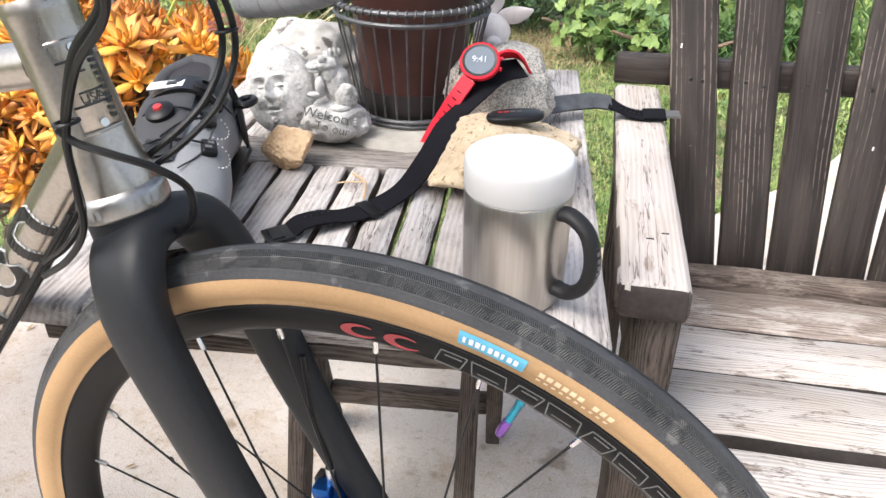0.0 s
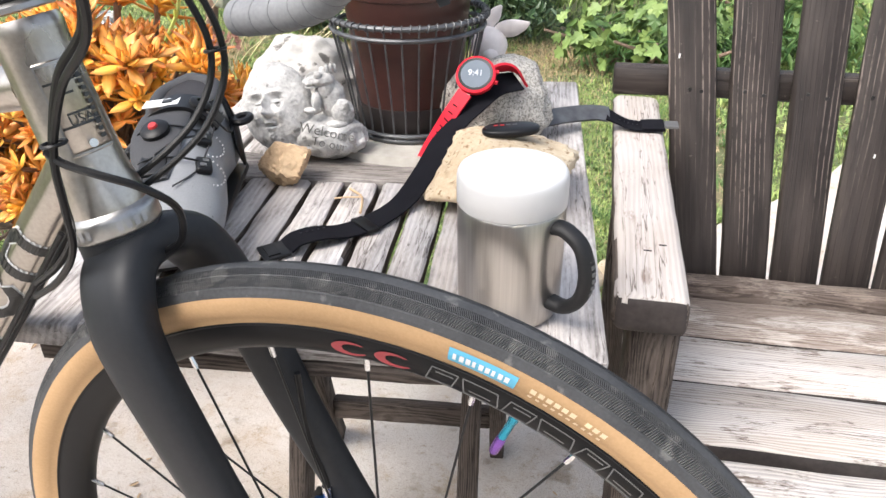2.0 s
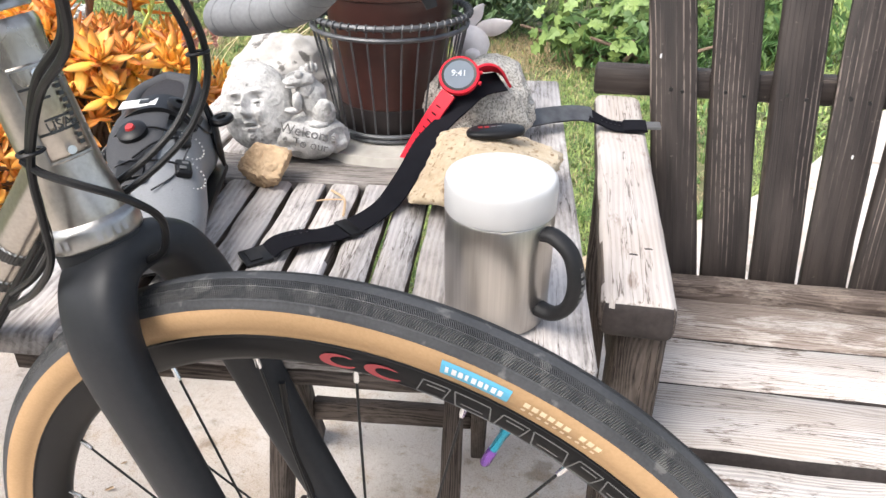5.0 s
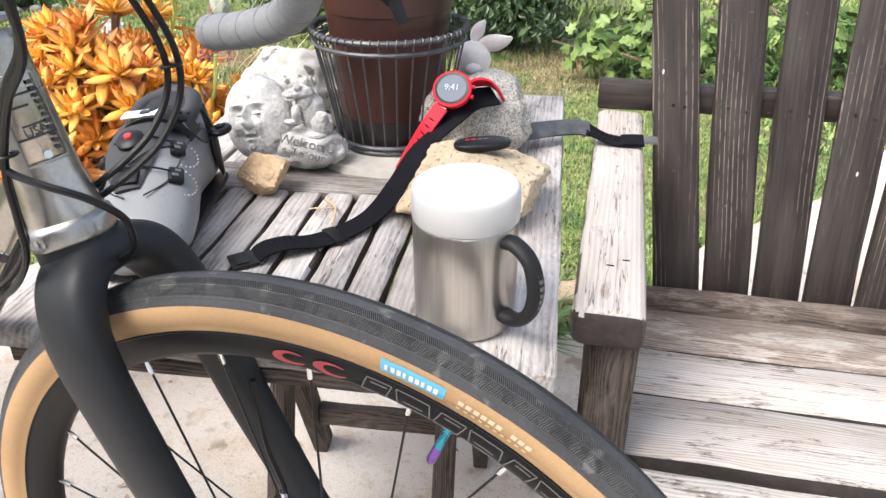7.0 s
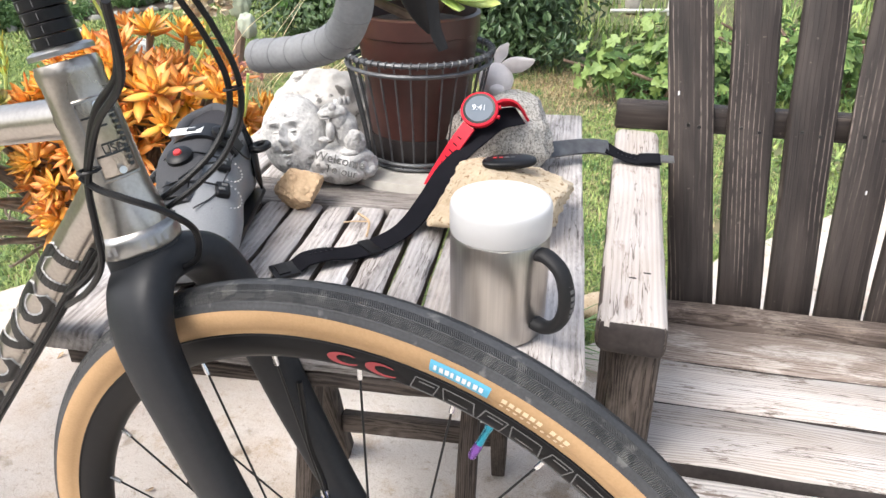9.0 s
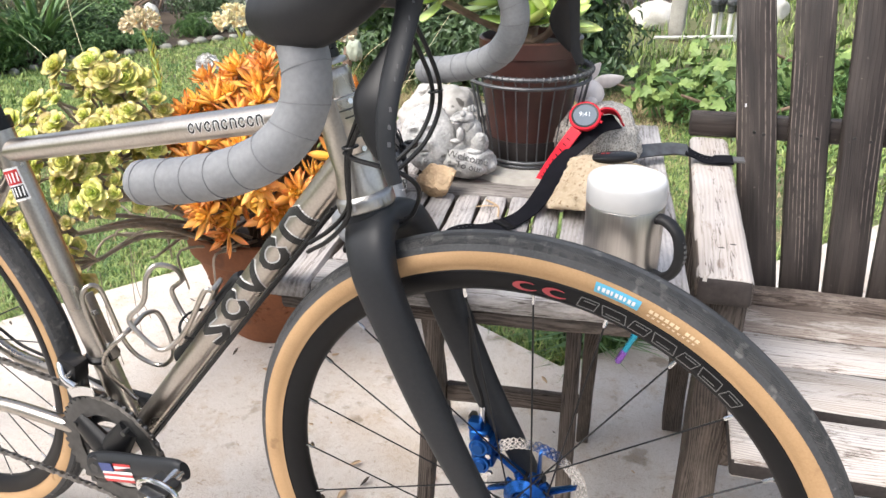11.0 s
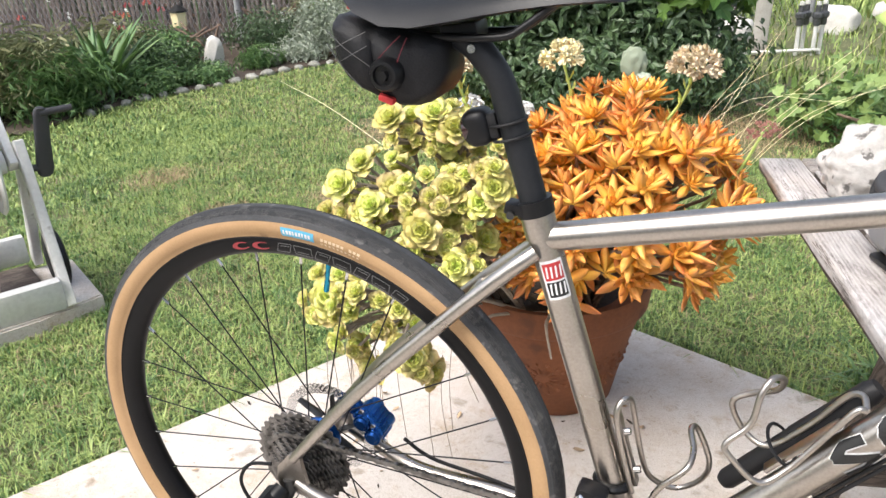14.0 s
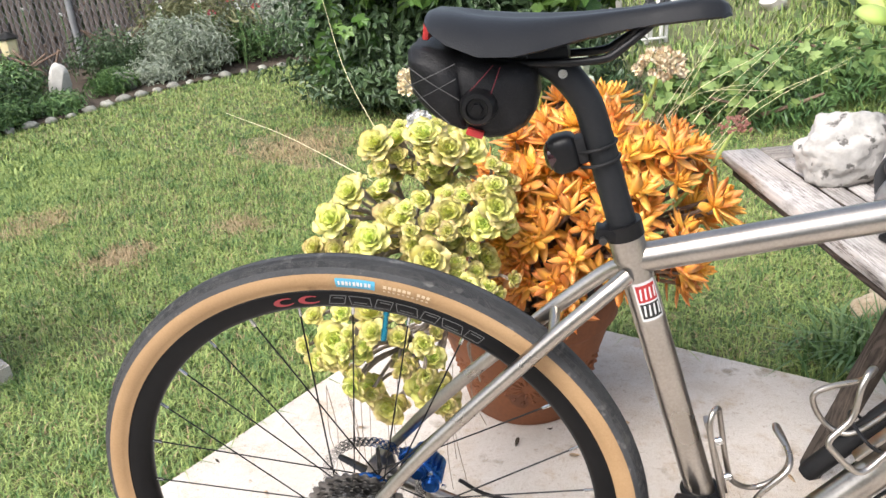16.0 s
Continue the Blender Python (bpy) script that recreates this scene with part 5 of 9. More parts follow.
for s0, s1, w0, w1 in ((0.058, 0.0595, -0.55, 0.55), (0.086, 0.0875, -0.55, 0.55), (0.066, 0.0672, -0.3, 0.4), (0.0785, 0.080, -0.4, 0.1)):
    n_ = 6
    col = []
    for i in range(n_ + 1):
        a = w0 + (w1 - w0) * i / n_
        d = math.cos(a) * _f + math.sin(a) * _g
        d = (d - d.dot(_ax) * _ax).normalized()
        col.append([_bl.verts.new(HEAD_B + _ax * s + d * 0.0239) for s in (s0, s1)])
    for a, b in zip(col, col[1:]):
        _bl.faces.new((a[0], a[1], b[1], b[0]))
part("badge_lines", _bl, M["dark_metal"], bdg)
for s0, s1, w0, w1 in ((0.041, 0.0425, -0.60, 0.60), (0.0975, 0.099, -0.60, 0.60), (0.041, 0.099, -0.61, -0.56), (0.041, 0.099, 0.56, 0.61)):
    _bb = bmesh.new()
    col = []
    for i in range(7):
        a = w0 + (w1 - w0) * i / 6
        d = math.cos(a) * _f + math.sin(a) * _g
        d = (d - d.dot(_ax) * _ax).normalized()
        col.append([_bb.verts.new(HEAD_B + _ax * s + d * 0.0246) for s in (s0, s1)])
    for a, b in zip(col, col[1:]):
        _bb.faces.new((a[0], a[1], b[1], b[0]))
    part("badge_border", _bb, M["headset"], bdg)
for k in range(11):
    a, s0 = 0.50 - 0.012 * abs(k - 5), 0.047 + 0.0044 * k
    _bb = bmesh.new()
    q = []
    for w_, s_ in ((a, s0), (a - 0.16, s0), (a - 0.16, s0 + 0.0026), (a, s0 + 0.0026)):
        d = math.cos(w_) * _f + math.sin(w_) * _g
        d = (d - d.dot(_ax) * _ax).normalized()
        q.append(_bb.verts.new(HEAD_B + _ax * s_ + d * 0.0247))
    _bb.faces.new(q)
    part("badge_bar", _bb, M["dark_metal"], bdg)
_d = (_f - _f.dot(_ax) * _ax).normalized()
_bx = _ax.cross(_d)
_bmx = Matrix((_bx if _bx.y < 0 or True else -_bx, _ax, _d)).transposed().to_4x4()
_bmx.translation = HEAD_B + _ax * 0.0620 + _d * 0.0243
BADGE_TEXT = (_bmx, bdg)

# ---- bicycle: drivetrain and brakes ----


def gear(teeth, r, depth, y0, y1, inner, c):
    bm = bmesh.new()
    prof = []
    for k in range(teeth):
        for f, rr in ((0.0, r - depth), (0.3, r), (0.55, r), (0.85, r - depth)):
            a = 2 * math.pi * (k + f) / teeth
            prof.append((rr, a))
    n = len(prof)
    ring = [[bm.verts.new(Vector(c) + Vector((rr * math.cos(a), y, rr * math.sin(a)))) for rr, a in prof] for y in (y0, y1)]
    inn = [[bm.verts.new(Vector(c) + Vector((inner * math.cos(a), y, inner * math.sin(a)))) for rr, a in prof] for y in (y0, y1)]
    for k in range(n):
        j = (k + 1) % n
        bm.faces.new((ring[0][k], ring[0][j], ring[1][j], ring[1][k]))
        bm.faces.new((inn[0][k], inn[0][j], inn[1][j], inn[1][k]))
        for q in (0, 1):
            bm.faces.new((ring[q][k], ring[q][j], inn[q][j], inn[q][k]))
    return mesh_of(bm, True, 30)


cas = part("cassette", lathe([(0.0, -0.062), (0.012, -0.062), (0.014, -0.058), (0.018, -0.02), (0.0, -0.018)], 24, "y", REAR), M["dark_metal"], bike, "eleven-speed steel cassette")
for k, tt in enumerate((34, 30, 27, 25, 23, 21, 19, 17, 15, 13, 11)):
    r = tt * 0.0127 / (2 * math.pi) + 0.001
    part("cog", gear(tt, r, 0.0038, -0.0235 - 0.0036 * k, -0.0253 - 0.0036 * k, max(0.012, r - 0.016), REAR), M["cog"], cas)
crank = part("crankset", lathe([(0.0, -0.080), (0.015, -0.080), (0.0165, -0.077), (0.0165, -0.040), (0.0, -0.038)], 28, "y", BB), M["black"], bike, "black crankset with a worn flag sticker")
part("chainring", gear(46, 0.0945, 0.0055, -0.044, -0.0475, 0.062, BB), M["dark_metal"], crank, "large black chainring")
part("inner_chainring", gear(30, 0.0625, 0.005, -0.036, -0.039, 0.046, BB), M["dark_metal"], crank)
for k in range(4):
    a = radians(45 + 90 * k + 8)
    part("spider_arm", sweep([BB + Vector((0.012 * math.cos(a), -0.050, 0.012 * math.sin(a))), BB + Vector((0.068 * math.cos(a), -0.0465, 0.068 * math.sin(a)))], [0.013, 0.009], 12, side=(0, 1, 0), flat=2.0 / 1.0 * 0.9), M["black"], crank)
    part("ring_bolt", sweep([BB + Vector((0.066 * math.cos(a), -0.058, 0.066 * math.sin(a))), BB + Vector((0.066 * math.cos(a), -0.040, 0.066 * math.sin(a)))], 0.0042, 10), M["dark_metal"], crank)
CRANK_TILT = radians(15)


def on_crank(x, y, z):
    """A place on the driven crank arm, turned about the bottom bracket."""
    return BB + Vector((x * math.cos(CRANK_TILT) - z * math.sin(CRANK_TILT), y, x * math.sin(CRANK_TILT) + z * math.cos(CRANK_TILT) - 0.004))


PED = on_crank(0.170, -0.086, 0.012)
part("crank_arm", tube([on_crank(-0.014, -0.070, -0.001), on_crank(0.03, -0.072, 0.002), on_crank(0.10, -0.078, 0.007), on_crank(0.160, -0.082, 0.011), on_crank(0.178, -0.083, 0.0125)], [0.0200, 0.0225, 0.0195, 0.0175, 0.0125], 20, side=(0, 0, 1), flat=0.55), M["carbon"], crank, "black crank arm")
part("crank_arm", tube([BB + Vector((0.0, 0.062, 0.0)), BB + Vector((-0.09, 0.070, -0.006)), BB + Vector((-0.172, 0.076, -0.012))], [0.018, 0.014, 0.012], 16, side=(0, 0, 1), flat=0.55), M["carbon"], crank, "black crank arm")
# flag sticker: canton and stripes
fl0 = (0.020, -0.0850, 0.0155)
for k in range(7):
    part("sticker_stripe", box((0.062 if k > 2 else 0.036, 0.0006, 0.0040), pose(*on_crank(fl0[0] + 0.031 + (0.0 if k > 2 else 0.013), fl0[1] - 0.0004 - 0.0003 * k, fl0[2] - 0.0040 * k - 0.001), 0, -17.5, -3.2)), M["decal_red"] if k % 2 == 0 else M["decal_white"], crank)
part("sticker_canton", box((0.026, 0.0007, 0.0124), pose(*on_crank(fl0[0] + 0.013, fl0[1] - 0.0012, fl0[2] - 0.0050), 0, -17.5, -3.2)), M["decal_navy"], crank)
part("crank_bolt", sweep([BB + Vector((0, -0.0825, 0)), BB + Vector((0, -0.078, 0))], 0.008, 6), M["dark_metal"], crank)
pedal = part("pedal", sweep([PED, PED + Vector((0, -0.055, 0))], [0.0085, 0.006], 14), M["chrome"], crank, "steel clipless pedal")
part("pedal_cage", sweep([PED + Vector((0.030 * math.cos(a), -0.038, 0.016 * math.sin(a))) for a in np.linspace(0, 2 * math.pi, 20, endpoint=False)], 0.0035, 8, closed=True), M["chrome"], crank)
part("pedal_body", box((0.036, 0.040, 0.014), pose(PED.x, PED.y - 0.034, PED.z, 0, 10, 0), 0.004), M["dark_metal"], crank)

# chain: rollers between paired plates
COG, RING = Vector((0, -0.040, 0.349)), Vector((BB.x, -0.0455, BB.z))
rc, rr_ = 0.047, 0.0925
JOCK1, JOCK2 = Vector((0.035, -0.046, 0.283)), Vector((0.042, -0.050, 0.222))
path = []
for a in np.linspace(math.pi * 1.35, math.pi * 0.53, 12):
    path.append(COG + Vector((rc * math.cos(a), 0, rc * math.sin(a))))
for a in np.linspace(math.pi * 0.53, -math.pi * 0.62, 26):
    path.append(RING + Vector((rr_ * math.cos(a), 0, rr_ * math.sin(a))))
for a in np.linspace(-math.pi * 0.58, -math.pi * 1.25, 6):
    path.append(JOCK2 + Vector((0.019 * math.cos(a), 0, 0.019 * math.sin(a))))
for a in np.linspace(-math.pi * 0.25, math.pi * 0.45, 6):
    path.append(JOCK1 + Vector((0.019 * math.cos(a), 0, 0.019 * math.sin(a))))
path.append(path[0])
seg = []
for a, b in zip(path, path[1:]):
    n_ = max(1, round((b - a).length / 0.0063))
    seg += [a.lerp(b, k / n_) for k in range(n_)]
acc, links = 0.0, [seg[0]]
for a, b in zip(seg, seg[1:]):
    acc += (b - a).length
    if acc > 0.0124:
        links.append(b)
        acc = 0.0
bm = bmesh.new()
for k, (a, b) in enumerate(zip(links, links[1:])):
    for s in (-1, 1):
        y = s * (0.0030 if k % 2 else 0.0020)
        sweep([a.lerp(b, f) + Vector((0, y, 0)) for f in (-0.22, 0.0, 0.25, 0.5, 0.75, 1.0, 1.22)], [0.0022, 0.0042, 0.0036, 0.0030, 0.0036, 0.0042, 0.0022], 6, side=Vector((0, 0, 1)) if abs((b - a).x) > abs((b - a).z) else Vector((1, 0, 0)), flat=0.22, bm=bm)
    sweep([a + Vector((0, -0.0030, 0)), a + Vector((0, 0.0030, 0))], 0.0036, 8, bm=bm)
part("chain", bm, M["cog"], bike, "oily steel chain")

rd = part("rear_derailleur", tube([(-0.004, -0.072, 0.335), (-0.010, -0.090, 0.322), (0.004, -0.098, 0.300), (0.024, -0.088, 0.286)], [0.011, 0.013, 0.014, 0.012], 16), M["black"], bike, "black and silver rear derailleur")
part("hanger", tube([(0.002, -0.066, 0.345), (0.004, -0.068, 0.330), (-0.002, -0.072, 0.318)], 0.0075, 12), M["dark_metal"], rd)
part("linkage", box((0.046, 0.006, 0.012), pose(0.002, -0.103, 0.312, 0, 34, 0), 0.002), M["chrome"], rd, "silver linkage")
part("outer_plate", box((0.050, 0.005, 0.018), pose(0.006, -0.108, 0.305, 0, 40, 0), 0.002), M["black"], rd)
part("upper_knuckle", sweep([(-0.014, -0.112, 0.326), (-0.014, -0.076, 0.326)], [0.0125, 0.0140], 8), M["black"], rd)
part("lower_knuckle", sweep([(0.030, -0.108, 0.288), (0.030, -0.068, 0.288)], [0.0165, 0.0185], 8), M["black"], rd)
for x_, z_ in ((-0.014, 0.326), (0.030, 0.288), (0.010, 0.306)):
    part("pivot_bolt", sweep([(x_, -0.1145, z_), (x_, -0.108, z_)], 0.0042, 8), M["cog"], rd)
part("cable_clamp", box((0.012, 0.010, 0.010), pose(-0.018, -0.100, 0.302, 0, 20, 0), 0.002), M["black"], rd)
for c, r in ((JOCK1, 0.0175), (JOCK2, 0.0190)):
    part("jockey_wheel", gear(12, r + 0.003, 0.005, c.y - 0.0022, c.y + 0.0022, 0.005, c), M["black"], rd)
for y in (-0.009, 0.007):
    part("cage_plate", tube([JOCK1 + Vector((0, y, 0.010)), JOCK1.lerp(JOCK2, 0.5) + Vector((0.006, y, 0)), JOCK2 + Vector((0, y, -0.012))], [0.013, 0.010, 0.013], 12, side=(1, 0, 0), flat=0.14), M["black"], rd)
part("cable", tube([(-0.012, -0.078, 0.375), (-0.040, -0.085, 0.372), (-0.052, -0.092, 0.350), (-0.040, -0.096, 0.326), (-0.022, -0.096, 0.318)], 0.0024, 8), M["black"], rd)
fd = part("front_derailleur", box((0.034, 0.026, 0.034), pose(0.383, -0.036, 0.402, 0, 12, 0), 0.006), M["black"], bike, "black front derailleur with a silver cage")
part("mount_band", sweep([Vector((0.4015, 0, 0.405)) + Vector((0.0182 * math.cos(a), 0.0182 * math.sin(a), 0)) for a in np.linspace(0, 2 * math.pi, 24, endpoint=False)], 0.0055, 8, closed=True), M["black"], fd)
part("derailleur_cage", tube([BB + Vector((0.104 * math.cos(a) , -0.052, 0.104 * math.sin(a))) for a in np.linspace(1.62, 2.10, 6)], 0.0075, 10, side=(0, 0, 1), flat=0.14), M["chrome"], fd, "silver cage plate")
part("link_arm", tube([(0.372, -0.046, 0.412), (0.384, -0.054, 0.396), (0.398, -0.052, 0.384)], 0.0055, 10), M["chrome"], fd)
part("pivot_bolt", sweep([(0.389, -0.056, 0.398), (0.389, -0.045, 0.398)], 0.0042, 10), M["chrome"], fd)

for c, base, cal in ((REAR, Vector((0.070, 0.043, 0.376)), "rear_caliper"), (FRONT, Vector((0.957, 0.048, 0.392)), "front_caliper")):
    rear = cal[0] == "r"
    cm = frame_m(base, (0.62, 0, -0.785) if rear else (0.10, 0, -1), ez=(0.785, 0, 0.62) if rear else (1, 0, 0.1))
    bm = box((0.052, 0.030, 0.024), cm, 0.006, 3)
    box((0.036, 0.040, 0.017), cm @ Matrix.Translation((0.002, 0, 0.010)), 0.005, 3, bm=bm)
    for f in (-0.011, 0.013):
        sweep([cm @ Vector((f, -0.025, 0.004)), cm @ Vector((f, 0.023, 0.004))], 0.0115, 20, bm=bm)
    box((0.014, 0.016, 0.018), cm @ Matrix.Translation((-0.030, -0.004, -0.004)), 0.004, 2, bm=bm)
    b = part(cal, bm, M["blue"], bike, "blue anodised brake caliper")
    for f in (-0.011, 0.013):
        part("piston_cap", sweep([cm @ Vector((f, -0.0285, 0.004)), cm @ Vector((f, -0.0250, 0.004))], [0.0070, 0.0090], 12), M["blue_dark"], b)
    for f in (-0.024, 0.001, 0.026):
        part("caliper_bolt", sweep([cm @ Vector((f, -0.0190, 0.014)), cm @ Vector((f, -0.0225, 0.014))], 0.0034, 8), M["chrome"], b)
    for f in (-0.008, 0.0, 0.008):
        part("cooling_fin", box((0.0022, 0.024, 0.006), cm @ Matrix.Translation((f, 0, 0.0195)), 0.0006), M["blue_dark"], b)
    part("caliper_mount", box((0.062, 0.014, 0.008), cm @ Matrix.Translation((0.0, 0.012, -0.0155)), 0.002), M["dark_metal"], b)
part("brake_hose", tube([(0.112, 0.050, 0.352), (0.150, 0.055, 0.325), (0.230, 0.052, 0.316), (0.34, 0.042, 0.306)], 0.0026, 8), M["black"], bike)
part("brake_hose", tube([(0.9385, 0.050, 0.560), (0.9400, 0.050, 0.530), (0.9450, 0.048, 0.490), (0.955, 0.048, 0.455), (0.956, 0.048, 0.425)], 0.0026, 8), M["black"], bike)
part("hose_fitting", sweep([(0.9555, 0.048, 0.418), (0.9555, 0.048, 0.446)], 0.0045, 10), M["chrome"], bike)
part("rear_hub_flange", lathe([(0.013, -0.006), (0.028, -0.004), (0.029, 0.0), (0.028, 0.004), (0.013, 0.006)], 28, "y", REAR + Vector((0, 0.022, 0))), M["blue"], bike)
for k in range(9):
    a = 2 * math.pi * k / 9
    part("front_hub_lobe", sweep([FRONT + Vector((0.012 * math.cos(a), 0.030, 0.012 * math.sin(a))), FRONT + Vector((0.030 * math.cos(a), 0.034, 0.030 * math.sin(a)))], [0.006, 0.0045], 8), M["blue"], bike)

# bottle cages: one bent rod each, on the seat tube and the down tube


def cage(name, pts, r=0.0033):
    return part(name, tube(pts, r, 10, 6), M["titanium"], bike, "bare bent-tube titanium bottle cage")


c1 = cage("bottle_cage", [(0.424, -0.012, 0.402), (0.412, -0.013, 0.452), (0.4035, -0.013, 0.495), (0.404, -0.008, 0.512), (0.410, 0.0, 0.517), (0.414, 0.008, 0.510), (0.417, 0.011, 0.495), (0.430, 0.016, 0.428), (0.442, 0.026, 0.396), (0.468, 0.036, 0.382),
                          (0.494, 0.036, 0.402), (0.500, 0.034, 0.432), (0.484, 0.036, 0.470), (0.478, 0.020, 0.478), (0.484, -0.010, 0.476), (0.480, -0.034, 0.468), (0.455, -0.040, 0.440), (0.446, -0.034, 0.410), (0.450, -0.016, 0.372), (0.462, -0.010, 0.352)])
part("cage_strut", box((0.006, 0.014, 0.10), pose(0.4135, 0, 0.455, 0, -15.5, 0), 0.002), M["titanium"], c1)
for z in (0.478, 0.430):
    part("cage_bolt", sweep([(0.411 + (0.478 - z) * 0.28, -0.006, z), (0.4175 + (0.478 - z) * 0.28, -0.006, z + 0.002)], 0.0042, 10), M["chrome"], c1)
c2 = cage("bottle_cage", [(0.632, -0.014, 0.562), (0.622, -0.017, 0.560), (0.595, -0.018, 0.515), (0.572, -0.024, 0.483), (0.548, -0.034, 0.470), (0.520, -0.040, 0.498), (0.514, -0.038, 0.512), (0.534, -0.030, 0.534), (0.540, -0.024, 0.566), (0.549, -0.014, 0.580),
                          (0.560, 0.004, 0.570), (0.556, 0.018, 0.548), (0.532, 0.034, 0.528), (0.516, 0.036, 0.512), (0.530, 0.034, 0.482), (0.556, 0.024, 0.474), (0.590, 0.018, 0.512), (0.618, 0.014, 0.556), (0.630, 0.004, 0.566), (0.632, -0.014, 0.562)])
part("cage_strut", box((0.095, 0.014, 0.005), pose(0.585, 0, 0.4985, 0, -50.4, 0), 0.002), M["titanium"], c2)
pump = part("mini_pump", sweep([(0.517, 0.028, 0.412), (0.521, 0.028, 0.417), (0.58, 0.029, 0.487), (0.582, 0.029, 0.489), (0.640, 0.030, 0.556), (0.646, 0.030, 0.563)], [0.0085, 0.0115, 0.0115, 0.0125, 0.0125, 0.0095], 20), M["soft_black"], bike, "black mini pump beside the down tube")
part("pump_strap", sweep([Vector((0.568, 0.020, 0.482)) + Vector((-0.019 * math.cos(a) * 0.77, 0.030 * math.sin(a), 0.019 * math.cos(a) * 0.64)) for a in np.linspace(0, 2 * math.pi, 20, endpoint=False)], 0.002, 6, closed=True), M["soft_black"], bike)

# ---- bicycle: markings as plain shapes ----
# five heavy outlined shapes on the down tube
_oval = [(0.009 + 0.0078 * math.cos(a), 0.0115 * math.sin(a)) for a in np.linspace(0.5, 5.9, 13)]
_hook = [(0.016, 0.010), (0.008, 0.0125), (0.002, 0.007), (0.009, 0.0), (0.016, -0.007), (0.009, -0.0125), (0.001, -0.010)]
_vee = [(0.000, 0.012), (0.008, -0.011), (0.017, 0.012)]
_arch = [(0.002, -0.012), (0.002, 0.011), (0.011, 0.0125), (0.017, 0.006), (0.017, -0.012)]
GL = [[_hook], [_oval], [_vee], [_oval], [_arch]]
for k, g in enumerate(GL):
    u0 = 0.272 + 0.0520 * k
    lines = [[(u0 + x * 2.20, y * 1.25) for x, y in l] for l in g]
    outl = on_tube(DT0, DT1, 0.0185, strokes(lines, 0.0120), lift=0.0005)
    part("marking_outline", outl, M["decal_white"], down_tube)
    part("marking", on_tube(DT0, DT1, 0.0185, strokes(lines, 0.0094), lift=0.0017), M["decal_black"], down_tube)
T0, T1 = Vector((0.316, 0, 0.694)), Vector((0.800, 0, 0.794))
tops = [o for o in bike.children if o.name == "top_tube"][0]
for k in range(9):
    u0 = 0.327 + 0.0117 * k
    g = [[(u0 + x * 0.46, 0.002 + y * 0.40) for x, y in l] for l in GL[(1, 2, 1, 4, 1, 4, 1, 1, 4)[k]]]
    part("marking_outline", on_tube(T0, T1, 0.0152, strokes(g, 0.0038), lift=0.0004), M["decal_white"], tops)
    part("marking", on_tube(T0, T1, 0.0152, strokes(g, 0.0022), lift=0.0007), M["decal_black"], tops)
S0, S1 = BB, SEAT_T
for (u0, u1, v0, v1, mm, li) in ((0.368, 0.412, -0.012, 0.012, "decal_white", 0.0004), (0.390, 0.409, -0.010, 0.010, "decal_red", 0.0007), (0.371, 0.388, -0.010, 0.010, "decal_black", 0.0007)):
    bm = bmesh.new()
    for i in range(4):
        on_tube(S0, S1, 0.0165, [[(u0, v0 + (v1 - v0) * i / 4), (u1, v0 + (v1 - v0) * i / 4), (u1, v0 + (v1 - v0) * (i + 1) / 4), (u0, v0 + (v1 - v0) * (i + 1) / 4)]], facing=(0.35, -1, 0), lift=li, bm=bm)
    part("sticker", bm, M[mm], seat_tube)
for k in range(4):
    for u0, mm in ((0.393, "decal_white"), (0.374, "decal_white")):
        v = -0.0078 + 0.0046 * k
        part("sticker_bar", on_tube(S0, S1, 0.0165, [[(u0, v), (u0 + 0.0125, v + 0.0012), (u0 + 0.0125, v + 0.0030), (u0, v + 0.0018)]], facing=(0.35, -1, 0), lift=0.0011), M[mm], seat_tube)


def arc_shape(c, a0, a1, r0, r1, y, n=8, bm=None):
    """A patch of a ring; y: a number or a function of the radius."""
    bm = bm or bmesh.new()
    m_ = 4 if callable(y) else 1
    for k in range(n):
        b0, b1 = a0 + (a1 - a0) * k / n, a0 + (a1 - a0) * (k + 1) / n
        for j in range(m_):
            q0, q1 = r0 + (r1 - r0) * j / m_, r0 + (r1 - r0) * (j + 1) / m_
            bm.faces.new([bm.verts.new(Vector(c) + Vector((r * math.cos(a), y(r) if callable(y) else y, r * math.sin(a)))) for r, a in ((q0, b0), (q1, b0), (q1, b1), (q0, b1))])
    return bm


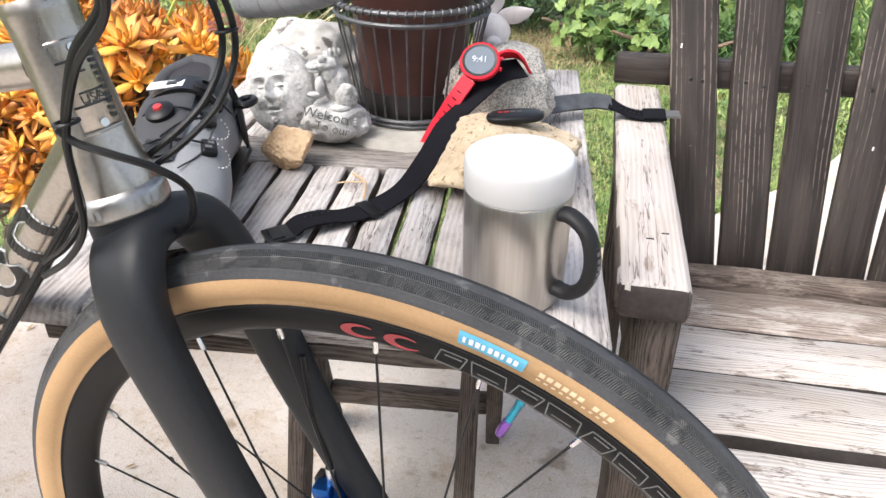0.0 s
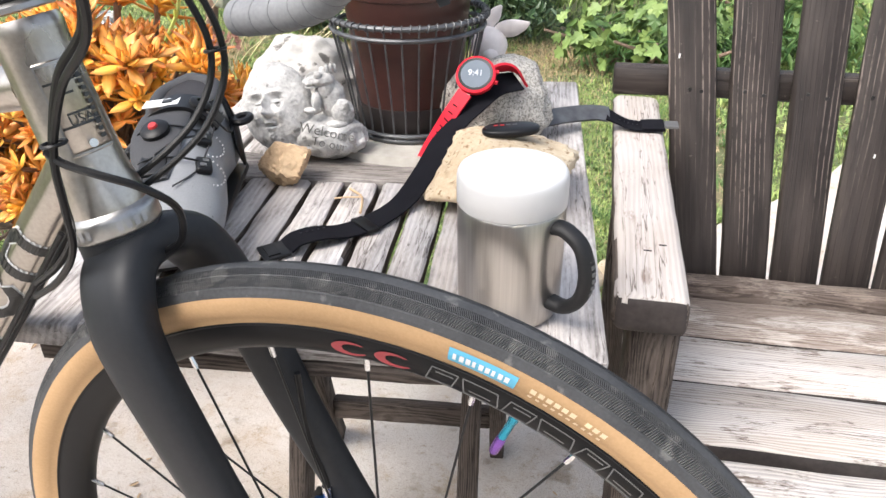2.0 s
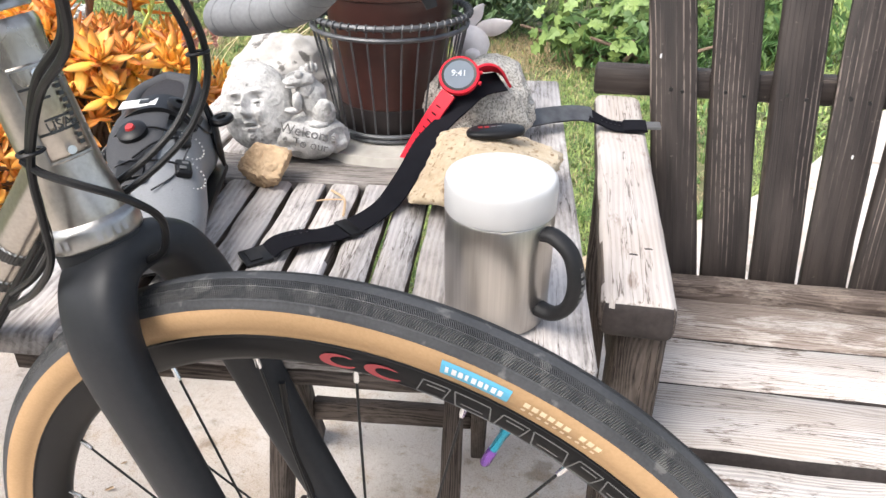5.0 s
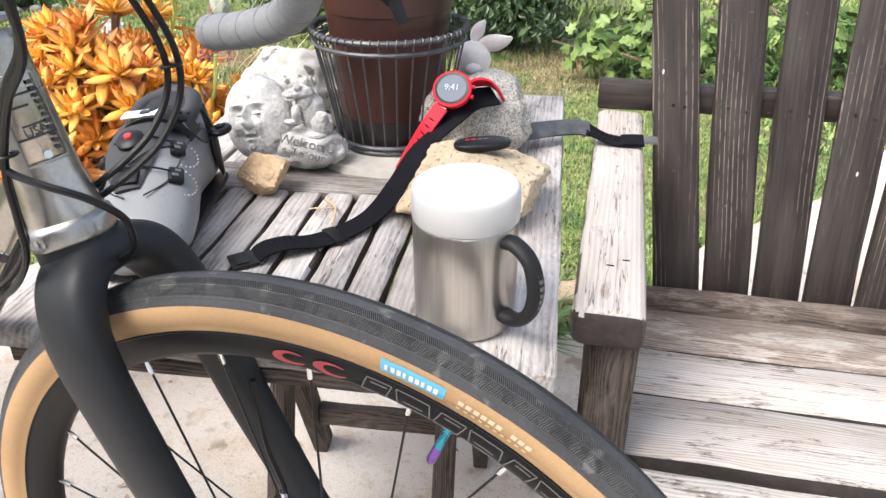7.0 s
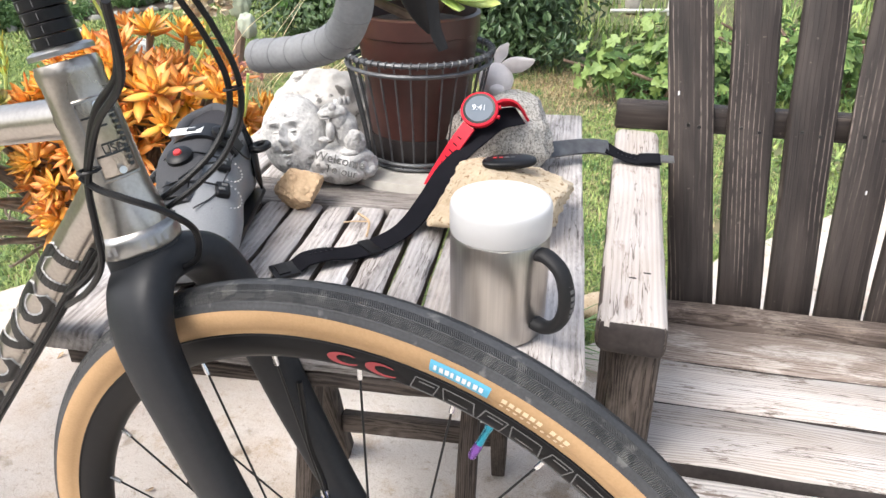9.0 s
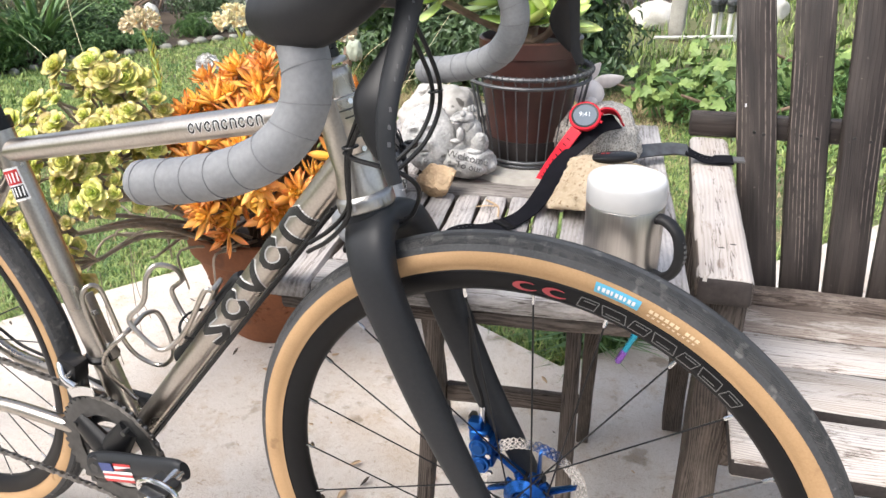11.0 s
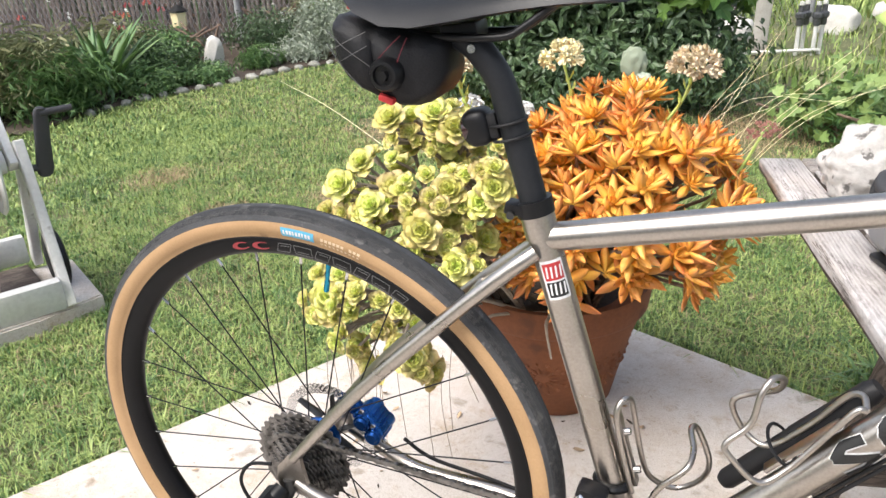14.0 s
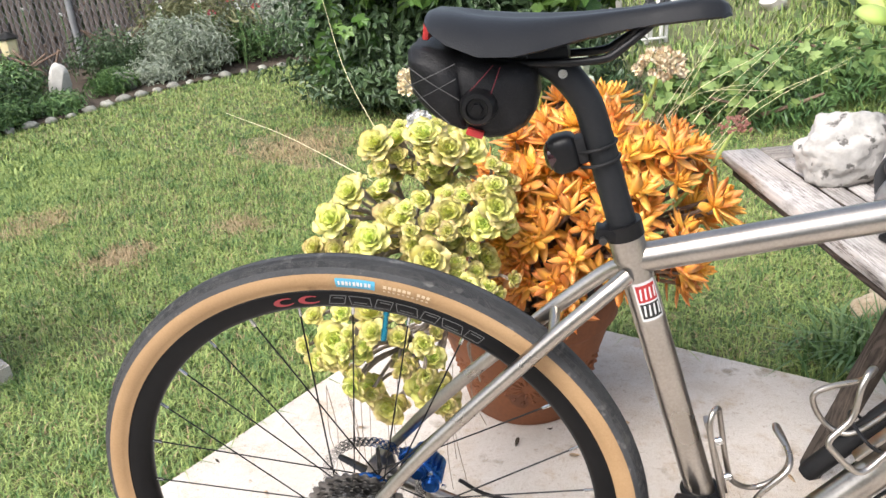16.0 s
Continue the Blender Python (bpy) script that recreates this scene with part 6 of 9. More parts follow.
def wheel_marks(w, c, a0):
    """Pale label, small bars and rim shapes, running clockwise from the angle a0."""
    yw = lambda r: -0.0195 * math.sqrt(max(0, 1 - ((r - 0.3275) / 0.0195) ** 2)) - 0.0006
    d = lambda m_: m_ / 0.32
    part("tyre_label", arc_shape(c, a0, a0 - d(0.043), 0.3165, 0.3290, yw), M["decal_blue"], w, "pale blue label")
    for k in range(9):
        a = a0 - d(0.003 + 0.0041 * k)
        part("label_bar", arc_shape(c, a, a - d(0.0028 if k % 3 else 0.0020), 0.3203, 0.3256, lambda r: yw(r) - 0.0004, 1), M["decal_white"], w)
    for k in range(10):
        a = a0 - d(0.052 + 0.0052 * k)
        if k != 6:
            part("label_bar", arc_shape(c, a, a - d(0.0036), 0.3222, 0.3262, yw, 1), M["decal_gold"], w)
        part("label_bar", arc_shape(c, a, a - d(0.0026), 0.3172, 0.3198, yw, 1), M["decal_gold"], w)
    yr = -0.0146
    for k in range(2):
        a = a0 + d(0.082 - 0.032 * k)
        sw = bmesh.new()
        outer, inner_ = [], []
        for q in range(17):
            g = math.pi * (0.25 + 1.6 * q / 16)
            th = 0.0026 * math.sin(math.pi * (q + 0.6) / 17.2) + 0.0004
            for lst, k_ in ((outer, 1.0), (inner_, 1.0 - th / 0.0052)):
                aa, rr = a - d(0.0145) + d(0.0140) * math.cos(g) * -k_, 0.2998 + 0.0050 * math.sin(g) * k_
                lst.append(sw.verts.new(Vector(c) + Vector((rr * math.cos(aa), yr - 0.0002, rr * math.sin(aa)))))
        for q in range(16):
            sw.faces.new((outer[q], outer[q + 1], inner_[q + 1], inner_[q]))
        part("rim_mark", sw, M["rim_red"], w, "red swoosh mark", smooth=False)
    # seven outlined shapes along the rim
    W_, H0, H1 = 0.0215, 0.2945, 0.3050
    for k in range(7):
        a = a0 + d(0.012 - 0.0275 * k)
        lean, in_ = 0.0030 * (-1) ** k, 0.0030
        legs = ((0.0, H0, lean, H1), (lean, H1, W_, H1), (W_, H1, W_ - lean, H0), (W_ - lean, H0, 0.0, H0), (in_, H0 + in_, W_ - in_, H0 + in_) if k % 2 else (in_ + lean, H1 - in_, W_ - in_, H1 - in_))
        bm = bmesh.new()
        for x0, r0, x1, r1 in legs:
            n_ = 4
            L_ = math.hypot(x1 - x0, r1 - r0)
            ox, oy = -(r1 - r0) / L_ * 0.0005, (x1 - x0) / L_ * 0.0005
            for j in range(n_):
                q = [(x0 + (x1 - x0) * f + sx * ox, r0 + (r1 - r0) * f + sx * oy) for f, sx in ((j / n_, 1), ((j + 1) / n_, 1), ((j + 1) / n_, -1), (j / n_, -1))]
                bm.faces.new([bm.verts.new(Vector(c) + Vector((r * math.cos(a - d(x)), -0.0146 + max(0.0, 0.3000 - r) * 0.12, r * math.sin(a - d(x))))) for x, r in q])
        part("rim_mark", bm, M["grey_line"], w, smooth=False)
    av = a0 - d(0.055)
    dv = Vector((math.cos(av), 0, math.sin(av)))
    v = part("valve", sweep([Vector(c) + dv * s for s in (0.286, 0.279, 0.278, 0.262)], [0.0036, 0.0036, 0.0030, 0.0030], 12), M["teal"], w, "teal anodised valve")
    part("valve_cap", sweep([Vector(c) + dv * s for s in (0.262, 0.260, 0.248, 0.246)], [0.0030, 0.0036, 0.0036, 0.0026], 12), M["violet"] if c.x > 0.5 else M["teal"], w)


wheels = {o.name: o for o in bike.children}
wheel_marks(wheels["front_wheel"], FRONT, math.atan2(0.658 - 0.349, 1.088 - 1.020))
wheel_marks(wheels["rear_wheel"], REAR, math.atan2(0.318, 0.008))

# the bicycle stands a little askew to the patio, its front end turned towards +y
YAW = Matrix.Translation(REAR) @ Matrix.Rotation(0.0128, 4, "Z") @ Matrix.Translation(-REAR)
bike.matrix_basis = YAW @ bike.matrix_basis
# the bars and their cables are turned back square
for o in list(bike.children):
    if o.name.split(".")[0] in ("handlebar", "cable", "cable_tie", "front_light", "light_ring"):
        o.matrix_basis = YAW.inverted() @ o.matrix_basis

# ---- things on the table ----
MC = Vector((1.074, 0.186, TOP))
mug = thing("travel_mug", MC, "brushed steel travel mug with white lid on the table", "mug")
part("body", lathe([(0.0, 0.001), (0.036, 0.001), (0.0405, 0.003), (0.0425, 0.009), (0.0430, 0.020), (0.0435, 0.055), (0.0435, 0.0975), (0.0428, 0.0988), (0.0, 0.0988)], 64, "z", MC), M["steel"], mug, "brushed steel body")
part("lid", lathe([(0.0, 0.0993), (0.0432, 0.0993), (0.0440, 0.1005), (0.0440, 0.1210), (0.0434, 0.1246), (0.0420, 0.1270), (0.0402, 0.1279), (0.0385, 0.1279), (0.0374, 0.1273), (0.0350, 0.1270), (0.0, 0.1268)], 64, "z", MC), M["white"], mug, "white plastic lid")
_h = Vector((0.93, -0.37, 0)).normalized()
hp = [(0.038, 0.0890), (0.052, 0.0900), (0.067, 0.0800), (0.0735, 0.0580), (0.069, 0.0360), (0.056, 0.0230), (0.038, 0.0225)]
hd = part("handle", tube([MC + _h * a + Vector((0, 0, b)) for a, b in hp], [0.0085, 0.0080, 0.0080, 0.0085, 0.0080, 0.0080, 0.0085], 16, 8, side=(-_h.y, _h.x, 0), flat=0.72), M["soft_black"], mug, "black rubber handle")
for k in range(7):
    a = radians(-28 + 9 * k)
    c = MC + _h * (0.0375 + 0.0425 * math.cos(a)) + Vector((0, 0, 0.0565 + 0.0375 * math.sin(a)))
    part("handle_mark", box((0.0012, 0.0040, 0.0030), frame_m(c, _h * math.cos(a) + Vector((0, 0, math.sin(a))))), M["grey_line"], mug)
part("lid_scuff", box((0.010, 0.0008, 0.0012), frame_m(MC + Vector((0.017, -0.0407, 0.0985)), (0.92, 0.39, 0.1))), M["slate"], mug)


def settle(ob_mesh, at, name, material, label, category, rz=0, **kw):
    """A loose thing set down so that its lowest point lies on the table."""
    low = min((Matrix.Rotation(radians(rz), 4, "Z") @ v.co).z for v in ob_mesh.vertices)
    return single(name, ob_mesh, material, label, category, m=pose(at[0], at[1], at[2] - low - 0.0008, 0, 0, rz), **kw)


flat_rock = settle(rock_mesh((0.097, 0.076, 0.039), 13, 0.5, 5, 0.18, 1.1, cuts=11), (1.006, 0.395, TOP), "flat_rock", M["sandstone"], "tan sandstone rock with a flat top", "rock", rz=22)
settle(rock_mesh((0.080, 0.062, 0.060), 7, 0.22, 5, 0.25, 1.2), (0.940, 0.570, TOP), "granite_rock", M["granite"], "speckled grey granite rock on the table", "rock", rz=12)
settle(rock_mesh((0.033, 0.026, 0.027), 11, 0.8, 5, 0.1, 1.8, cuts=12), (0.762, 0.352, TOP), "small_rock", M["tan_rock"], "small rough tan rock on the table", "rock", rz=20)
settle(rock_mesh((0.078, 0.056, 0.064), 5, 0.24, 5, 0.25, 1.5), (0.674, 0.570, TOP), "pitted_rock", M["coral"], "pale pitted rock with dark holes", "rock", rz=15)
SLB = bmesh.new()
bmesh.ops.create_cone(SLB, cap_ends=True, segments=14, radius1=0.104, radius2=0.099, depth=0.010)
for v in SLB.verts:
    v.co.x *= 1 + 0.25 * noise.noise(v.co * 18)
    v.co.y *= 0.78 + 0.25 * noise.noise(v.co * 14 + Vector((3, 1, 0)))
settle(mesh_of(SLB, True, 30), (0.842, 0.520, TOP), "stone_slab", M["slate"], "pale flat stone slab under the flower pot", "slab", rz=20)

# statue of a smiling disc face with a frog, one plain mesh


def blob(bm, c, r, squash=(1, 1, 1), sub=3, rough=0.05, seed=0):
    got = bmesh.ops.create_icosphere(bm, subdivisions=sub, radius=1.0)["verts"]
    for v in got:
        d = v.co.normalized()
        k = r * (1 + rough * noise.noise(d * 2.4 + Vector((seed, seed * 2, 0))))
        v.co = Vector(c) + Vector((d.x * squash[0], d.y * squash[1], d.z * squash[2])) * k


ST = Vector((0.748, 0.424, TOP))


def letters(text, size):
    """The outline of a word as a mesh, to be worked into another mesh."""
    cu = bpy.data.curves.new("text", "FONT")
    cu.body, cu.size, cu.align_x, cu.align_y, cu.extrude = text, size, "CENTER", "CENTER", 0.0005
    tmp = new("text", cu)
    dg = bpy.context.evaluated_depsgraph_get()
    me = bpy.data.meshes.new_from_object(tmp.evaluated_get(dg))
    bpy.data.objects.remove(tmp)
    return me


bm = bmesh.new()
for c, sq, sub_, rough in (
        ((0.030, -0.002, 0.020), (0.044, 0.030, 0.026), 4, 0.22), ((0.054, 0.0, 0.015), (0.022, 0.025, 0.017), 4, 0.25), ((0.004, 0.004, 0.012), (0.050, 0.028, 0.016), 4, 0.2),
        # the frog on its mound
        ((0.037, 0.000, 0.064), (0.0155, 0.0150, 0.0240), 4, 0.10), ((0.031, -0.003, 0.078), (0.0130, 0.0125, 0.0140), 3, 0.08), ((0.024, -0.006, 0.0905), (0.0175, 0.0125, 0.0090), 4, 0.06), ((0.013, -0.008, 0.0880), (0.0090, 0.0105, 0.0050), 3, 0.04), ((0.014, -0.008, 0.0835), (0.0085, 0.0100, 0.0030), 3, 0.04),
        ((0.024, -0.0150, 0.0975), (0.0048, 0.0042, 0.0048), 3, 0.02), ((0.027, 0.0030, 0.0985), (0.0048, 0.0042, 0.0048), 3, 0.02), ((0.050, -0.0120, 0.052), (0.0135, 0.0090, 0.0165), 4, 0.08), ((0.043, -0.0185, 0.040), (0.0125, 0.0060, 0.0045), 3, 0.06), ((0.020, -0.0145, 0.066), (0.0060, 0.0060, 0.0120), 3, 0.06), ((0.013, -0.0165, 0.0560), (0.0085, 0.0055, 0.0040), 3, 0.05),
        ((0.033, -0.0040, 0.1020), (0.0028, 0.0028, 0.0060), 2, 0.0), ((0.038, -0.0020, 0.1030), (0.0026, 0.0026, 0.0065), 2, 0.0), ((0.042, 0.0020, 0.1010), (0.0026, 0.0026, 0.0055), 2, 0.0)):
    blob(bm, c, 1.0, sq, sub_, rough, c[0] * 90)
# the round face with closed eyes and a smile in raised relief, turned a little aside
got = bmesh.ops.create_icosphere(bm, subdivisions=6, radius=1.0)["verts"]
U0 = -0.16
RELIEF = [(0, 0.06, 0.075, 0.20, 0.34), (0, -0.13, 0.11, 0.075, 0.30), (0.09, -0.15, 0.05, 0.05, 0.12), (-0.09, -0.15, 0.05, 0.05, 0.12), (0, -0.345, 0.17, 0.035, 0.14), (0, -0.41, 0.26, 0.022, -0.16), (0, -0.475, 0.14, 0.045, 0.16), (0, -0.70, 0.18, 0.11, 0.20), (0, 0.56, 0.45, 0.16, 0.08)]
for q in (-1, 1):
    RELIEF += [(0.34 * q, 0.31, 0.22, 0.045, 0.17), (0.33 * q, 0.15, 0.17, 0.085, -0.22), (0.33 * q, 0.125, 0.13, 0.050, 0.17), (0.33 * q, 0.060, 0.15, 0.020, -0.10), (0.42 * q, -0.19, 0.17, 0.15, 0.17), (0.25 * q, -0.365, 0.05, 0.05, -0.12), (0.24 * q, -0.26, 0.04, 0.12, -0.07)]
for v in got:
    d = v.co.normalized()
    w = Vector((d.x * 0.0430, d.y * (0.024 if d.y < 0 else 0.030), d.z * 0.0530))
    if d.y < 0.15:
        u_, v_ = (d.x - U0 * (1 - 0.4 * d.z * d.z)) / 0.80, d.z
        w += Vector((-0.30, -0.92, 0.1)) * (0.034 * sum(h * math.exp(-((u_ - a) / p) ** 2 - ((v_ - b) / q) ** 2) for a, b, p, q, h in RELIEF))
    w *= 1 + 0.016 * noise.noise(d * 5) + 0.006 * noise.noise(d * 17)
    v.co = Matrix.Rotation(radians(-8), 3, "Y") @ Matrix.Rotation(radians(-20), 3, "X") @ w + Vector((-0.030, 0.004, 0.0535))
n_stone = len(bm.faces)
tmp = bmesh.new()
tmp.from_mesh(letters("Welcome", 0.0165))
bmesh.ops.transform(tmp, matrix=pose(0.032, -0.0300, 0.0335, 56, 14, 4), verts=tmp.verts)
line_two = bmesh.new()
line_two.from_mesh(letters("To our", 0.0145))
bmesh.ops.transform(line_two, matrix=pose(0.034, -0.0345, 0.0205, 64, 14, 4), verts=line_two.verts)
me_l = bpy.data.meshes.new("mesh")
line_two.to_mesh(me_l)
line_two.free()
tmp.from_mesh(me_l)
me_t = bpy.data.meshes.new("mesh")
tmp.to_mesh(me_t)
tmp.free()
bm.from_mesh(me_t)
bm.faces.ensure_lookup_table()
for f in bm.faces[n_stone:]:
    f.material_index = 1
st_me = mesh_of(bm, True, 70)
st_me.materials.append(M["plaster"])
st_me.materials.append(M["carved_line"])
settle(st_me, ST, "garden_statue", None, "small weathered white stone garden statue on the table", "statue", rz=20)


def writing(text, size, m, material, parent, name="lettering", depth=0.0004):
    cu = bpy.data.curves.new("text", "FONT")
    cu.body, cu.size, cu.align_x, cu.align_y, cu.extrude = text, size, "CENTER", "CENTER", depth
    tmp = new("text", cu)
    dg = bpy.context.evaluated_depsgraph_get()
    me = bpy.data.meshes.new_from_object(tmp.evaluated_get(dg))
    bpy.data.objects.remove(tmp)
    me.materials.clear()
    return part(name, me, material, parent, m=m, smooth=False)


writing("USA", 0.0088, BADGE_TEXT[0], M["dark_metal"], BADGE_TEXT[1], depth=0.0002)

# pot in a wire basket with its rosette plant
BC = Vector((0.836, 0.548, TOP + 0.0095))
basket = thing("wire_basket", BC, "grey wire basket round a dark flower pot on the table", "basket")


def ring_pts(c, r, z, n=48, phase=0.0):
    return [Vector((c.x + r * math.cos(a + phase), c.y + r * math.sin(a + phase), c.z + z)) for a in np.linspace(0, 2 * math.pi, n, endpoint=False)]


part("rim_ring", sweep(ring_pts(BC, 0.0955, 0.134), 0.0030, 8, closed=True), M["wire"], basket)
part("rim_ring", sweep(ring_pts(BC, 0.0975, 0.148), 0.0034, 8, closed=True), M["wire"], basket, "rim wrapped in grey wire")
part("base_ring", sweep(ring_pts(BC, 0.0700, 0.004), 0.0034, 8, closed=True), M["wire"], basket)
part("base_ring", sweep(ring_pts(BC, 0.0730, 0.011), 0.0028, 8, closed=True), M["wire"], basket)
for k in range(30):
    a = 2 * math.pi * k / 30
    d = Vector((math.cos(a), math.sin(a), 0))
    part("upright_wire", tube([BC + d * 0.071 + Vector((0, 0, 0.002)), BC + d * 0.077 + Vector((0, 0, 0.045)), BC + d * 0.087 + Vector((0, 0, 0.095)), BC + d * 0.0955 + Vector((0, 0, 0.135)), BC + d * 0.0970 + Vector((0, 0, 0.149))], 0.0013, 6, 3), M["wire"], basket)
for k in range(60):
    a = 2 * math.pi * k / 60
    d = Vector((math.cos(a), math.sin(a), 0))
    tn = Vector((-d.y, d.x, 0))
    c = BC + d * 0.0975 + Vector((0, 0, 0.148))
    part("wire_wrap", sweep([c + (d * math.cos(b) + Vector((0, 0, math.sin(b)))) * 0.0042 + tn * 0.0012 * math.sin(b) for b in np.linspace(0, 2 * math.pi, 8, endpoint=False)], 0.0010, 4, closed=True), M["wire"], basket)
pot2 = thing("flower_pot", BC + Vector((0, 0, 0.0005)), "dark red-brown pot standing in a wire basket", "flower pot")
part("body", lathe([(0.0, 0.001), (0.0625, 0.001), (0.0645, 0.004), (0.0665, 0.040), (0.0740, 0.130), (0.0785, 0.172), (0.0805, 0.173), (0.0815, 0.196), (0.0765, 0.198), (0.0740, 0.180), (0.0, 0.176)], 48, "z", BC), M["dark_pot"], pot2)
part("base_band", lathe([(0.0652, 0.003), (0.0668, 0.0055), (0.0690, 0.040), (0.0687, 0.042), (0.0665, 0.042)], 48, "z", BC, cap=False), M["pot_black"], pot2, "black band round the foot")
part("soil", lathe([(0.0, 0.187), (0.05, 0.186), (0.0745, 0.181)], 32, "z", BC, wobble=lambda a, h: 0.01 * math.sin(7 * a)), M["soil"], pot2)


def leaf_geo(length, width, thick, n=5, bend=0.3, tip=0.12, belly=0.55, cup=0.15):
    """A fleshy leaf along X as verts and faces: pointed tip, widest at belly."""
    vs, fs = [], []
    for i in range(n + 1):
        t = i / n
        w = width * (t / belly) ** 0.7 if t < belly else width * max(0.0, 1 - ((t - belly) / (1 - belly)) ** 2.0 * (1 - tip * (t < 0.999)))
        w = max(w * 0.5, width * 0.03)
        z = bend * length * t * t
        h = thick * 0.5 * (1 - t * 0.7)
        x = length * (t - 0.12 * bend * t * t)
        vs += [(x, -w, z + cup * w), (x, 0, z - h), (x, w, z + cup * w), (x, 0, z + h * 0.55)]
    for i in range(n):
        a, b = 4 * i, 4 * i + 4
        for k in range(4):
            fs.append((a + k, b + k, b + (k + 1) % 4, a + (k + 1) % 4))
    fs.append((4 * n, 4 * n + 1, 4 * n + 2, 4 * n + 3))
    return vs, fs


def rosette_mesh(count, length, width, thick, material, seed, open_=70, closed_=18, belly=0.55, bend=0.25, jitter=0.1, cup=0.15, n=5, shrink=0.55, first=0):
    """Leaves in a spiral about +Z, the outer ones lying flatter."""
    rnd = random.Random(seed)
    V, F = [], []
    for k in range(first, count):
        t = k / (count - 1)
        tilt = radians(90 - (open_ + (closed_ - open_) * t) + rnd.uniform(-6, 6))
        sc = (1 - shrink * t) * rnd.uniform(1 - jitter, 1 + jitter)
        vs, fs = leaf_geo(length * sc, width * (1 - 0.35 * t), thick, n, bend * rnd.uniform(0.6, 1.4), belly=belly, cup=cup)
        m = Matrix.Rotation(2.39996 * k + rnd.uniform(-0.15, 0.15), 4, "Z") @ Matrix.Translation((0, 0, 0.10 * length * t)) @ Matrix.Rotation(-tilt, 4, "Y")
        o = len(V)
        V += [tuple(m @ Vector(p)) for p in vs]
        F += [tuple(i + o for i in f) for f in fs]
    return raw_mesh(V, F, material)


def rosette_parts(parent, m, count, bud, leaf_me, material, seed, open_, closed_, shrink=0.55):
    """A rosette whose outer leaves are sub-parts on one shared leaf mesh, round a bud of inner leaves."""
    rnd = random.Random(seed)
    ros = part("rosette", bud, material, parent, m=m)
    for k in range(count):
        t = k / (count + 4)
        tilt = radians(90 - (open_ + (closed_ - open_) * t) + rnd.uniform(-6, 6))
        s = (1 - shrink * t) * rnd.uniform(0.86, 1.14)
        part("leaf", leaf_me, material, ros, m=m @ Matrix.Rotation(2.39996 * k + rnd.uniform(-0.15, 0.15), 4, "Z") @ Matrix.Translation((0, 0, 0.006 * t)) @ Matrix.Rotation(-tilt, 4, "Y") @ Matrix.Diagonal((s, 0.5 + 0.5 * s, 1, 1)))
    return ros


def aim(at, normal, spin=0.0, scale=1.0):
    q = Vector(normal).to_track_quat("Z", "Y").to_matrix().to_4x4()
    return Matrix.Translation(at) @ q @ Matrix.Rotation(spin, 4, "Z") @ Matrix.Scale(scale, 4)


foxtail = thing("rosette_plant", BC + Vector((0, 0, 0.187)), "pale green rosette succulent growing from the dark pot", "succulent")
rng = random.Random(5)
AG = [rosette_mesh(17, 0.088, 0.034, 0.004, M["agave"], s, open_=86, closed_=30, belly=0.55, bend=0.22, cup=0.32, n=6, first=12) for s in (1,)]
AGL = raw_mesh(*leaf_geo(0.088, 0.036, 0.004, 6, 0.22, belly=0.55, cup=0.32), M["agave"])
for at, nrm, sc in (((0.836, 0.545, 0.800), (0.0, -0.30, 1), 1.05), ((0.785, 0.560, 0.830), (-0.5, -0.3, 0.9), 1.1), ((0.880, 0.530, 0.808), (0.55, -0.35, 0.8), 0.9), ((0.835, 0.590, 0.865), (0.1, 0.1, 1), 1.0), ((0.705, 0.500, 0.838), (-0.25, -0.75, 0.65), 1.05)):
    base = BC + Vector((0, 0, 0.184))
    mid = base.lerp(Vector(at), 0.6) + Vector((0, 0.01, -0.006))
    part("stem", tube([base, mid, Vector(at) - Vector(nrm).normalized() * 0.002], [0.007, 0.006, 0.007], 8, 5), M["bark"], foxtail)
    rosette_parts(foxtail, aim(at, nrm, rng.uniform(0, 6), sc), 12, AG[0], AGL, M["agave"], rng.randrange(99), 86, 34)

# small winged rabbit ornament behind the pot
bm = bmesh.new()
blob(bm, (0, 0, 0.030), 0.030, (0.85, 0.8, 1.0), 3, 0.08, 1)
blob(bm, (0.004, -0.012, 0.074), 0.022, (0.95, 0.95, 0.95), 3, 0.06, 2)
for ear in ([(0.006, -0.004, 0.082, 0.005), (0.016, -0.005, 0.090, 0.0085), (0.030, -0.007, 0.094, 0.0095), (0.042, -0.009, 0.098, 0.006), (0.050, -0.010, 0.102, 0.0015)], [(0.000, -0.002, 0.086, 0.005), (0.003, 0.000, 0.098, 0.0075), (0.008, 0.001, 0.108, 0.0065), (0.014, 0.001, 0.116, 0.0015)]):
    eq = spline(ear, 4)
    sweep([p[:3] for p in eq], [float(p[3]) for p in eq], 10, side=(0.2, 0, 1), flat=0.5, bm=bm)
blob(bm, (0.012, -0.032, 0.068), 0.009, (1, 1, 0.8), 2)
for dx in (-0.018, 0.020):
    blob(bm, (dx, -0.020, 0.038), 0.012, (0.8, 0.9, 1.5), 2)
    blob(bm, (dx, -0.020, 0.008), 0.012, (0.9, 1.4, 0.7), 2)
bmesh.ops.scale(bm, vec=(1.22, 1.22, 1.22), verts=bm.verts)
settle(mesh_of(bm, True, 70), (0.897, 0.692, TOP + 0.0), "rabbit_ornament", M["rabbit"], "pale stone rabbit ornament behind the pot", "ornament")


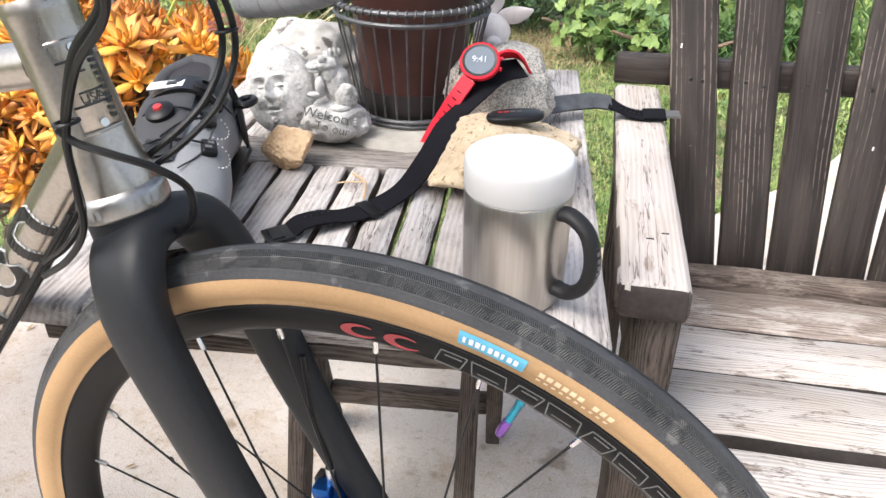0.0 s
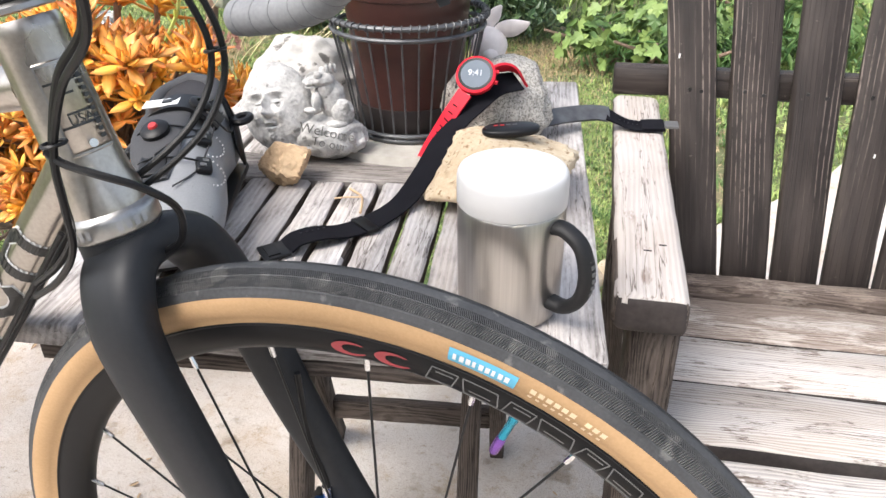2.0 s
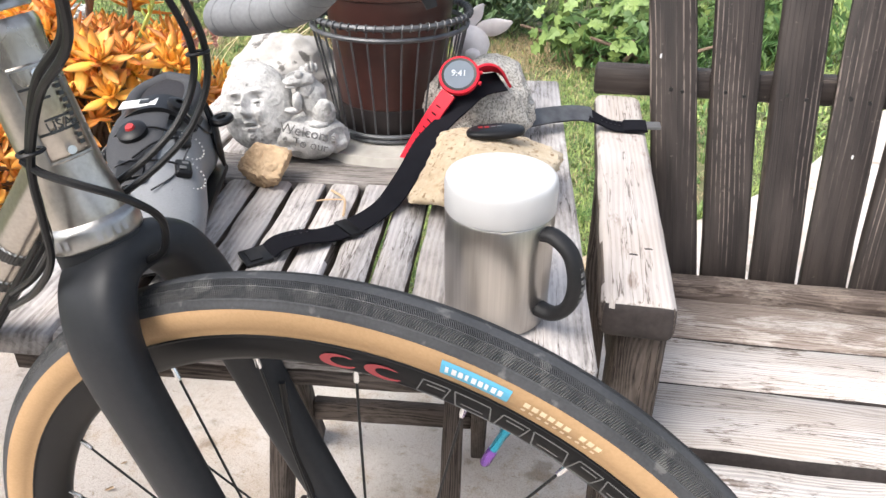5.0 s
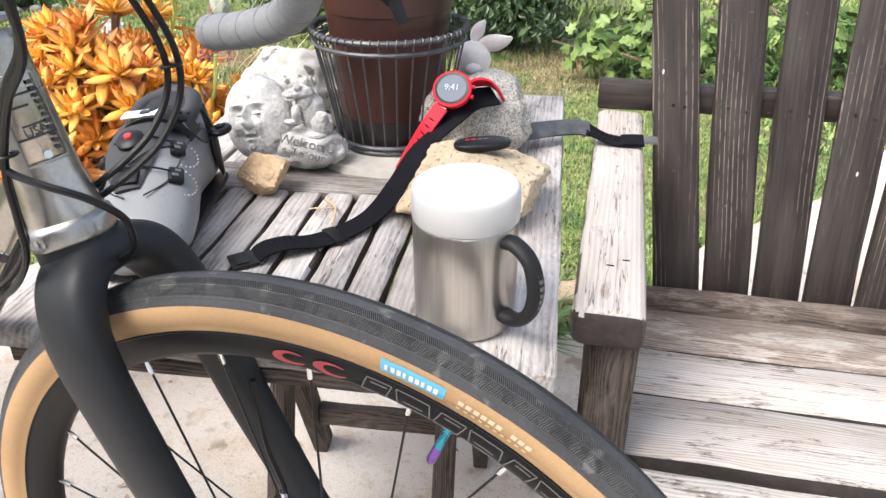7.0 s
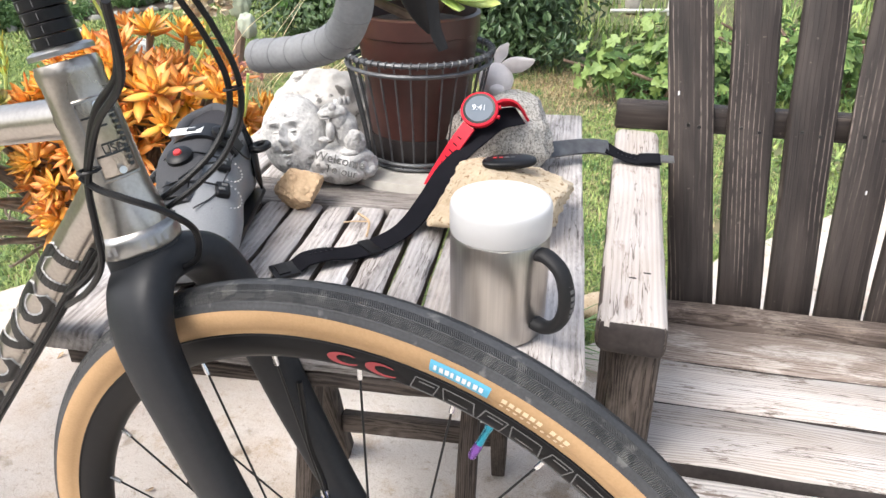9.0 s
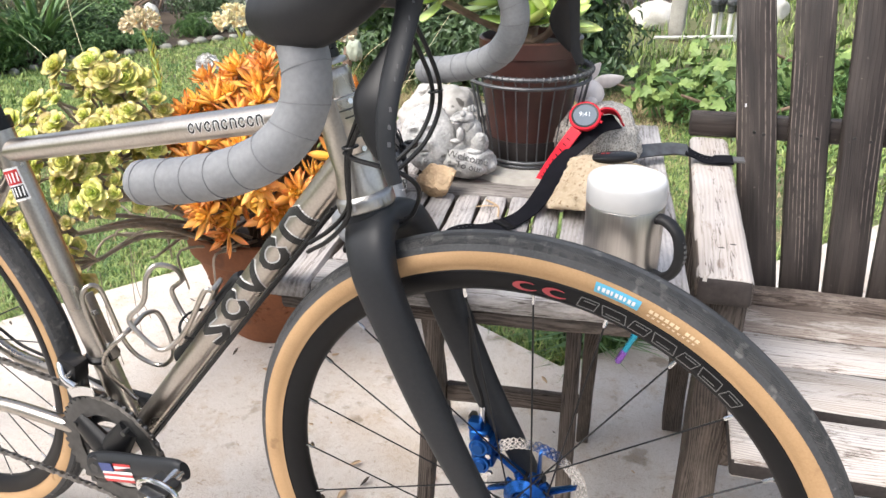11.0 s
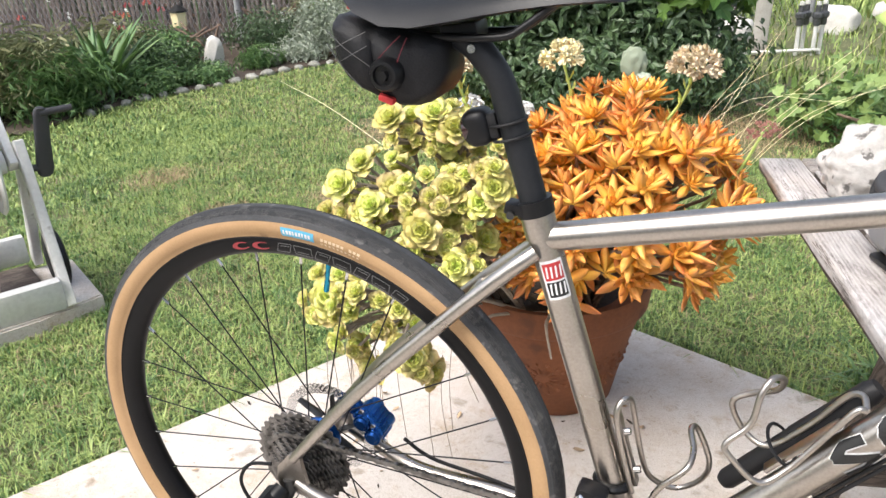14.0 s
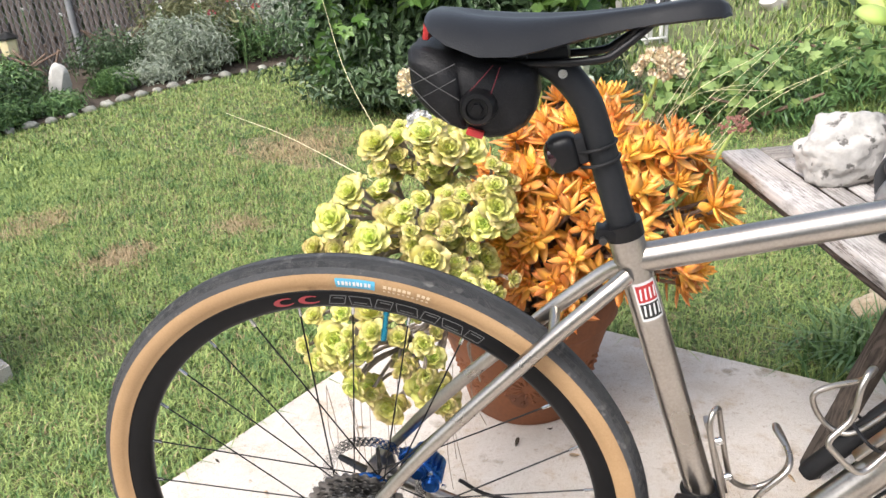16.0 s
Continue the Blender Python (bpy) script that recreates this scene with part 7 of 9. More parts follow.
def ribbon(pts, width, thick, across, bm=None, n=6):
    """A strap through pts; across: the direction of its width at each point."""
    bm = bm or bmesh.new()
    q = spline([(*p, *a) for p, a in zip(pts, across)], n)
    rings = []
    for i, s in enumerate(q):
        p, a = Vector(s[:3]), Vector(s[3:6])
        t = Vector(q[min(i + 1, len(q) - 1)][:3] - q[max(i - 1, 0)][:3]).normalized()
        a = (a - a.dot(t) * t).normalized()
        nn = t.cross(a)
        w, h = width / 2, thick / 2
        rings.append([bm.verts.new(p + a * x + nn * y) for x, y in ((-w, -h), (w, -h), (w, h), (-w, h))])
    for r0, r1 in zip(rings, rings[1:]):
        for k in range(4):
            bm.faces.new((r0[k], r0[(k + 1) % 4], r1[(k + 1) % 4], r1[k]))
    bm.faces.new(rings[0]), bm.faces.new(rings[-1])
    return bm


# chest strap: buckle on the slats, over the granite rock, onto the chair's arm
strap = thing("chest_strap", (0.85, 0.21, TOP), "black elastic chest strap across the table and rocks", "strap")
zt = TOP
part("band", ribbon([(0.846, 0.206, zt + 0.0045), (0.853, 0.216, zt + 0.010), (0.868, 0.232, zt + 0.011), (0.885, 0.252, zt + 0.006), (0.902, 0.282, zt + 0.005), (0.916, 0.330, zt + 0.008), (0.924, 0.375, zt + 0.026), (0.931, 0.420, zt + 0.050), (0.946, 0.462, zt + 0.068), (0.962, 0.500, zt + 0.088), (0.985, 0.528, zt + 0.090)],
                    0.030, 0.0018, [(0.75, -0.65, 0.0)] * 3 + [(0.8, -0.6, 0)] * 2 + [(0.95, -0.25, 0.1)] * 2 + [(0.97, -0.1, 0.2)] * 2 + [(0.9, -0.1, -0.4)] * 2), M["webbing"], strap)
part("buckle", box((0.026, 0.030, 0.0035), frame_m((0.838, 0.197, zt + 0.0030), (0.62, 0.70, 0.05)), 0.001), M["black"], strap, "flat black buckle hook")
part("buckle_loop", box((0.012, 0.022, 0.0018), frame_m((0.8365, 0.1955, zt + 0.0052), (0.62, 0.70, 0.05)), 0.0006), M["soft_black"], strap)
part("slider", box((0.014, 0.034, 0.004), frame_m((0.899, 0.272, zt + 0.006), (0.55, 0.83, -0.03)), 0.001), M["black"], strap, "black slider")
for k in range(5):
    part("punched_dot", lathe([(0.0, 0.0), (0.0012, 0.0)], 8, "z", (0.8535 + 0.0042 * k, 0.2235 + 0.004 * k, zt + 0.0128 + 0.0002 * k)), M["grey_line"], strap)
part("sensor_strip", ribbon([(1.000, 0.585, zt + 0.024), (1.025, 0.612, zt + 0.0235), (1.058, 0.640, zt + 0.022), (1.080, 0.650, zt + 0.0185)], 0.026, 0.003, [(-0.35, 0.8, 0.45)] * 4), M["wire"], strap, "smooth grey electrode strip")
part("band_end", ribbon([(1.077, 0.649, zt + 0.0190), (1.092, 0.652, zt + 0.0120), (1.108, 0.654, zt + 0.0062), (1.130, 0.657, zt + 0.0048), (1.152, 0.662, zt + 0.0065)], 0.026, 0.0022, [(-0.35, 0.85, 0.35)] + [(-0.2, 0.95, 0.15)] * 4), M["webbing"], strap)
part("band_fold", ribbon([(1.122, 0.656, zt + 0.0068), (1.136, 0.659, zt + 0.0080), (1.151, 0.662, zt + 0.0085)], 0.027, 0.0020, [(-0.2, 0.95, 0.15)] * 3), M["webbing"], strap)
part("end_hook", box((0.018, 0.022, 0.004), frame_m((1.160, 0.664, zt + 0.0085), (0.98, 0.18, 0.02)), 0.001), M["grey_line"], strap, "grey plastic end hook")
for k in range(5):
    for j in (0, 1):
        part("punched_dot", lathe([(0.0, 0.0), (0.0013, 0.0)], 8, "z", (1.094 + 0.0058 * k, 0.649 + 0.009 * j + 0.0012 * k, zt + (0.0135, 0.0113, 0.0094, 0.0082, 0.0076)[k] + 0.0014 * j)), M["grey_line"], strap)

# sensor pod on the flat rock
pc = Vector((1.012, 0.404, max((flat_rock.matrix_basis @ v.co).z for v in flat_rock.data.vertices if ((flat_rock.matrix_basis @ v.co) - Vector((1.012, 0.404, 0))).to_2d().length < 0.022) + 0.004))
pm = frame_m(pc, (0.93, 0.36, 0.06))
bm = bmesh.new()
bmesh.ops.create_icosphere(bm, subdivisions=4, radius=1.0)
for v in bm.verts:
    d = v.co
    v.co = Vector((0.031 * math.copysign(abs(d.x) ** 0.8, d.x), 0.016 * math.copysign(abs(d.y) ** 0.8, d.y), 0.0055 * math.copysign(abs(d.z) ** 0.6, d.z)))
pod = single("sensor_pod", bm, M["black"], "small black oval heart-rate sensor on the flat rock", "sensor", m=pm)
for k in range(4):
    part("mark_bar", box((0.0045, 0.0032, 0.0006), Matrix.Translation((-0.016 + 0.0068 * k, 0.0, 0.0058))), M["decal_red"] if k < 2 else M["grey_line"], pod, m=pm)
for s in (-1, 1):
    part("snap_ring", lathe([(0.0035, 0.0), (0.0050, 0.0006), (0.0050, 0.0)], 16, "z", (0.022 * s, 0, 0.0036), cap=False), M["grey_line"], pod, m=pm)

# watch leaning on the granite rock
wn = Vector((0.10, -0.72, 0.68)).normalized()
wm = aim((0.946, 0.484, TOP + 0.1055), wn)
wx, wy = (wm @ Vector((1, 0, 0)) - wm.translation), (wm @ Vector((0, 1, 0)) - wm.translation)
watch = thing("sports_watch", wm.translation, "red sports watch showing 9:41, strapped round the granite rock", "watch")
part("case", lathe([(0.0, -0.0110), (0.019, -0.0110), (0.0225, -0.0060), (0.0238, -0.0010), (0.0232, 0.0020), (0.0205, 0.0032), (0.0200, 0.0030), (0.0, 0.0028)], 48), M["red_rubber"], watch, "red case", m=wm)
part("bezel", lathe([(0.0172, 0.0031), (0.0203, 0.0034), (0.0207, 0.0030)], 48, cap=False), M["black"], watch, "thin black bezel", m=wm)
part("display", lathe([(0.0, 0.0030), (0.0173, 0.0032)], 48), M["lcd"], watch, "round grey display reading 9:41", m=wm)
_spin = Matrix.Rotation(math.atan2(-Vector((1, 0.2, 0)).dot(wy) * -1, Vector((1, 0.2, 0)).dot(wx)), 4, "Z")
writing("9:41", 0.0105, wm @ _spin @ Matrix.Translation((0, 0.001, 0.0036)), M["digit"], watch)
for s in (-1, 1):
    part("button", sweep([Vector((0.022, 0.006 * s, -0.003)), Vector((0.0258, 0.007 * s, -0.003))], 0.0024, 10), M["red_rubber"], watch, m=wm)
lo = [(0.938, 0.470, TOP + 0.088), (0.925, 0.458, TOP + 0.066), (0.910, 0.456, TOP + 0.040), (0.898, 0.453, TOP + 0.018), (0.892, 0.450, TOP + 0.005)]
part("strap_lower", ribbon(lo, 0.019, 0.003, [(0.85, -0.35, -0.35)] * 5), M["red_rubber"], watch, "perforated red silicone strap")
lq = spline(lo, 6)
for k in range(9):
    i_ = 4 + 2 * k
    t_ = Vector(lq[i_ + 1] - lq[i_ - 1]).normalized()
    a_ = Vector((0.85, -0.35, -0.35))
    a_ = (a_ - a_.dot(t_) * t_).normalized()
    n_ = t_.cross(a_)
    n_ = n_ if n_.y < 0 else -n_
    part("strap_hole", box((0.0070, 0.0016, 0.0006), frame_m(Vector(lq[i_]) + n_ * 0.0017, a_, ez=n_)), M["webbing"], watch)
part("strap_upper", ribbon([(0.956, 0.498, TOP + 0.107), (0.965, 0.509, TOP + 0.109), (0.975, 0.520, TOP + 0.106), (0.984, 0.530, TOP + 0.098), (0.990, 0.540, TOP + 0.086)], 0.021, 0.003, [(0.6, -0.5, 0.5), (0.5, -0.6, 0.6), (0.3, -0.75, 0.55), (0.2, -0.9, 0.3), (0.2, -0.95, 0.2)]), M["red_rubber"], watch)

# cycling shoe, toe towards the camera's side of the table
SH = frame_m((0.729, 0.232, TOP + 0.006), (0.40, -0.917, 0)) @ pose(0, 0, 0, 9, 0, 0)
shoe = thing("cycling_shoe", (0.729, 0.232, TOP), "grey cycling shoe with black dials and laces on the table", "shoe")


def shoe_mesh():
    bm = bmesh.new()
    rings = []
    st = [(-0.132, 0.014, 0.030, 0.050, 0.0), (-0.128, 0.030, 0.010, 0.080, 0.0), (-0.112, 0.036, 0.006, 0.096, 0.0), (-0.085, 0.037, 0.005, 0.098, 0.0), (-0.055, 0.039, 0.006, 0.101, -0.004), (-0.020, 0.042, 0.008, 0.100, -0.005),
          (0.015, 0.047, 0.008, 0.095, -0.003), (0.050, 0.051, 0.006, 0.079, -0.001), (0.085, 0.049, 0.006, 0.061, 0.003), (0.110, 0.041, 0.008, 0.047, 0.006), (0.127, 0.026, 0.012, 0.033, 0.008), (0.134, 0.012, 0.017, 0.026, 0.009)]
    for x, hw, z0, z1, dy in st:
        ring = []
        for k in range(24):
            a = 2 * math.pi * k / 24
            c, s = math.cos(a), math.sin(a)
            w = hw * (1.0 if s < 0 else (1 - 0.42 * s * s * min(1, (z1 - 0.02) / 0.08)))
            y = dy + w * math.copysign(abs(c) ** 0.75, c)
            z = (z0 + z1) / 2 + (z1 - z0) / 2 * math.copysign(abs(s) ** 0.8, s)
            ring.append(bm.verts.new((x, y, z)))
        rings.append(ring)
    for a, b in zip(rings, rings[1:]):
        for k in range(24):
            bm.faces.new((a[k], a[(k + 1) % 24], b[(k + 1) % 24], b[k]))
    bm.faces.new(rings[0]), bm.faces.new(rings[-1])
    return mesh_of(bm, True, 70)


part("upper", shoe_mesh(), M["shoe"], shoe, "grey perforated upper", m=SH)
part("sole", box((0.225, 0.070, 0.008), Matrix.Translation((0.0, 0, 0.0048)), 0.003), M["black"], shoe, m=SH)
part("collar", tube([Vector((-0.120, 0, 0.110)), Vector((-0.098, 0.027, 0.105)), Vector((-0.055, 0.028, 0.096)), Vector((-0.038, 0.0, 0.094)), Vector((-0.055, -0.029, 0.096)), Vector((-0.098, -0.028, 0.105)), Vector((-0.120, 0, 0.110))], 0.0090, 12), M["shoe_dark"], shoe, "padded black collar", m=SH)
part("heel_shell", tube([(-0.128, 0.0, 0.060), (-0.131, 0.0, 0.085), (-0.125, 0.0, 0.108)], [0.028, 0.026, 0.018], 16, side=(0, 1, 0), flat=0.34), M["shoe_dark"], shoe, "black heel shell", m=SH)
part("opening", lathe([(0.0, 0.0), (0.7, 0.002), (1.0, 0.0)], 24, "z", (0, 0, 0)), M["pot_black"], shoe, m=SH @ pose(-0.082, 0, 0.1050, 0, 14, 0) @ Matrix.Diagonal((0.036, 0.026, 1, 1)))


def on_shoe(x, y, lift=0.0):
    """The height of the upper's top at a place along and across the shoe."""
    zs = [v.co.z for v in UP.data.vertices if abs(v.co.x - x) < 0.020 and abs(v.co.y - y) < 0.012]
    return Vector((x, y, (max(zs) if zs else 0.06) + lift))


UP = [o for o in shoe.children if o.name.startswith("upper")][0]
# dark throat under the laces, with a raised strap across the instep
part("tongue", tube([(-0.046, -0.006, 0.105), (-0.020, -0.007, 0.1025), (0.010, -0.008, 0.0955), (0.040, -0.007, 0.0845), (0.068, -0.004, 0.0715)], [0.023, 0.027, 0.027, 0.023, 0.012], 16, side=(0, 1, 0), flat=0.20), M["shoe_dark"], shoe, "dark mesh tongue", m=SH)
part("instep_strap", ribbon([(-0.030, -0.043, 0.070), (-0.034, -0.034, 0.098), (-0.036, -0.010, 0.111), (-0.036, 0.014, 0.110), (-0.034, 0.032, 0.098), (-0.034, 0.040, 0.082)], 0.032, 0.004, [(1, 0, -0.1)] * 6), M["black"], shoe, "black padded instep strap", m=SH)
part("tongue_tag", box((0.018, 0.036, 0.0016), pose(-0.035, -0.010, 0.1138, -3, 4, 0), 0.0006), M["decal_white"], shoe, "pale strap tag", m=SH)
part("tag_bar", box((0.008, 0.010, 0.0008), pose(-0.035, -0.004, 0.1150, -3, 4, 0)), M["decal_black"], shoe, m=SH)
part("strap_buckle", lathe([(0.011, 0.0), (0.011, 0.004), (0.008, 0.006), (0.0045, 0.006), (0.0045, 0.003), (0.0, 0.003)], 20, "z"), M["black"], shoe, "black ratchet buckle", m=SH @ pose(-0.034, 0.026, 0.1045, -38, 4, 0))
part("dial", lathe([(0.014, 0.0), (0.014, 0.006), (0.011, 0.0085), (0.0, 0.009)], 24, "z"), M["black"], shoe, "black closure dial with red centre", m=SH @ pose(0.012, -0.008, 0.0985, 0, 20, 0))
part("dial_centre", lathe([(0.0048, 0.0088), (0.004, 0.0112), (0.0, 0.0115)], 12, "z"), M["decal_red"], shoe, m=SH @ pose(0.012, -0.008, 0.0985, 0, 20, 0))
part("dial_plate", box((0.034, 0.026, 0.004), pose(0.050, -0.006, 0.0830, 0, 20, 0), 0.0018), M["black"], shoe, m=SH)
GD = ((0.008, 0.033, -46), (0.046, 0.037, -44), (0.008, -0.040, 50), (0.046, -0.040, 48))
for x, y, rx in GD:
    c = on_shoe(x, y, 0.000)
    sgn = 1 if y > 0 else -1
    g = part("lace_guide", box((0.022, 0.015, 0.008), pose(c.x, c.y, c.z, rx * 0.6, 14, 12 * sgn), 0.0036, 3), M["black"], shoe, m=SH)
    for d in (-0.005, 0.005):
        part("guide_slot", box((0.0045, 0.006, 0.0012), pose(c.x + d, c.y, c.z, rx * 0.6, 14, 12 * sgn) @ Matrix.Translation((0, 0, 0.0041)), 0.0004), M["grey_line"], g, m=SH)
    for k in range(11):
        a = radians(-80 + 16 * k)
        q = on_shoe(c.x + 0.017 * math.sin(a), c.y + sgn * 0.013 * math.cos(a) + 0.002 * sgn, 0.0)
        q.z = c.z - 0.004 - 0.9 * abs(q.y - c.y) - 0.25 * (q.x - c.x)
        part("stitch", box((0.0012, 0.0012, 0.0010), Matrix.Translation(q)), M["decal_white"], shoe, m=SH)
LC = [[(0.012, -0.008, 0.105), (0.010, 0.012, 0.102), (0.008, 0.030, 0.092)], [(0.012, -0.008, 0.105), (0.010, -0.024, 0.101), (0.008, -0.038, 0.088)], [(0.050, -0.006, 0.088), (0.048, 0.016, 0.084), (0.046, 0.034, 0.076)], [(0.050, -0.006, 0.088), (0.048, -0.022, 0.083), (0.046, -0.038, 0.072)],
      [(0.014, 0.032, 0.090), (0.030, 0.014, 0.094), (0.046, -0.004, 0.089)], [(-0.034, 0.026, 0.108), (-0.022, 0.042, 0.088), (-0.040, 0.046, 0.070), (-0.070, 0.043, 0.068)], [(-0.040, 0.030, 0.104), (-0.075, 0.040, 0.096), (-0.082, 0.043, 0.072)]]
for c in LC:
    part("lace", tube(c, 0.0011, 6, 6), M["black"], shoe, m=SH)
part("heel_cup", tube([(-0.095, 0.034, 0.088), (-0.088, 0.0395, 0.066), (-0.080, 0.0400, 0.040), (-0.084, 0.039, 0.018)], [0.006, 0.010, 0.010, 0.005], 10, side=(1, 0, 0), flat=0.35), M["black"], shoe, "black heel brace", m=SH)
part("heel_loop", sweep([Vector((-0.078 + 0.011 * math.cos(a), 0.052 + 0.009 * math.sin(a), 0.070)) for a in np.linspace(0, 2 * math.pi, 20, endpoint=False)], 0.0042, 8, closed=True), M["black"], shoe, "black plastic heel buckle", m=SH)
PM = pose(0.075, 0.0300, 0.0485, -42, 14, 10)
part("side_patch", box((0.040, 0.016, 0.0020), PM, 0.0006), M["decal_black"], shoe, m=SH)
for k in range(3):
    part("patch_bar", box((0.008, 0.0095, 0.0010), PM @ Matrix.Translation((-0.012 + 0.012 * k, 0, 0.0012)), 0.0003), M["shoe"], shoe, m=SH)
for y_ in (-0.030, 0.033):
    part("seam", tube([(-0.060, y_ * 1.18, 0.086), (-0.020, y_ * 1.16, 0.085), (0.020, y_ * 1.15, 0.078), (0.055, y_ * 0.95, 0.070), (0.078, 0.004 + y_ * 0.3, 0.068)], 0.0009, 5, 6), M["shoe_dark"], shoe, m=SH)

# fallen twig and dry bits on the boards
tw = single("dry_twig", tube([(0.842, 0.352, TOP + 0.003), (0.862, 0.338, TOP + 0.004), (0.872, 0.322, TOP + 0.006), (0.880, 0.300, TOP + 0.003)], 0.0014, 6, 4), M["tan_rock"], "small dry twig on the table boards", "twig")
single("dry_twig", tube([(0.866, 0.334, TOP + 0.004), (0.850, 0.326, TOP + 0.005), (0.838, 0.323, TOP + 0.003)], 0.0010, 6, 4), M["tan_rock"], "small dry twig on the table boards", "twig")

# ---- terracotta pot with succulents ----
PC = Vector((0.130, 0.755, 0.0))
tpot = thing("terracotta_pot", PC, "large terracotta pot with sunburst relief on the patio", "plant pot")
part("body", lathe([(0.0, 0.001), (0.126, 0.001), (0.131, 0.006), (0.160, 0.130), (0.188, 0.222), (0.196, 0.226), (0.200, 0.232), (0.206, 0.280), (0.204, 0.287), (0.192, 0.287), (0.186, 0.262), (0.0, 0.258)], 72, "z", PC), M["terracotta"], tpot)
part("soil", lathe([(0.0, 0.266), (0.10, 0.264), (0.188, 0.259)], 32, "z", PC, wobble=lambda a, h: 0.008 * math.sin(9 * a)), M["soil"], tpot)
# raised sunburst rays round two bands of the wall
rel = bmesh.new()
for k in range(7):
    ca = 2 * math.pi * k / 7 + 0.35
    for j in range(14):
        b = 2 * math.pi * j / 14
        for r0, r1 in ((0.012, 0.030), (0.034, 0.046)):
            pts = []
            for rr_ in (r0, (r0 + r1) / 2, r1):
                z = 0.112 + rr_ * math.sin(b)
                rad = 0.131 + (z - 0.006) * 0.236
                ang = ca + rr_ * math.cos(b) * 1.25 / rad
                pts.append(PC + Vector((rad * math.cos(ang), rad * math.sin(ang), z)))
            sweep(pts, [0.0016, 0.0052, 0.0010], 6, bm=rel)
tagged(part("relief", rel, M["terracotta"], tpot, "raised sunburst rays"), kind="stuff")

sedum = thing("orange_sedum", PC + Vector((0.05, -0.02, 0.264)), "orange succulent with pointed rosettes in the terracotta pot", "succulent")
rng = random.Random(11)
OR = [rosette_mesh(15 + 2 * (s % 3), 0.056, 0.0190, 0.0085, M["orange_leaf"], 40 + s, open_=98, closed_=22, belly=0.46, bend=0.28, jitter=0.16, cup=0.28) for s in range(6)]
root = PC + Vector((0.04, -0.03, 0.262))
ORB = rosette_mesh(16, 0.056, 0.0190, 0.0085, M["orange_leaf"], 47, open_=98, closed_=22, belly=0.46, bend=0.28, jitter=0.16, cup=0.28, first=12)
ORL = raw_mesh(*leaf_geo(0.056, 0.0190, 0.0085, 5, 0.28, belly=0.46, cup=0.28), M["orange_leaf"])
count = split = 0
for k in range(1100):
    if count >= 190:
        break
    u, v = rng.uniform(0, 2 * math.pi), rng.uniform(-0.62, 1.0)
    rr_ = math.sqrt(max(0, 1 - v * v))
    d = Vector((rr_ * math.cos(u), rr_ * math.sin(u), v))
    c = Vector((0.275, 0.635, 0.485))
    size = Vector((0.225, 0.205, 0.215))
    f = rng.uniform(0.62, 1.0) if count > 40 else rng.uniform(0.88, 1.04)
    at = c + Vector((d.x * size.x, d.y * size.y, d.z * size.z)) * f
    if at.z < 0.30 and (at - PC).to_2d().length < 0.20:
        continue
    if at.x < 0.02 or (at.x < 0.12 and at.z > 0.62):
        continue
    if at.z < 0.36 and at.y > 0.70:
        continue
    if at.y > 0.74 and count % 3:
        at.y = 1.27 - at.y * 1.0
    count += 1
    nrm = (d + Vector((0, -0.10, 0.55))).normalized()
    mid = root.lerp(at, 0.55) + Vector((rng.uniform(-0.02, 0.02), rng.uniform(-0.02, 0.02), 0.03))
    part("stem", tube([root + Vector((rng.uniform(-0.05, 0.07), rng.uniform(-0.06, 0.05), 0)), mid, at], [0.0042, 0.0036, 0.0036], 6, 4), M["bark"], sedum)
    place = aim(at, nrm, rng.uniform(0, 6.28), rng.uniform(0.72, 1.12))
    if at.y < 0.56 and at.z > 0.42 and split < 24:
        split += 1
        rosette_parts(sedum, place, 12, ORB, ORL, M["orange_leaf"], k, 98, 30)
    else:
        tagged(part("rosette", OR[rng.randrange(6)], M["orange_leaf"], sedum, m=place), kind="stuff")

aeon = thing("green_aeonium", PC + Vector((-0.08, -0.06, 0.264)), "yellow-green aeonium rosettes spilling over the terracotta pot", "succulent")
AE = [rosette_mesh(28, 0.034, 0.0270, 0.0030, M["aeonium"], 70 + s, open_=84, closed_=10, belly=0.70, bend=0.10, jitter=0.06, cup=0.22, n=6, shrink=0.80) for s in range(5)]
root = PC + Vector((-0.07, -0.10, 0.262))
ZONES = [((-0.030, 0.420, 0.550), (0.140, 0.125, 0.082), 74, 0.55, 0.0), ((0.005, 0.455, 0.668), (0.085, 0.065, 0.040), 26, 0.8, 0.25), ((0.095, 0.430, 0.590), (0.060, 0.060, 0.060), 22, 0.6, 0.0), ((0.055, 0.370, 0.475), (0.085, 0.085, 0.060), 26, 0.3, 0.0), ((-0.020, 0.240, 0.420), (0.080, 0.060, 0.072), 20, 0.15, 0.0), ((-0.115, 0.270, 0.425), (0.045, 0.040, 0.040), 8, 0.2, 0.2), ((0.015, 0.250, 0.350), (0.060, 0.030, 0.045), 9, 0.15, 0.1)]
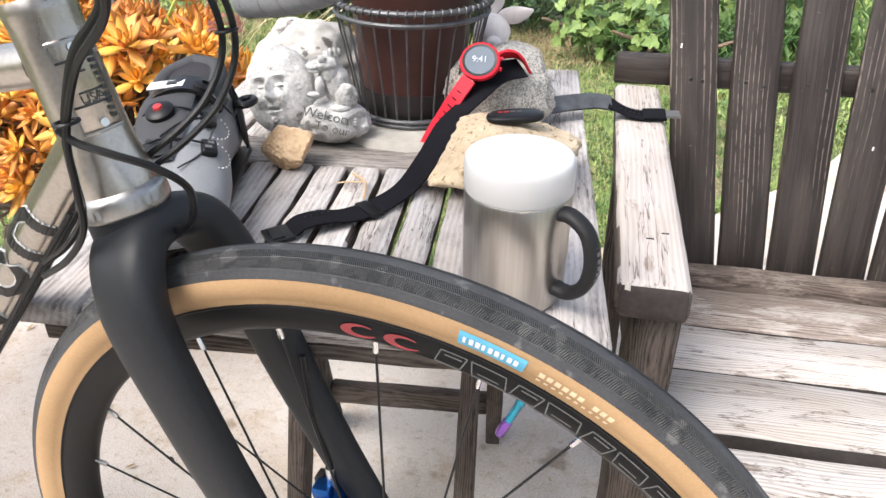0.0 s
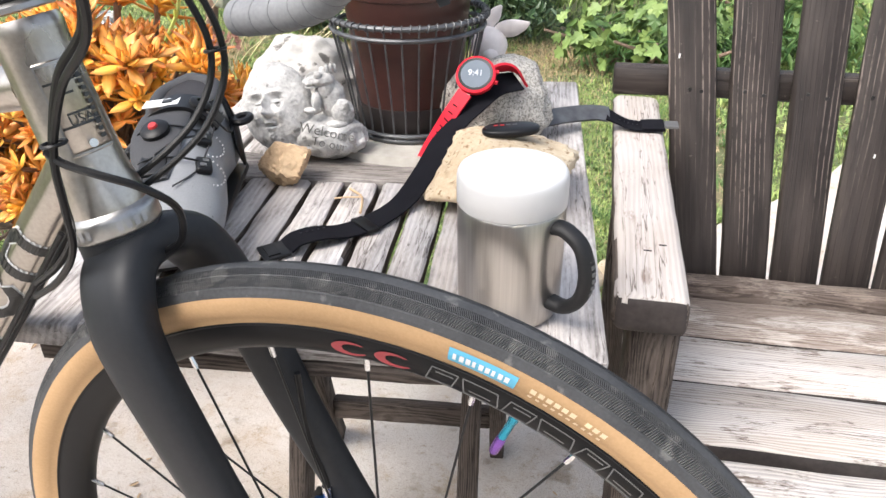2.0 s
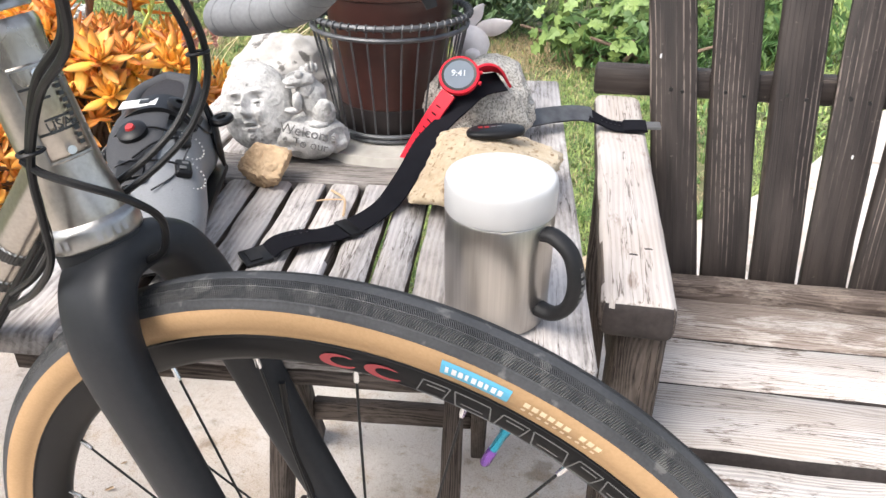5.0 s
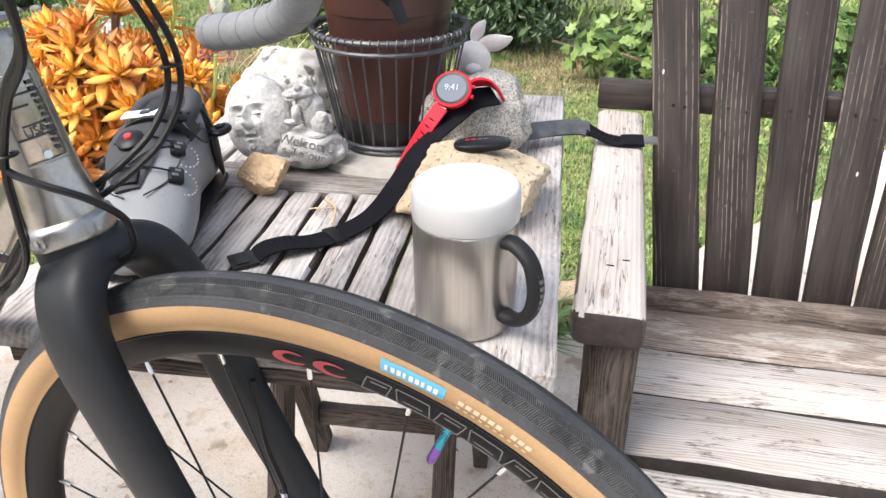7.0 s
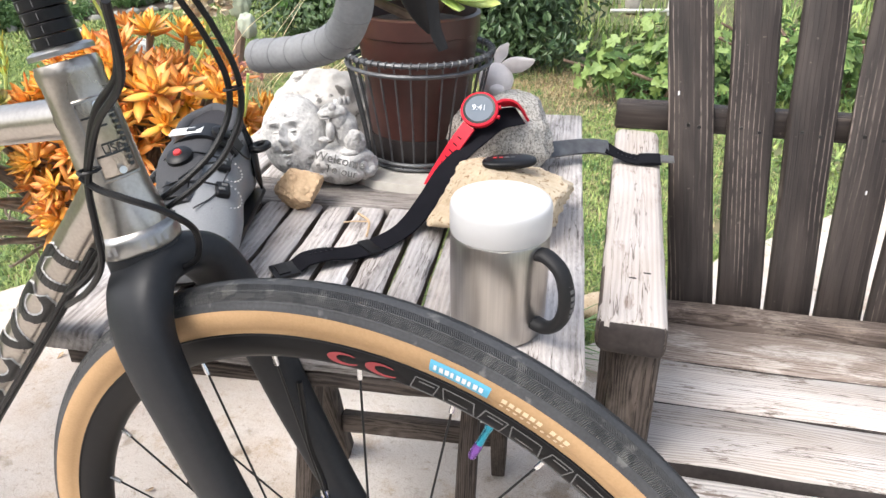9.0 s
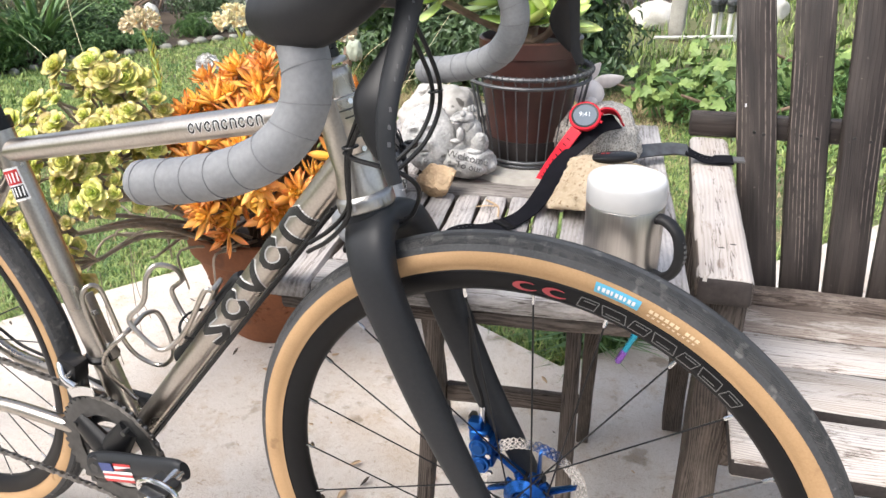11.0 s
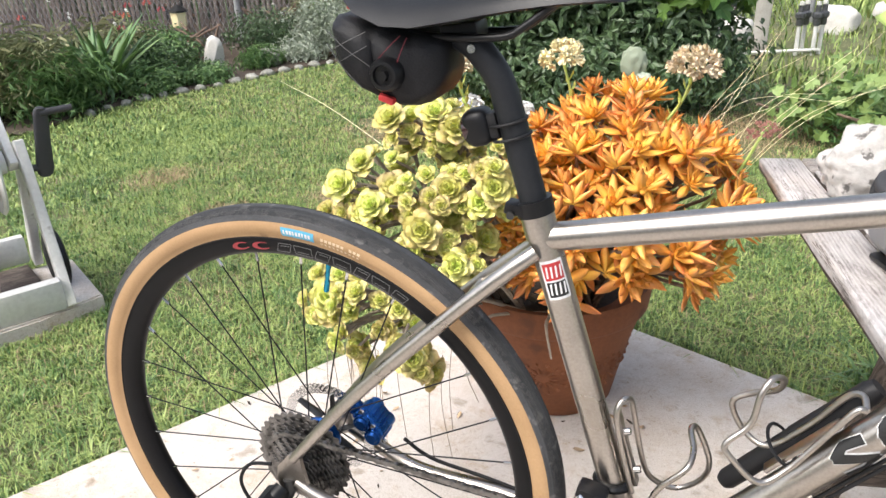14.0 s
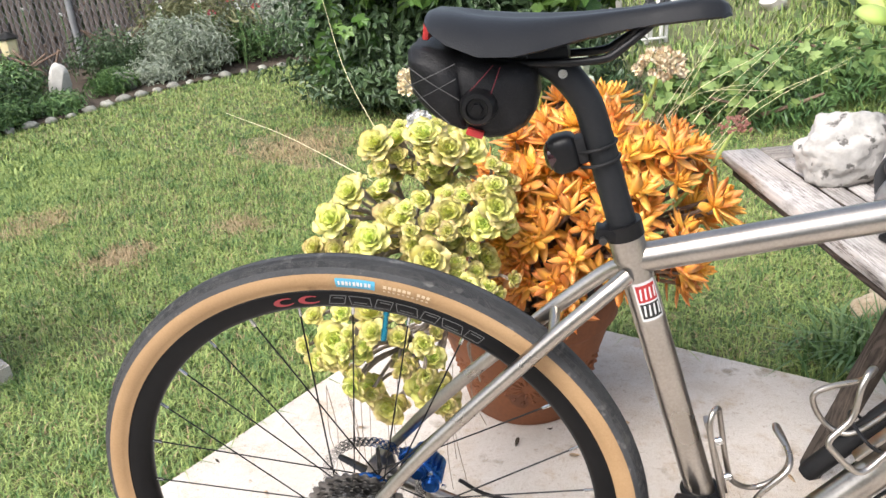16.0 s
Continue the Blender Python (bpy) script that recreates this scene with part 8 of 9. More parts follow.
for (c, size, n, lift, small) in ZONES:
    for k in range(n):
        u, v = 2.39996 * k + rng.uniform(-0.5, 0.5), 1 - 1.75 * (k + rng.uniform(0.1, 0.9)) / n
        rr_ = math.sqrt(max(0, 1 - v * v))
        d = Vector((rr_ * math.cos(u), rr_ * math.sin(u), v))
        if d.y > 0.6:
            d.y = -d.y * 0.7
        at = Vector(c) + Vector((d.x * size[0], d.y * size[1], d.z * size[2])) * rng.choice((rng.uniform(0.85, 1.12), rng.uniform(0.55, 1.25)))
        nrm = (d * 0.55 + Vector((0.08 + rng.uniform(-0.3, 0.3), -0.62 + rng.uniform(-0.25, 0.25), 0.32 + lift * 0.6 + rng.uniform(-0.2, 0.2)))).normalized()
        fork = root.lerp(Vector(c), 0.8)
        mid = fork.lerp(at, 0.6) + Vector((rng.uniform(-0.02, 0.02), rng.uniform(-0.02, 0.02), 0.01))
        crook = Vector((rng.uniform(-0.06, 0.05), rng.uniform(-0.05, 0.05), 0))
        if k % 9 == 0:
            part("stem", tube([root + crook, root.lerp(fork, 0.55) + crook * 0.5 + Vector((0, 0, 0.025)), fork], [0.0060, 0.0052, 0.0044], 6, 5), M["twig"], aeon)
        part("stem", tube([fork, mid, at - nrm * 0.004], [0.0036, 0.0030, 0.0030], 5, 4), M["twig"], aeon)
        sc_ = rng.uniform(0.95, 1.18) if rng.random() < 0.27 else rng.uniform(0.46, 0.80) * (1 - small * 0.3)
        tagged(part("rosette", AE[rng.randrange(5)], M["aeonium"], aeon, m=aim(at, nrm, rng.uniform(0, 6.28), sc_)), kind="stuff")
# bare woody stems and hanging roots
for k in range(15):
    a = PC + Vector((rng.uniform(-0.16, 0.06), rng.uniform(-0.17, -0.10), 0.27))
    b = a + Vector((rng.uniform(-0.16, 0.02), rng.uniform(-0.14, -0.02), rng.uniform(-0.03, 0.08)))
    c = b + Vector((rng.uniform(-0.10, 0.06), rng.uniform(-0.06, 0.02), rng.uniform(-0.09, 0.05)))
    part("bare_stem", tube([a, b, c], [0.004, 0.0032, 0.0018], 6, 5), M["twig"], aeon)
for k in range(14):
    a = Vector((rng.uniform(-0.16, 0.08), rng.uniform(0.24, 0.42), rng.uniform(0.30, 0.38)))
    part("air_root", tube([a, a + Vector((rng.uniform(-0.01, 0.01), 0, -0.10)), a + Vector((rng.uniform(-0.02, 0.02), 0, rng.uniform(-0.24, -0.16)))], 0.0007, 4, 4), M["twig"], aeon)


def petal_cluster(count, r, petal, material, seed, flat=0.7, broad=0.45, spread=(30, 60)):
    """A head of many small flowers."""
    rnd = random.Random(seed)
    V, F = [], []
    for k in range(count):
        u, v = rnd.uniform(0, 6.28), rnd.uniform(-0.35, 1)
        q = math.sqrt(max(0, 1 - v * v))
        d = Vector((q * math.cos(u), q * math.sin(u), v))
        at = Vector((d.x * r, d.y * r, d.z * r * flat)) * rnd.uniform(0.75, 1.0)
        m = aim(at, d, rnd.uniform(0, 6))
        for j in range(5):
            vs, fs = leaf_geo(petal * rnd.uniform(0.8, 1.2), petal * broad, petal * 0.12, 3, 0.2, belly=0.62)
            mm = m @ Matrix.Rotation(j * 1.2566, 4, "Z") @ Matrix.Rotation(-radians(rnd.uniform(*spread)), 4, "Y")
            o = len(V)
            V += [tuple(mm @ Vector(p)) for p in vs]
            F += [tuple(i + o for i in f) for f in fs]
    return raw_mesh(V, F, material)


def flower(name, foot, head, r, n, petal, material, label, seed, leaves=0, **kw):
    t = thing(name, foot, label, "flower")
    foot, head = Vector(foot), Vector(head)
    mid = foot.lerp(head, 0.5) + Vector((0.012, 0.008, 0.0))
    part("stalk", tube([foot, mid, head], [0.0035, 0.003, 0.0025], 6, 6), M["agave"], t)
    part("flower_head", petal_cluster(n, r, petal, material, seed, **kw), material, t, m=Matrix.Translation(head))
    rnd = random.Random(seed)
    for k in range(leaves):
        f = 0.25 + 0.6 * k / leaves
        p = foot.lerp(head, f) + Vector((0.012, 0.008, 0)) * (4 * f * (1 - f))
        V, F = leaf_geo(0.022, 0.008, 0.003, 3, 0.4)
        part("bract", raw_mesh(V, F, M["aeonium"]), M["aeonium"], t, m=aim(p, (0, 0, 1), 2.4 * k) @ Matrix.Rotation(-0.7, 4, "Y"))
    return t


flower("aeonium_bloom", (0.020, 0.560, 0.560), (-0.027, 0.600, 0.746), 0.034, 62, 0.013, M["bloom"], "pale yellow aeonium flower head on a leafy stalk", 3, 22, broad=0.75, spread=(25, 65))
flower("aeonium_bloom", (0.170, 0.690, 0.560), (0.161, 0.664, 0.752), 0.034, 62, 0.0135, M["bloom"], "cream succulent flower head on a green stalk", 4, 10, broad=0.75, spread=(25, 65))
flower("aeonium_bloom", (0.330, 0.700, 0.620), (0.386, 0.684, 0.742), 0.038, 66, 0.014, M["bloom"], "cream succulent flower head above orange rosettes", 6, 8, broad=0.75, spread=(25, 65))
flower("geranium_bloom", (0.020, 0.800, 0.264), (-0.092, 0.855, 0.606), 0.016, 34, 0.021, M["white_bloom"], "white geranium flower head on a thin stalk", 8, broad=1.15, spread=(0, 16))
flower("geranium_bloom", (0.070, 0.860, 0.262), (0.006, 0.930, 0.583), 0.014, 28, 0.018, M["white_bloom"], "white geranium flower head on a thin stalk", 9, broad=1.15, spread=(0, 16))
flower("dried_bloom", (0.420, 0.640, 0.500), (0.508, 0.617, 0.652), 0.024, 60, 0.006, M["pink_bloom"], "dusty pink dried flower head", 10)
# long pale grass stalks arching from the pot
for k in range(12):
    a = Vector((0.30 + rng.uniform(-0.05, 0.1), 0.76 + rng.uniform(-0.04, 0.06), 0.40))
    d = Vector((rng.uniform(0.15, 0.42), rng.uniform(-0.05, 0.25), 0))
    single("grass_stalk", tube([a, a + d * 0.45 + Vector((0, 0, rng.uniform(0.16, 0.26))), a + d + Vector((0, 0, rng.uniform(0.22, 0.40)))], [0.0006, 0.0005, 0.0003], 4, 6), M["bloom"], "thin pale dry grass stalk by the pot", "grass stalk", group="dry grass stalks")
for a, b, c in (((-0.10, 0.50, 0.60), (-0.26, 0.55, 0.665), (-0.40, 0.60, 0.70)), ((-0.06, 0.48, 0.66), (-0.13, 0.52, 0.78), (-0.17, 0.56, 0.90))):
    single("grass_stalk", tube([a, b, c], [0.0006, 0.0005, 0.0003], 5, 6), M["bloom"], "thin pale dry grass stalk by the pot", "grass stalk", group="dry grass stalks")
# speckled round cactus behind the flowers
bm = bmesh.new()
blob(bm, (0, 0, 0.0), 0.032, (0.85, 0.5, 1.05), 4, 0.25, 2)
blob(bm, (0.022, -0.01, -0.045), 0.024, (0.9, 0.6, 1.1), 4, 0.25, 4)
cact = single("grey_cactus", bm, M["grey_plant"], "pale grey-green round cactus stem behind the flowers", "cactus", m=pose(0.234, 0.980, 0.688))
part("stem", tube([(0.24, 0.975, 0.65), (0.22, 0.93, 0.45), (0.19, 0.86, 0.262)], [0.012, 0.010, 0.010], 8, 4), M["bark"], cact, m=I4)

# ---- hose cart at the lawn's edge ----
cart = thing("hose_reel_cart", (-1.3, 0.6, 0), "weathered white wooden hose reel cart on a concrete paver", "hose reel")
HX = Vector((-0.47, -0.883, 0)).normalized()
HY = Vector((-0.883, 0.47, 0)).normalized()
C0 = Vector((-1.238, 0.652, 0.022))


def hc(a, b, z):
    """A place on the cart: a along its beams, b across them."""
    return C0 + HX * a + HY * b + Vector((0, 0, z))


for b, s in ((0.0, 1), (0.43, 2)):
    beam("base_beam", hc(0.012, b, 0.045), hc(0.95, b, 0.045), 0.034, 0.088, M["white_paint"], cart, seed=s)
beam("base_board", hc(0.03, 0.20, 0.012), hc(0.90, 0.20, 0.012), 0.30, 0.018, M["rail_wood"], cart, seed=9)
beam("broken_board", hc(0.14, 0.16, 0.050), hc(0.62, 0.24, 0.056), 0.07, 0.012, M["tan_rock"], cart, seed=10, wear=0.006)
for a, s in ((0.0, 3), (0.60, 5)):
    beam("lower_leg", hc(a, 0.0, 0.0), hc(a, 0.150, 0.450), 0.026, 0.046, M["white_paint"], cart, up=HY, seed=s)
    beam("rear_leg", hc(a, 0.36, 0.02), hc(a, 0.165, 0.43), 0.026, 0.046, M["white_paint"], cart, up=HY, seed=s + 20)
    beam("handle_post", hc(a + 0.028, 0.125, 0.385), hc(a + 0.028, 0.50, 0.80), 0.024, 0.044, M["white_paint"], cart, up=HY, seed=s + 1)
beam("cross_bar", hc(0.045, 0.40, 0.685), hc(0.615, 0.40, 0.685), 0.03, 0.06, M["white_paint"], cart, up=(0, 0, 1), seed=8)
rm = frame_m(hc(0.075, 0.150, 0.400), HX)
part("reel_disc", lathe([(0.0, 0.0), (0.135, 0.0), (0.142, 0.006), (0.135, 0.012), (0.0, 0.012)], 40, "x"), M["white_paint"], cart, "dirty white reel disc", m=rm)
for k, (r, x) in enumerate(((0.115, 0.05), (0.12, 0.085), (0.11, 0.12), (0.125, 0.155), (0.11, 0.19), (0.12, 0.225), (0.115, 0.26))):
    part("hose_coil", sweep([Vector((x, r * math.cos(a), r * math.sin(a) * 1.1 - 0.02)) for a in np.linspace(0, 2 * math.pi, 32, endpoint=False)], 0.012, 8, closed=True), M["soft_black"], cart, "black hose coil", m=rm)
part("reel_hub", lathe([(0.0, -0.03), (0.032, -0.03), (0.036, 0.0), (0.036, 0.40), (0.0, 0.40)], 24, "x"), M["white_paint"], cart, m=rm)
part("wheel", lathe([(0.0, -0.02), (0.070, -0.02), (0.088, -0.014), (0.092, 0.0), (0.088, 0.014), (0.070, 0.02), (0.0, 0.02)], 32, "x"), M["soft_black"], cart, "black plastic wheel", m=frame_m(hc(-0.028, 0.200, 0.074), HX))
part("crank_arm", squared_sweep([(-1.343 + 0.043 * f, 0.762, 0.362 + 0.196 * f, w_, 0.009) for f, w_ in ((0.0, 0.012), (0.03, 0.020), (0.12, 0.0235), (0.5, 0.0205), (0.88, 0.0195), (0.97, 0.016), (1.0, 0.009))], HX, 0.8, 20), M["shoe_dark"], cart, "dark grey crank arm")
part("crank_axle", sweep([hc(0.0, 0.135, 0.375), (-1.343, 0.762, 0.385)], 0.010, 10), M["shoe_dark"], cart)
part("crank_grip", sweep([(-1.302, 0.758, 0.543), (-1.264, 0.832, 0.545)], 0.0095, 12), M["shoe_dark"], cart, "dark grey crank grip")
PAVER = [(-1.205, 0.735), (-1.255, 0.560), (-1.80, -0.46), (-2.2, -0.24), (-1.50, 0.90)]
slab("paver", PAVER, 0.022, 0.05, M["concrete"], "old concrete paver under the hose cart")

# ---- lawn ----


def in_poly(x, y, poly):
    inside = np.zeros(len(x), bool)
    j = len(poly) - 1
    for i in range(len(poly)):
        xi, yi = poly[i]
        xj, yj = poly[j]
        hit_ = ((yi > y) != (yj > y)) & (x < (xj - xi) * (y - yi) / (yj - yi + 1e-12) + xi)
        inside ^= hit_
        j = i
    return inside


def blades(xy, length, width, lean, material, name, label, rs, z0=-0.03):
    n = len(xy)
    ang = rs.uniform(0, 2 * np.pi, n)
    L_ = length * rs.uniform(0.5, 1.3, n)
    W_ = width * rs.uniform(0.7, 1.3, n)
    le = lean * rs.uniform(0.1, 1.6, n)
    dx, dy = np.cos(ang), np.sin(ang)
    px, py = -dy, dx
    base = np.stack([xy[:, 0], xy[:, 1], np.full(n, z0)], 1)
    out = np.zeros((n, 5, 3))
    for i, (t, w) in enumerate(((0.0, 1.0), (0.55, 0.8))):
        off = le * t * t
        for s, k in ((-1, 0), (1, 1)):
            out[:, 2 * i + k, 0] = base[:, 0] + dx * off * L_ + s * px * W_ * w / 2
            out[:, 2 * i + k, 1] = base[:, 1] + dy * off * L_ + s * py * W_ * w / 2
            out[:, 2 * i + k, 2] = base[:, 2] + L_ * t * (1 - 0.25 * off)
    out[:, 4, 0] = base[:, 0] + dx * le * L_
    out[:, 4, 1] = base[:, 1] + dy * le * L_
    out[:, 4, 2] = base[:, 2] + L_ * np.maximum(0.25, 1 - 0.35 * le)
    idx = np.arange(n) * 5
    me = bpy.data.meshes.new("mesh")
    me.vertices.add(5 * n)
    me.vertices.foreach_set("co", out.reshape(-1))
    tri_ = np.stack([idx, idx + 1, idx + 3, idx, idx + 3, idx + 2, idx + 2, idx + 3, idx + 4], 1).reshape(-1)
    me.loops.add(9 * n)
    me.loops.foreach_set("vertex_index", tri_.astype(np.int32))
    me.polygons.add(3 * n)
    me.polygons.foreach_set("loop_start", (np.arange(3 * n) * 3).astype(np.int32))
    me.update(calc_edges=True)
    me.validate()
    return single(name, me, material, label, "grass", kind="stuff")


rs = np.random.RandomState(3)
BED = [(-3.16, 2.10), (-3.16, 2.44), (-3.10, 2.97), (-2.88, 3.42), (-2.72, 3.95), (-2.45, 4.38), (-2.05, 4.80), (-1.5, 5.05), (-1.5, 9), (-9, 9), (-9, 1.9)]


def scatter(x0, x1, y0, y1, per_m2):
    n = int((x1 - x0) * (y1 - y0) * per_m2)
    p = np.stack([rs.uniform(x0, x1, n), rs.uniform(y0, y1, n)], 1)
    keep = ~in_poly(p[:, 0], p[:, 1], PATIO) & ~in_poly(p[:, 0], p[:, 1], PAVER) & ~in_poly(p[:, 0], p[:, 1], BED)
    return p[keep]


def patchy(p, spots, f=1.0):
    """Thin the blades over bare spots: (x, y, radius, share left)."""
    keep = np.ones(len(p), bool)
    r = rs.uniform(0, 1, len(p))
    for x, y, rad, left in spots:
        d = np.hypot(p[:, 0] - x, (p[:, 1] - y)) / rad
        d = d + 0.35 * np.sin(7 * p[:, 0] + 3 * p[:, 1]) * np.cos(9 * p[:, 1])
        keep &= (d > 1) | (r < left)
    return p[keep]


BARE = [(-1.35, 1.47, 0.13, 0.06), (-1.02, 1.75, 0.10, 0.4), (-1.15, 2.72, 0.32, 0.12), (-0.55, 3.0, 0.30, 0.2), (0.45, 3.15, 0.40, 0.18), (-1.9, 1.75, 0.15, 0.5), (0.9, 3.7, 0.5, 0.2), (-1.0, 0.95, 0.15, 0.5)]
near = patchy(np.concatenate([scatter(-1.9, 1.35, 0.25, 1.7, 24000), scatter(-2.6, 1.2, 1.7, 2.7, 15000), scatter(1.35, 3.2, 0.55, 2.4, 11000), scatter(-2.4, -0.6, -0.9, 0.25, 16000)]), BARE)
far_ = patchy(np.concatenate([scatter(-3.4, 1.6, 2.7, 4.2, 6500), scatter(-3.0, -0.6, 4.2, 5.3, 5500), scatter(-3.4, -1.9, 0.2, 2.7, 7000)]), BARE)
wild = patchy(scatter(-1.2, 3.0, 4.2, 8.5, 900), [(0.5, 5.4, 0.8, 0.25), (1.2, 6.5, 1.0, 0.3)])
blades(near, 0.026, 0.0034, 1.15, M["grass"], "lawn_grass", "short green lawn grass", rs)
blades(far_, 0.028, 0.0050, 1.15, M["grass"], "lawn_grass", "short green lawn grass", rs)
wide = np.concatenate([scatter(-6.5, -2.4, -3.5, 3.0, 900), scatter(3.0, 6.0, -3.5, 6.0, 900), scatter(-3.2, -0.6, -4.5, -0.9, 1200), scatter(1.2, 3.2, 2.4, 4.2, 2500)])
blades(wide, 0.045, 0.010, 1.1, M["grass"], "lawn_grass", "short green lawn grass", rs)
blades(wild, 0.10, 0.010, 0.7, M["grass"], "rough_grass", "sparse rough grass at the back of the garden", rs)
dry = np.concatenate([scatter(-1.9, 1.35, 0.25, 2.7, 1500), scatter(-3.4, 1.6, 2.7, 4.2, 900)] + [np.stack([rs.normal(x, r * 0.55, int(7800 * r)), rs.normal(y, r * 0.55, int(7800 * r))], 1) for x, y, r, _ in BARE[:6]])
dry = dry[~in_poly(dry[:, 0], dry[:, 1], PATIO)]
blades(dry, 0.028, 0.0032, 1.5, M["dry_grass"], "dry_grass", "dry straw-coloured grass in the lawn", rs)
# darker tufts scattered through the lawn
_c = scatter(-2.6, 1.35, 0.25, 3.6, 34)
_c = np.repeat(_c, 46, axis=0) + rs.normal(0, 0.022, (len(_c) * 46, 2))
_c = _c[~in_poly(_c[:, 0], _c[:, 1], PATIO)]
blades(_c, 0.036, 0.0036, 1.2, M["tuft"], "lawn_tuft", "darker green tufts in the lawn", rs)
# tufts in the patio's notch and along its edge
_e = []
for (x0, y0), (x1, y1) in zip(PATIO[1:7], PATIO[2:8]):
    n = int(math.hypot(x1 - x0, y1 - y0) * 320)
    t = rs.uniform(0, 1, n)
    nx, ny = -(y1 - y0), x1 - x0
    d = math.hypot(nx, ny)
    o = np.abs(rs.normal(0, 0.018, n)) + 0.004
    _e.append(np.stack([x0 + (x1 - x0) * t + nx / d * o, y0 + (y1 - y0) * t + ny / d * o], 1))
_e = np.concatenate(_e)
_e = _e[~in_poly(_e[:, 0], _e[:, 1], PATIO)]
blades(_e, 0.066, 0.0036, 0.9, M["grass"], "edge_grass", "longer grass along the patio's edge", rs)
_t = np.stack([rs.normal(0.93, 0.075, 420), rs.normal(0.955, 0.05, 420)], 1)
_t = _t[~in_poly(_t[:, 0], _t[:, 1], PATIO)]
blades(_t, 0.13, 0.0085, 1.0, M["strap"], "weed_tuft", "broad-leaved weeds in the patio's notch", rs)

# ---- flower bed with stone edging ----
_b = bmesh.new()
_vs = [_b.verts.new((x, y, -0.012)) for x, y in BED]
_b.faces.new(_vs)
single("bed", _b, M["bed_soil"], "dark soil of the planting bed", "soil", kind="structure")
pts = spline([(x, y, 0) for x, y in BED[1:8]], 8)
acc, last = 0.0, None
PB = [rock_mesh((0.048, 0.034, 0.028), 20 + s, 0.3, 2, 0.2) for s in range(5)]
rng = random.Random(21)
for p in pts:
    if last is not None:
        acc += float(np.linalg.norm(p - last))
    last = p
    if acc > 0.085:
        acc = 0.0
        single("edging_stone", PB[rng.randrange(5)], M["pebble"], "rounded grey edging stone along the bed", "stone", group="bed edging stones", m=pose(p[0], p[1], -0.014, 0, 0, rng.uniform(0, 360)) @ Matrix.Scale(rng.uniform(0.7, 1.15), 4))


def strap_plant(name, at, n, length, width, label, seed, material="strap"):
    rnd = random.Random(seed)
    t = thing(name, at, label, "plant")
    V, F = [], []
    for k in range(n):
        L_ = length * rnd.uniform(0.6, 1.1)
        vs, fs = leaf_geo(L_, width, 0.004, 7, rnd.uniform(-0.55, -0.15), belly=0.4, cup=0.4)
        m = Matrix.Rotation(2.4 * k + rnd.uniform(-0.3, 0.3), 4, "Z") @ Matrix.Rotation(-radians(rnd.uniform(38, 82)), 4, "Y")
        o = len(V)
        V += [tuple(m @ Vector(p)) for p in vs]
        F += [tuple(i + o for i in f) for f in fs]
    part("leaves", raw_mesh(V, F, M[material]), M[material], t, m=Matrix.Translation(at))
    return t


strap_plant("strap_leaf_plant", (-3.36, 2.98, -0.01), 60, 0.48, 0.052, "clump of broad green strap leaves in the bed", 1)
strap_plant("strap_leaf_plant", (-3.75, 3.25, -0.01), 34, 0.40, 0.040, "clump of broad green strap leaves in the bed", 2)


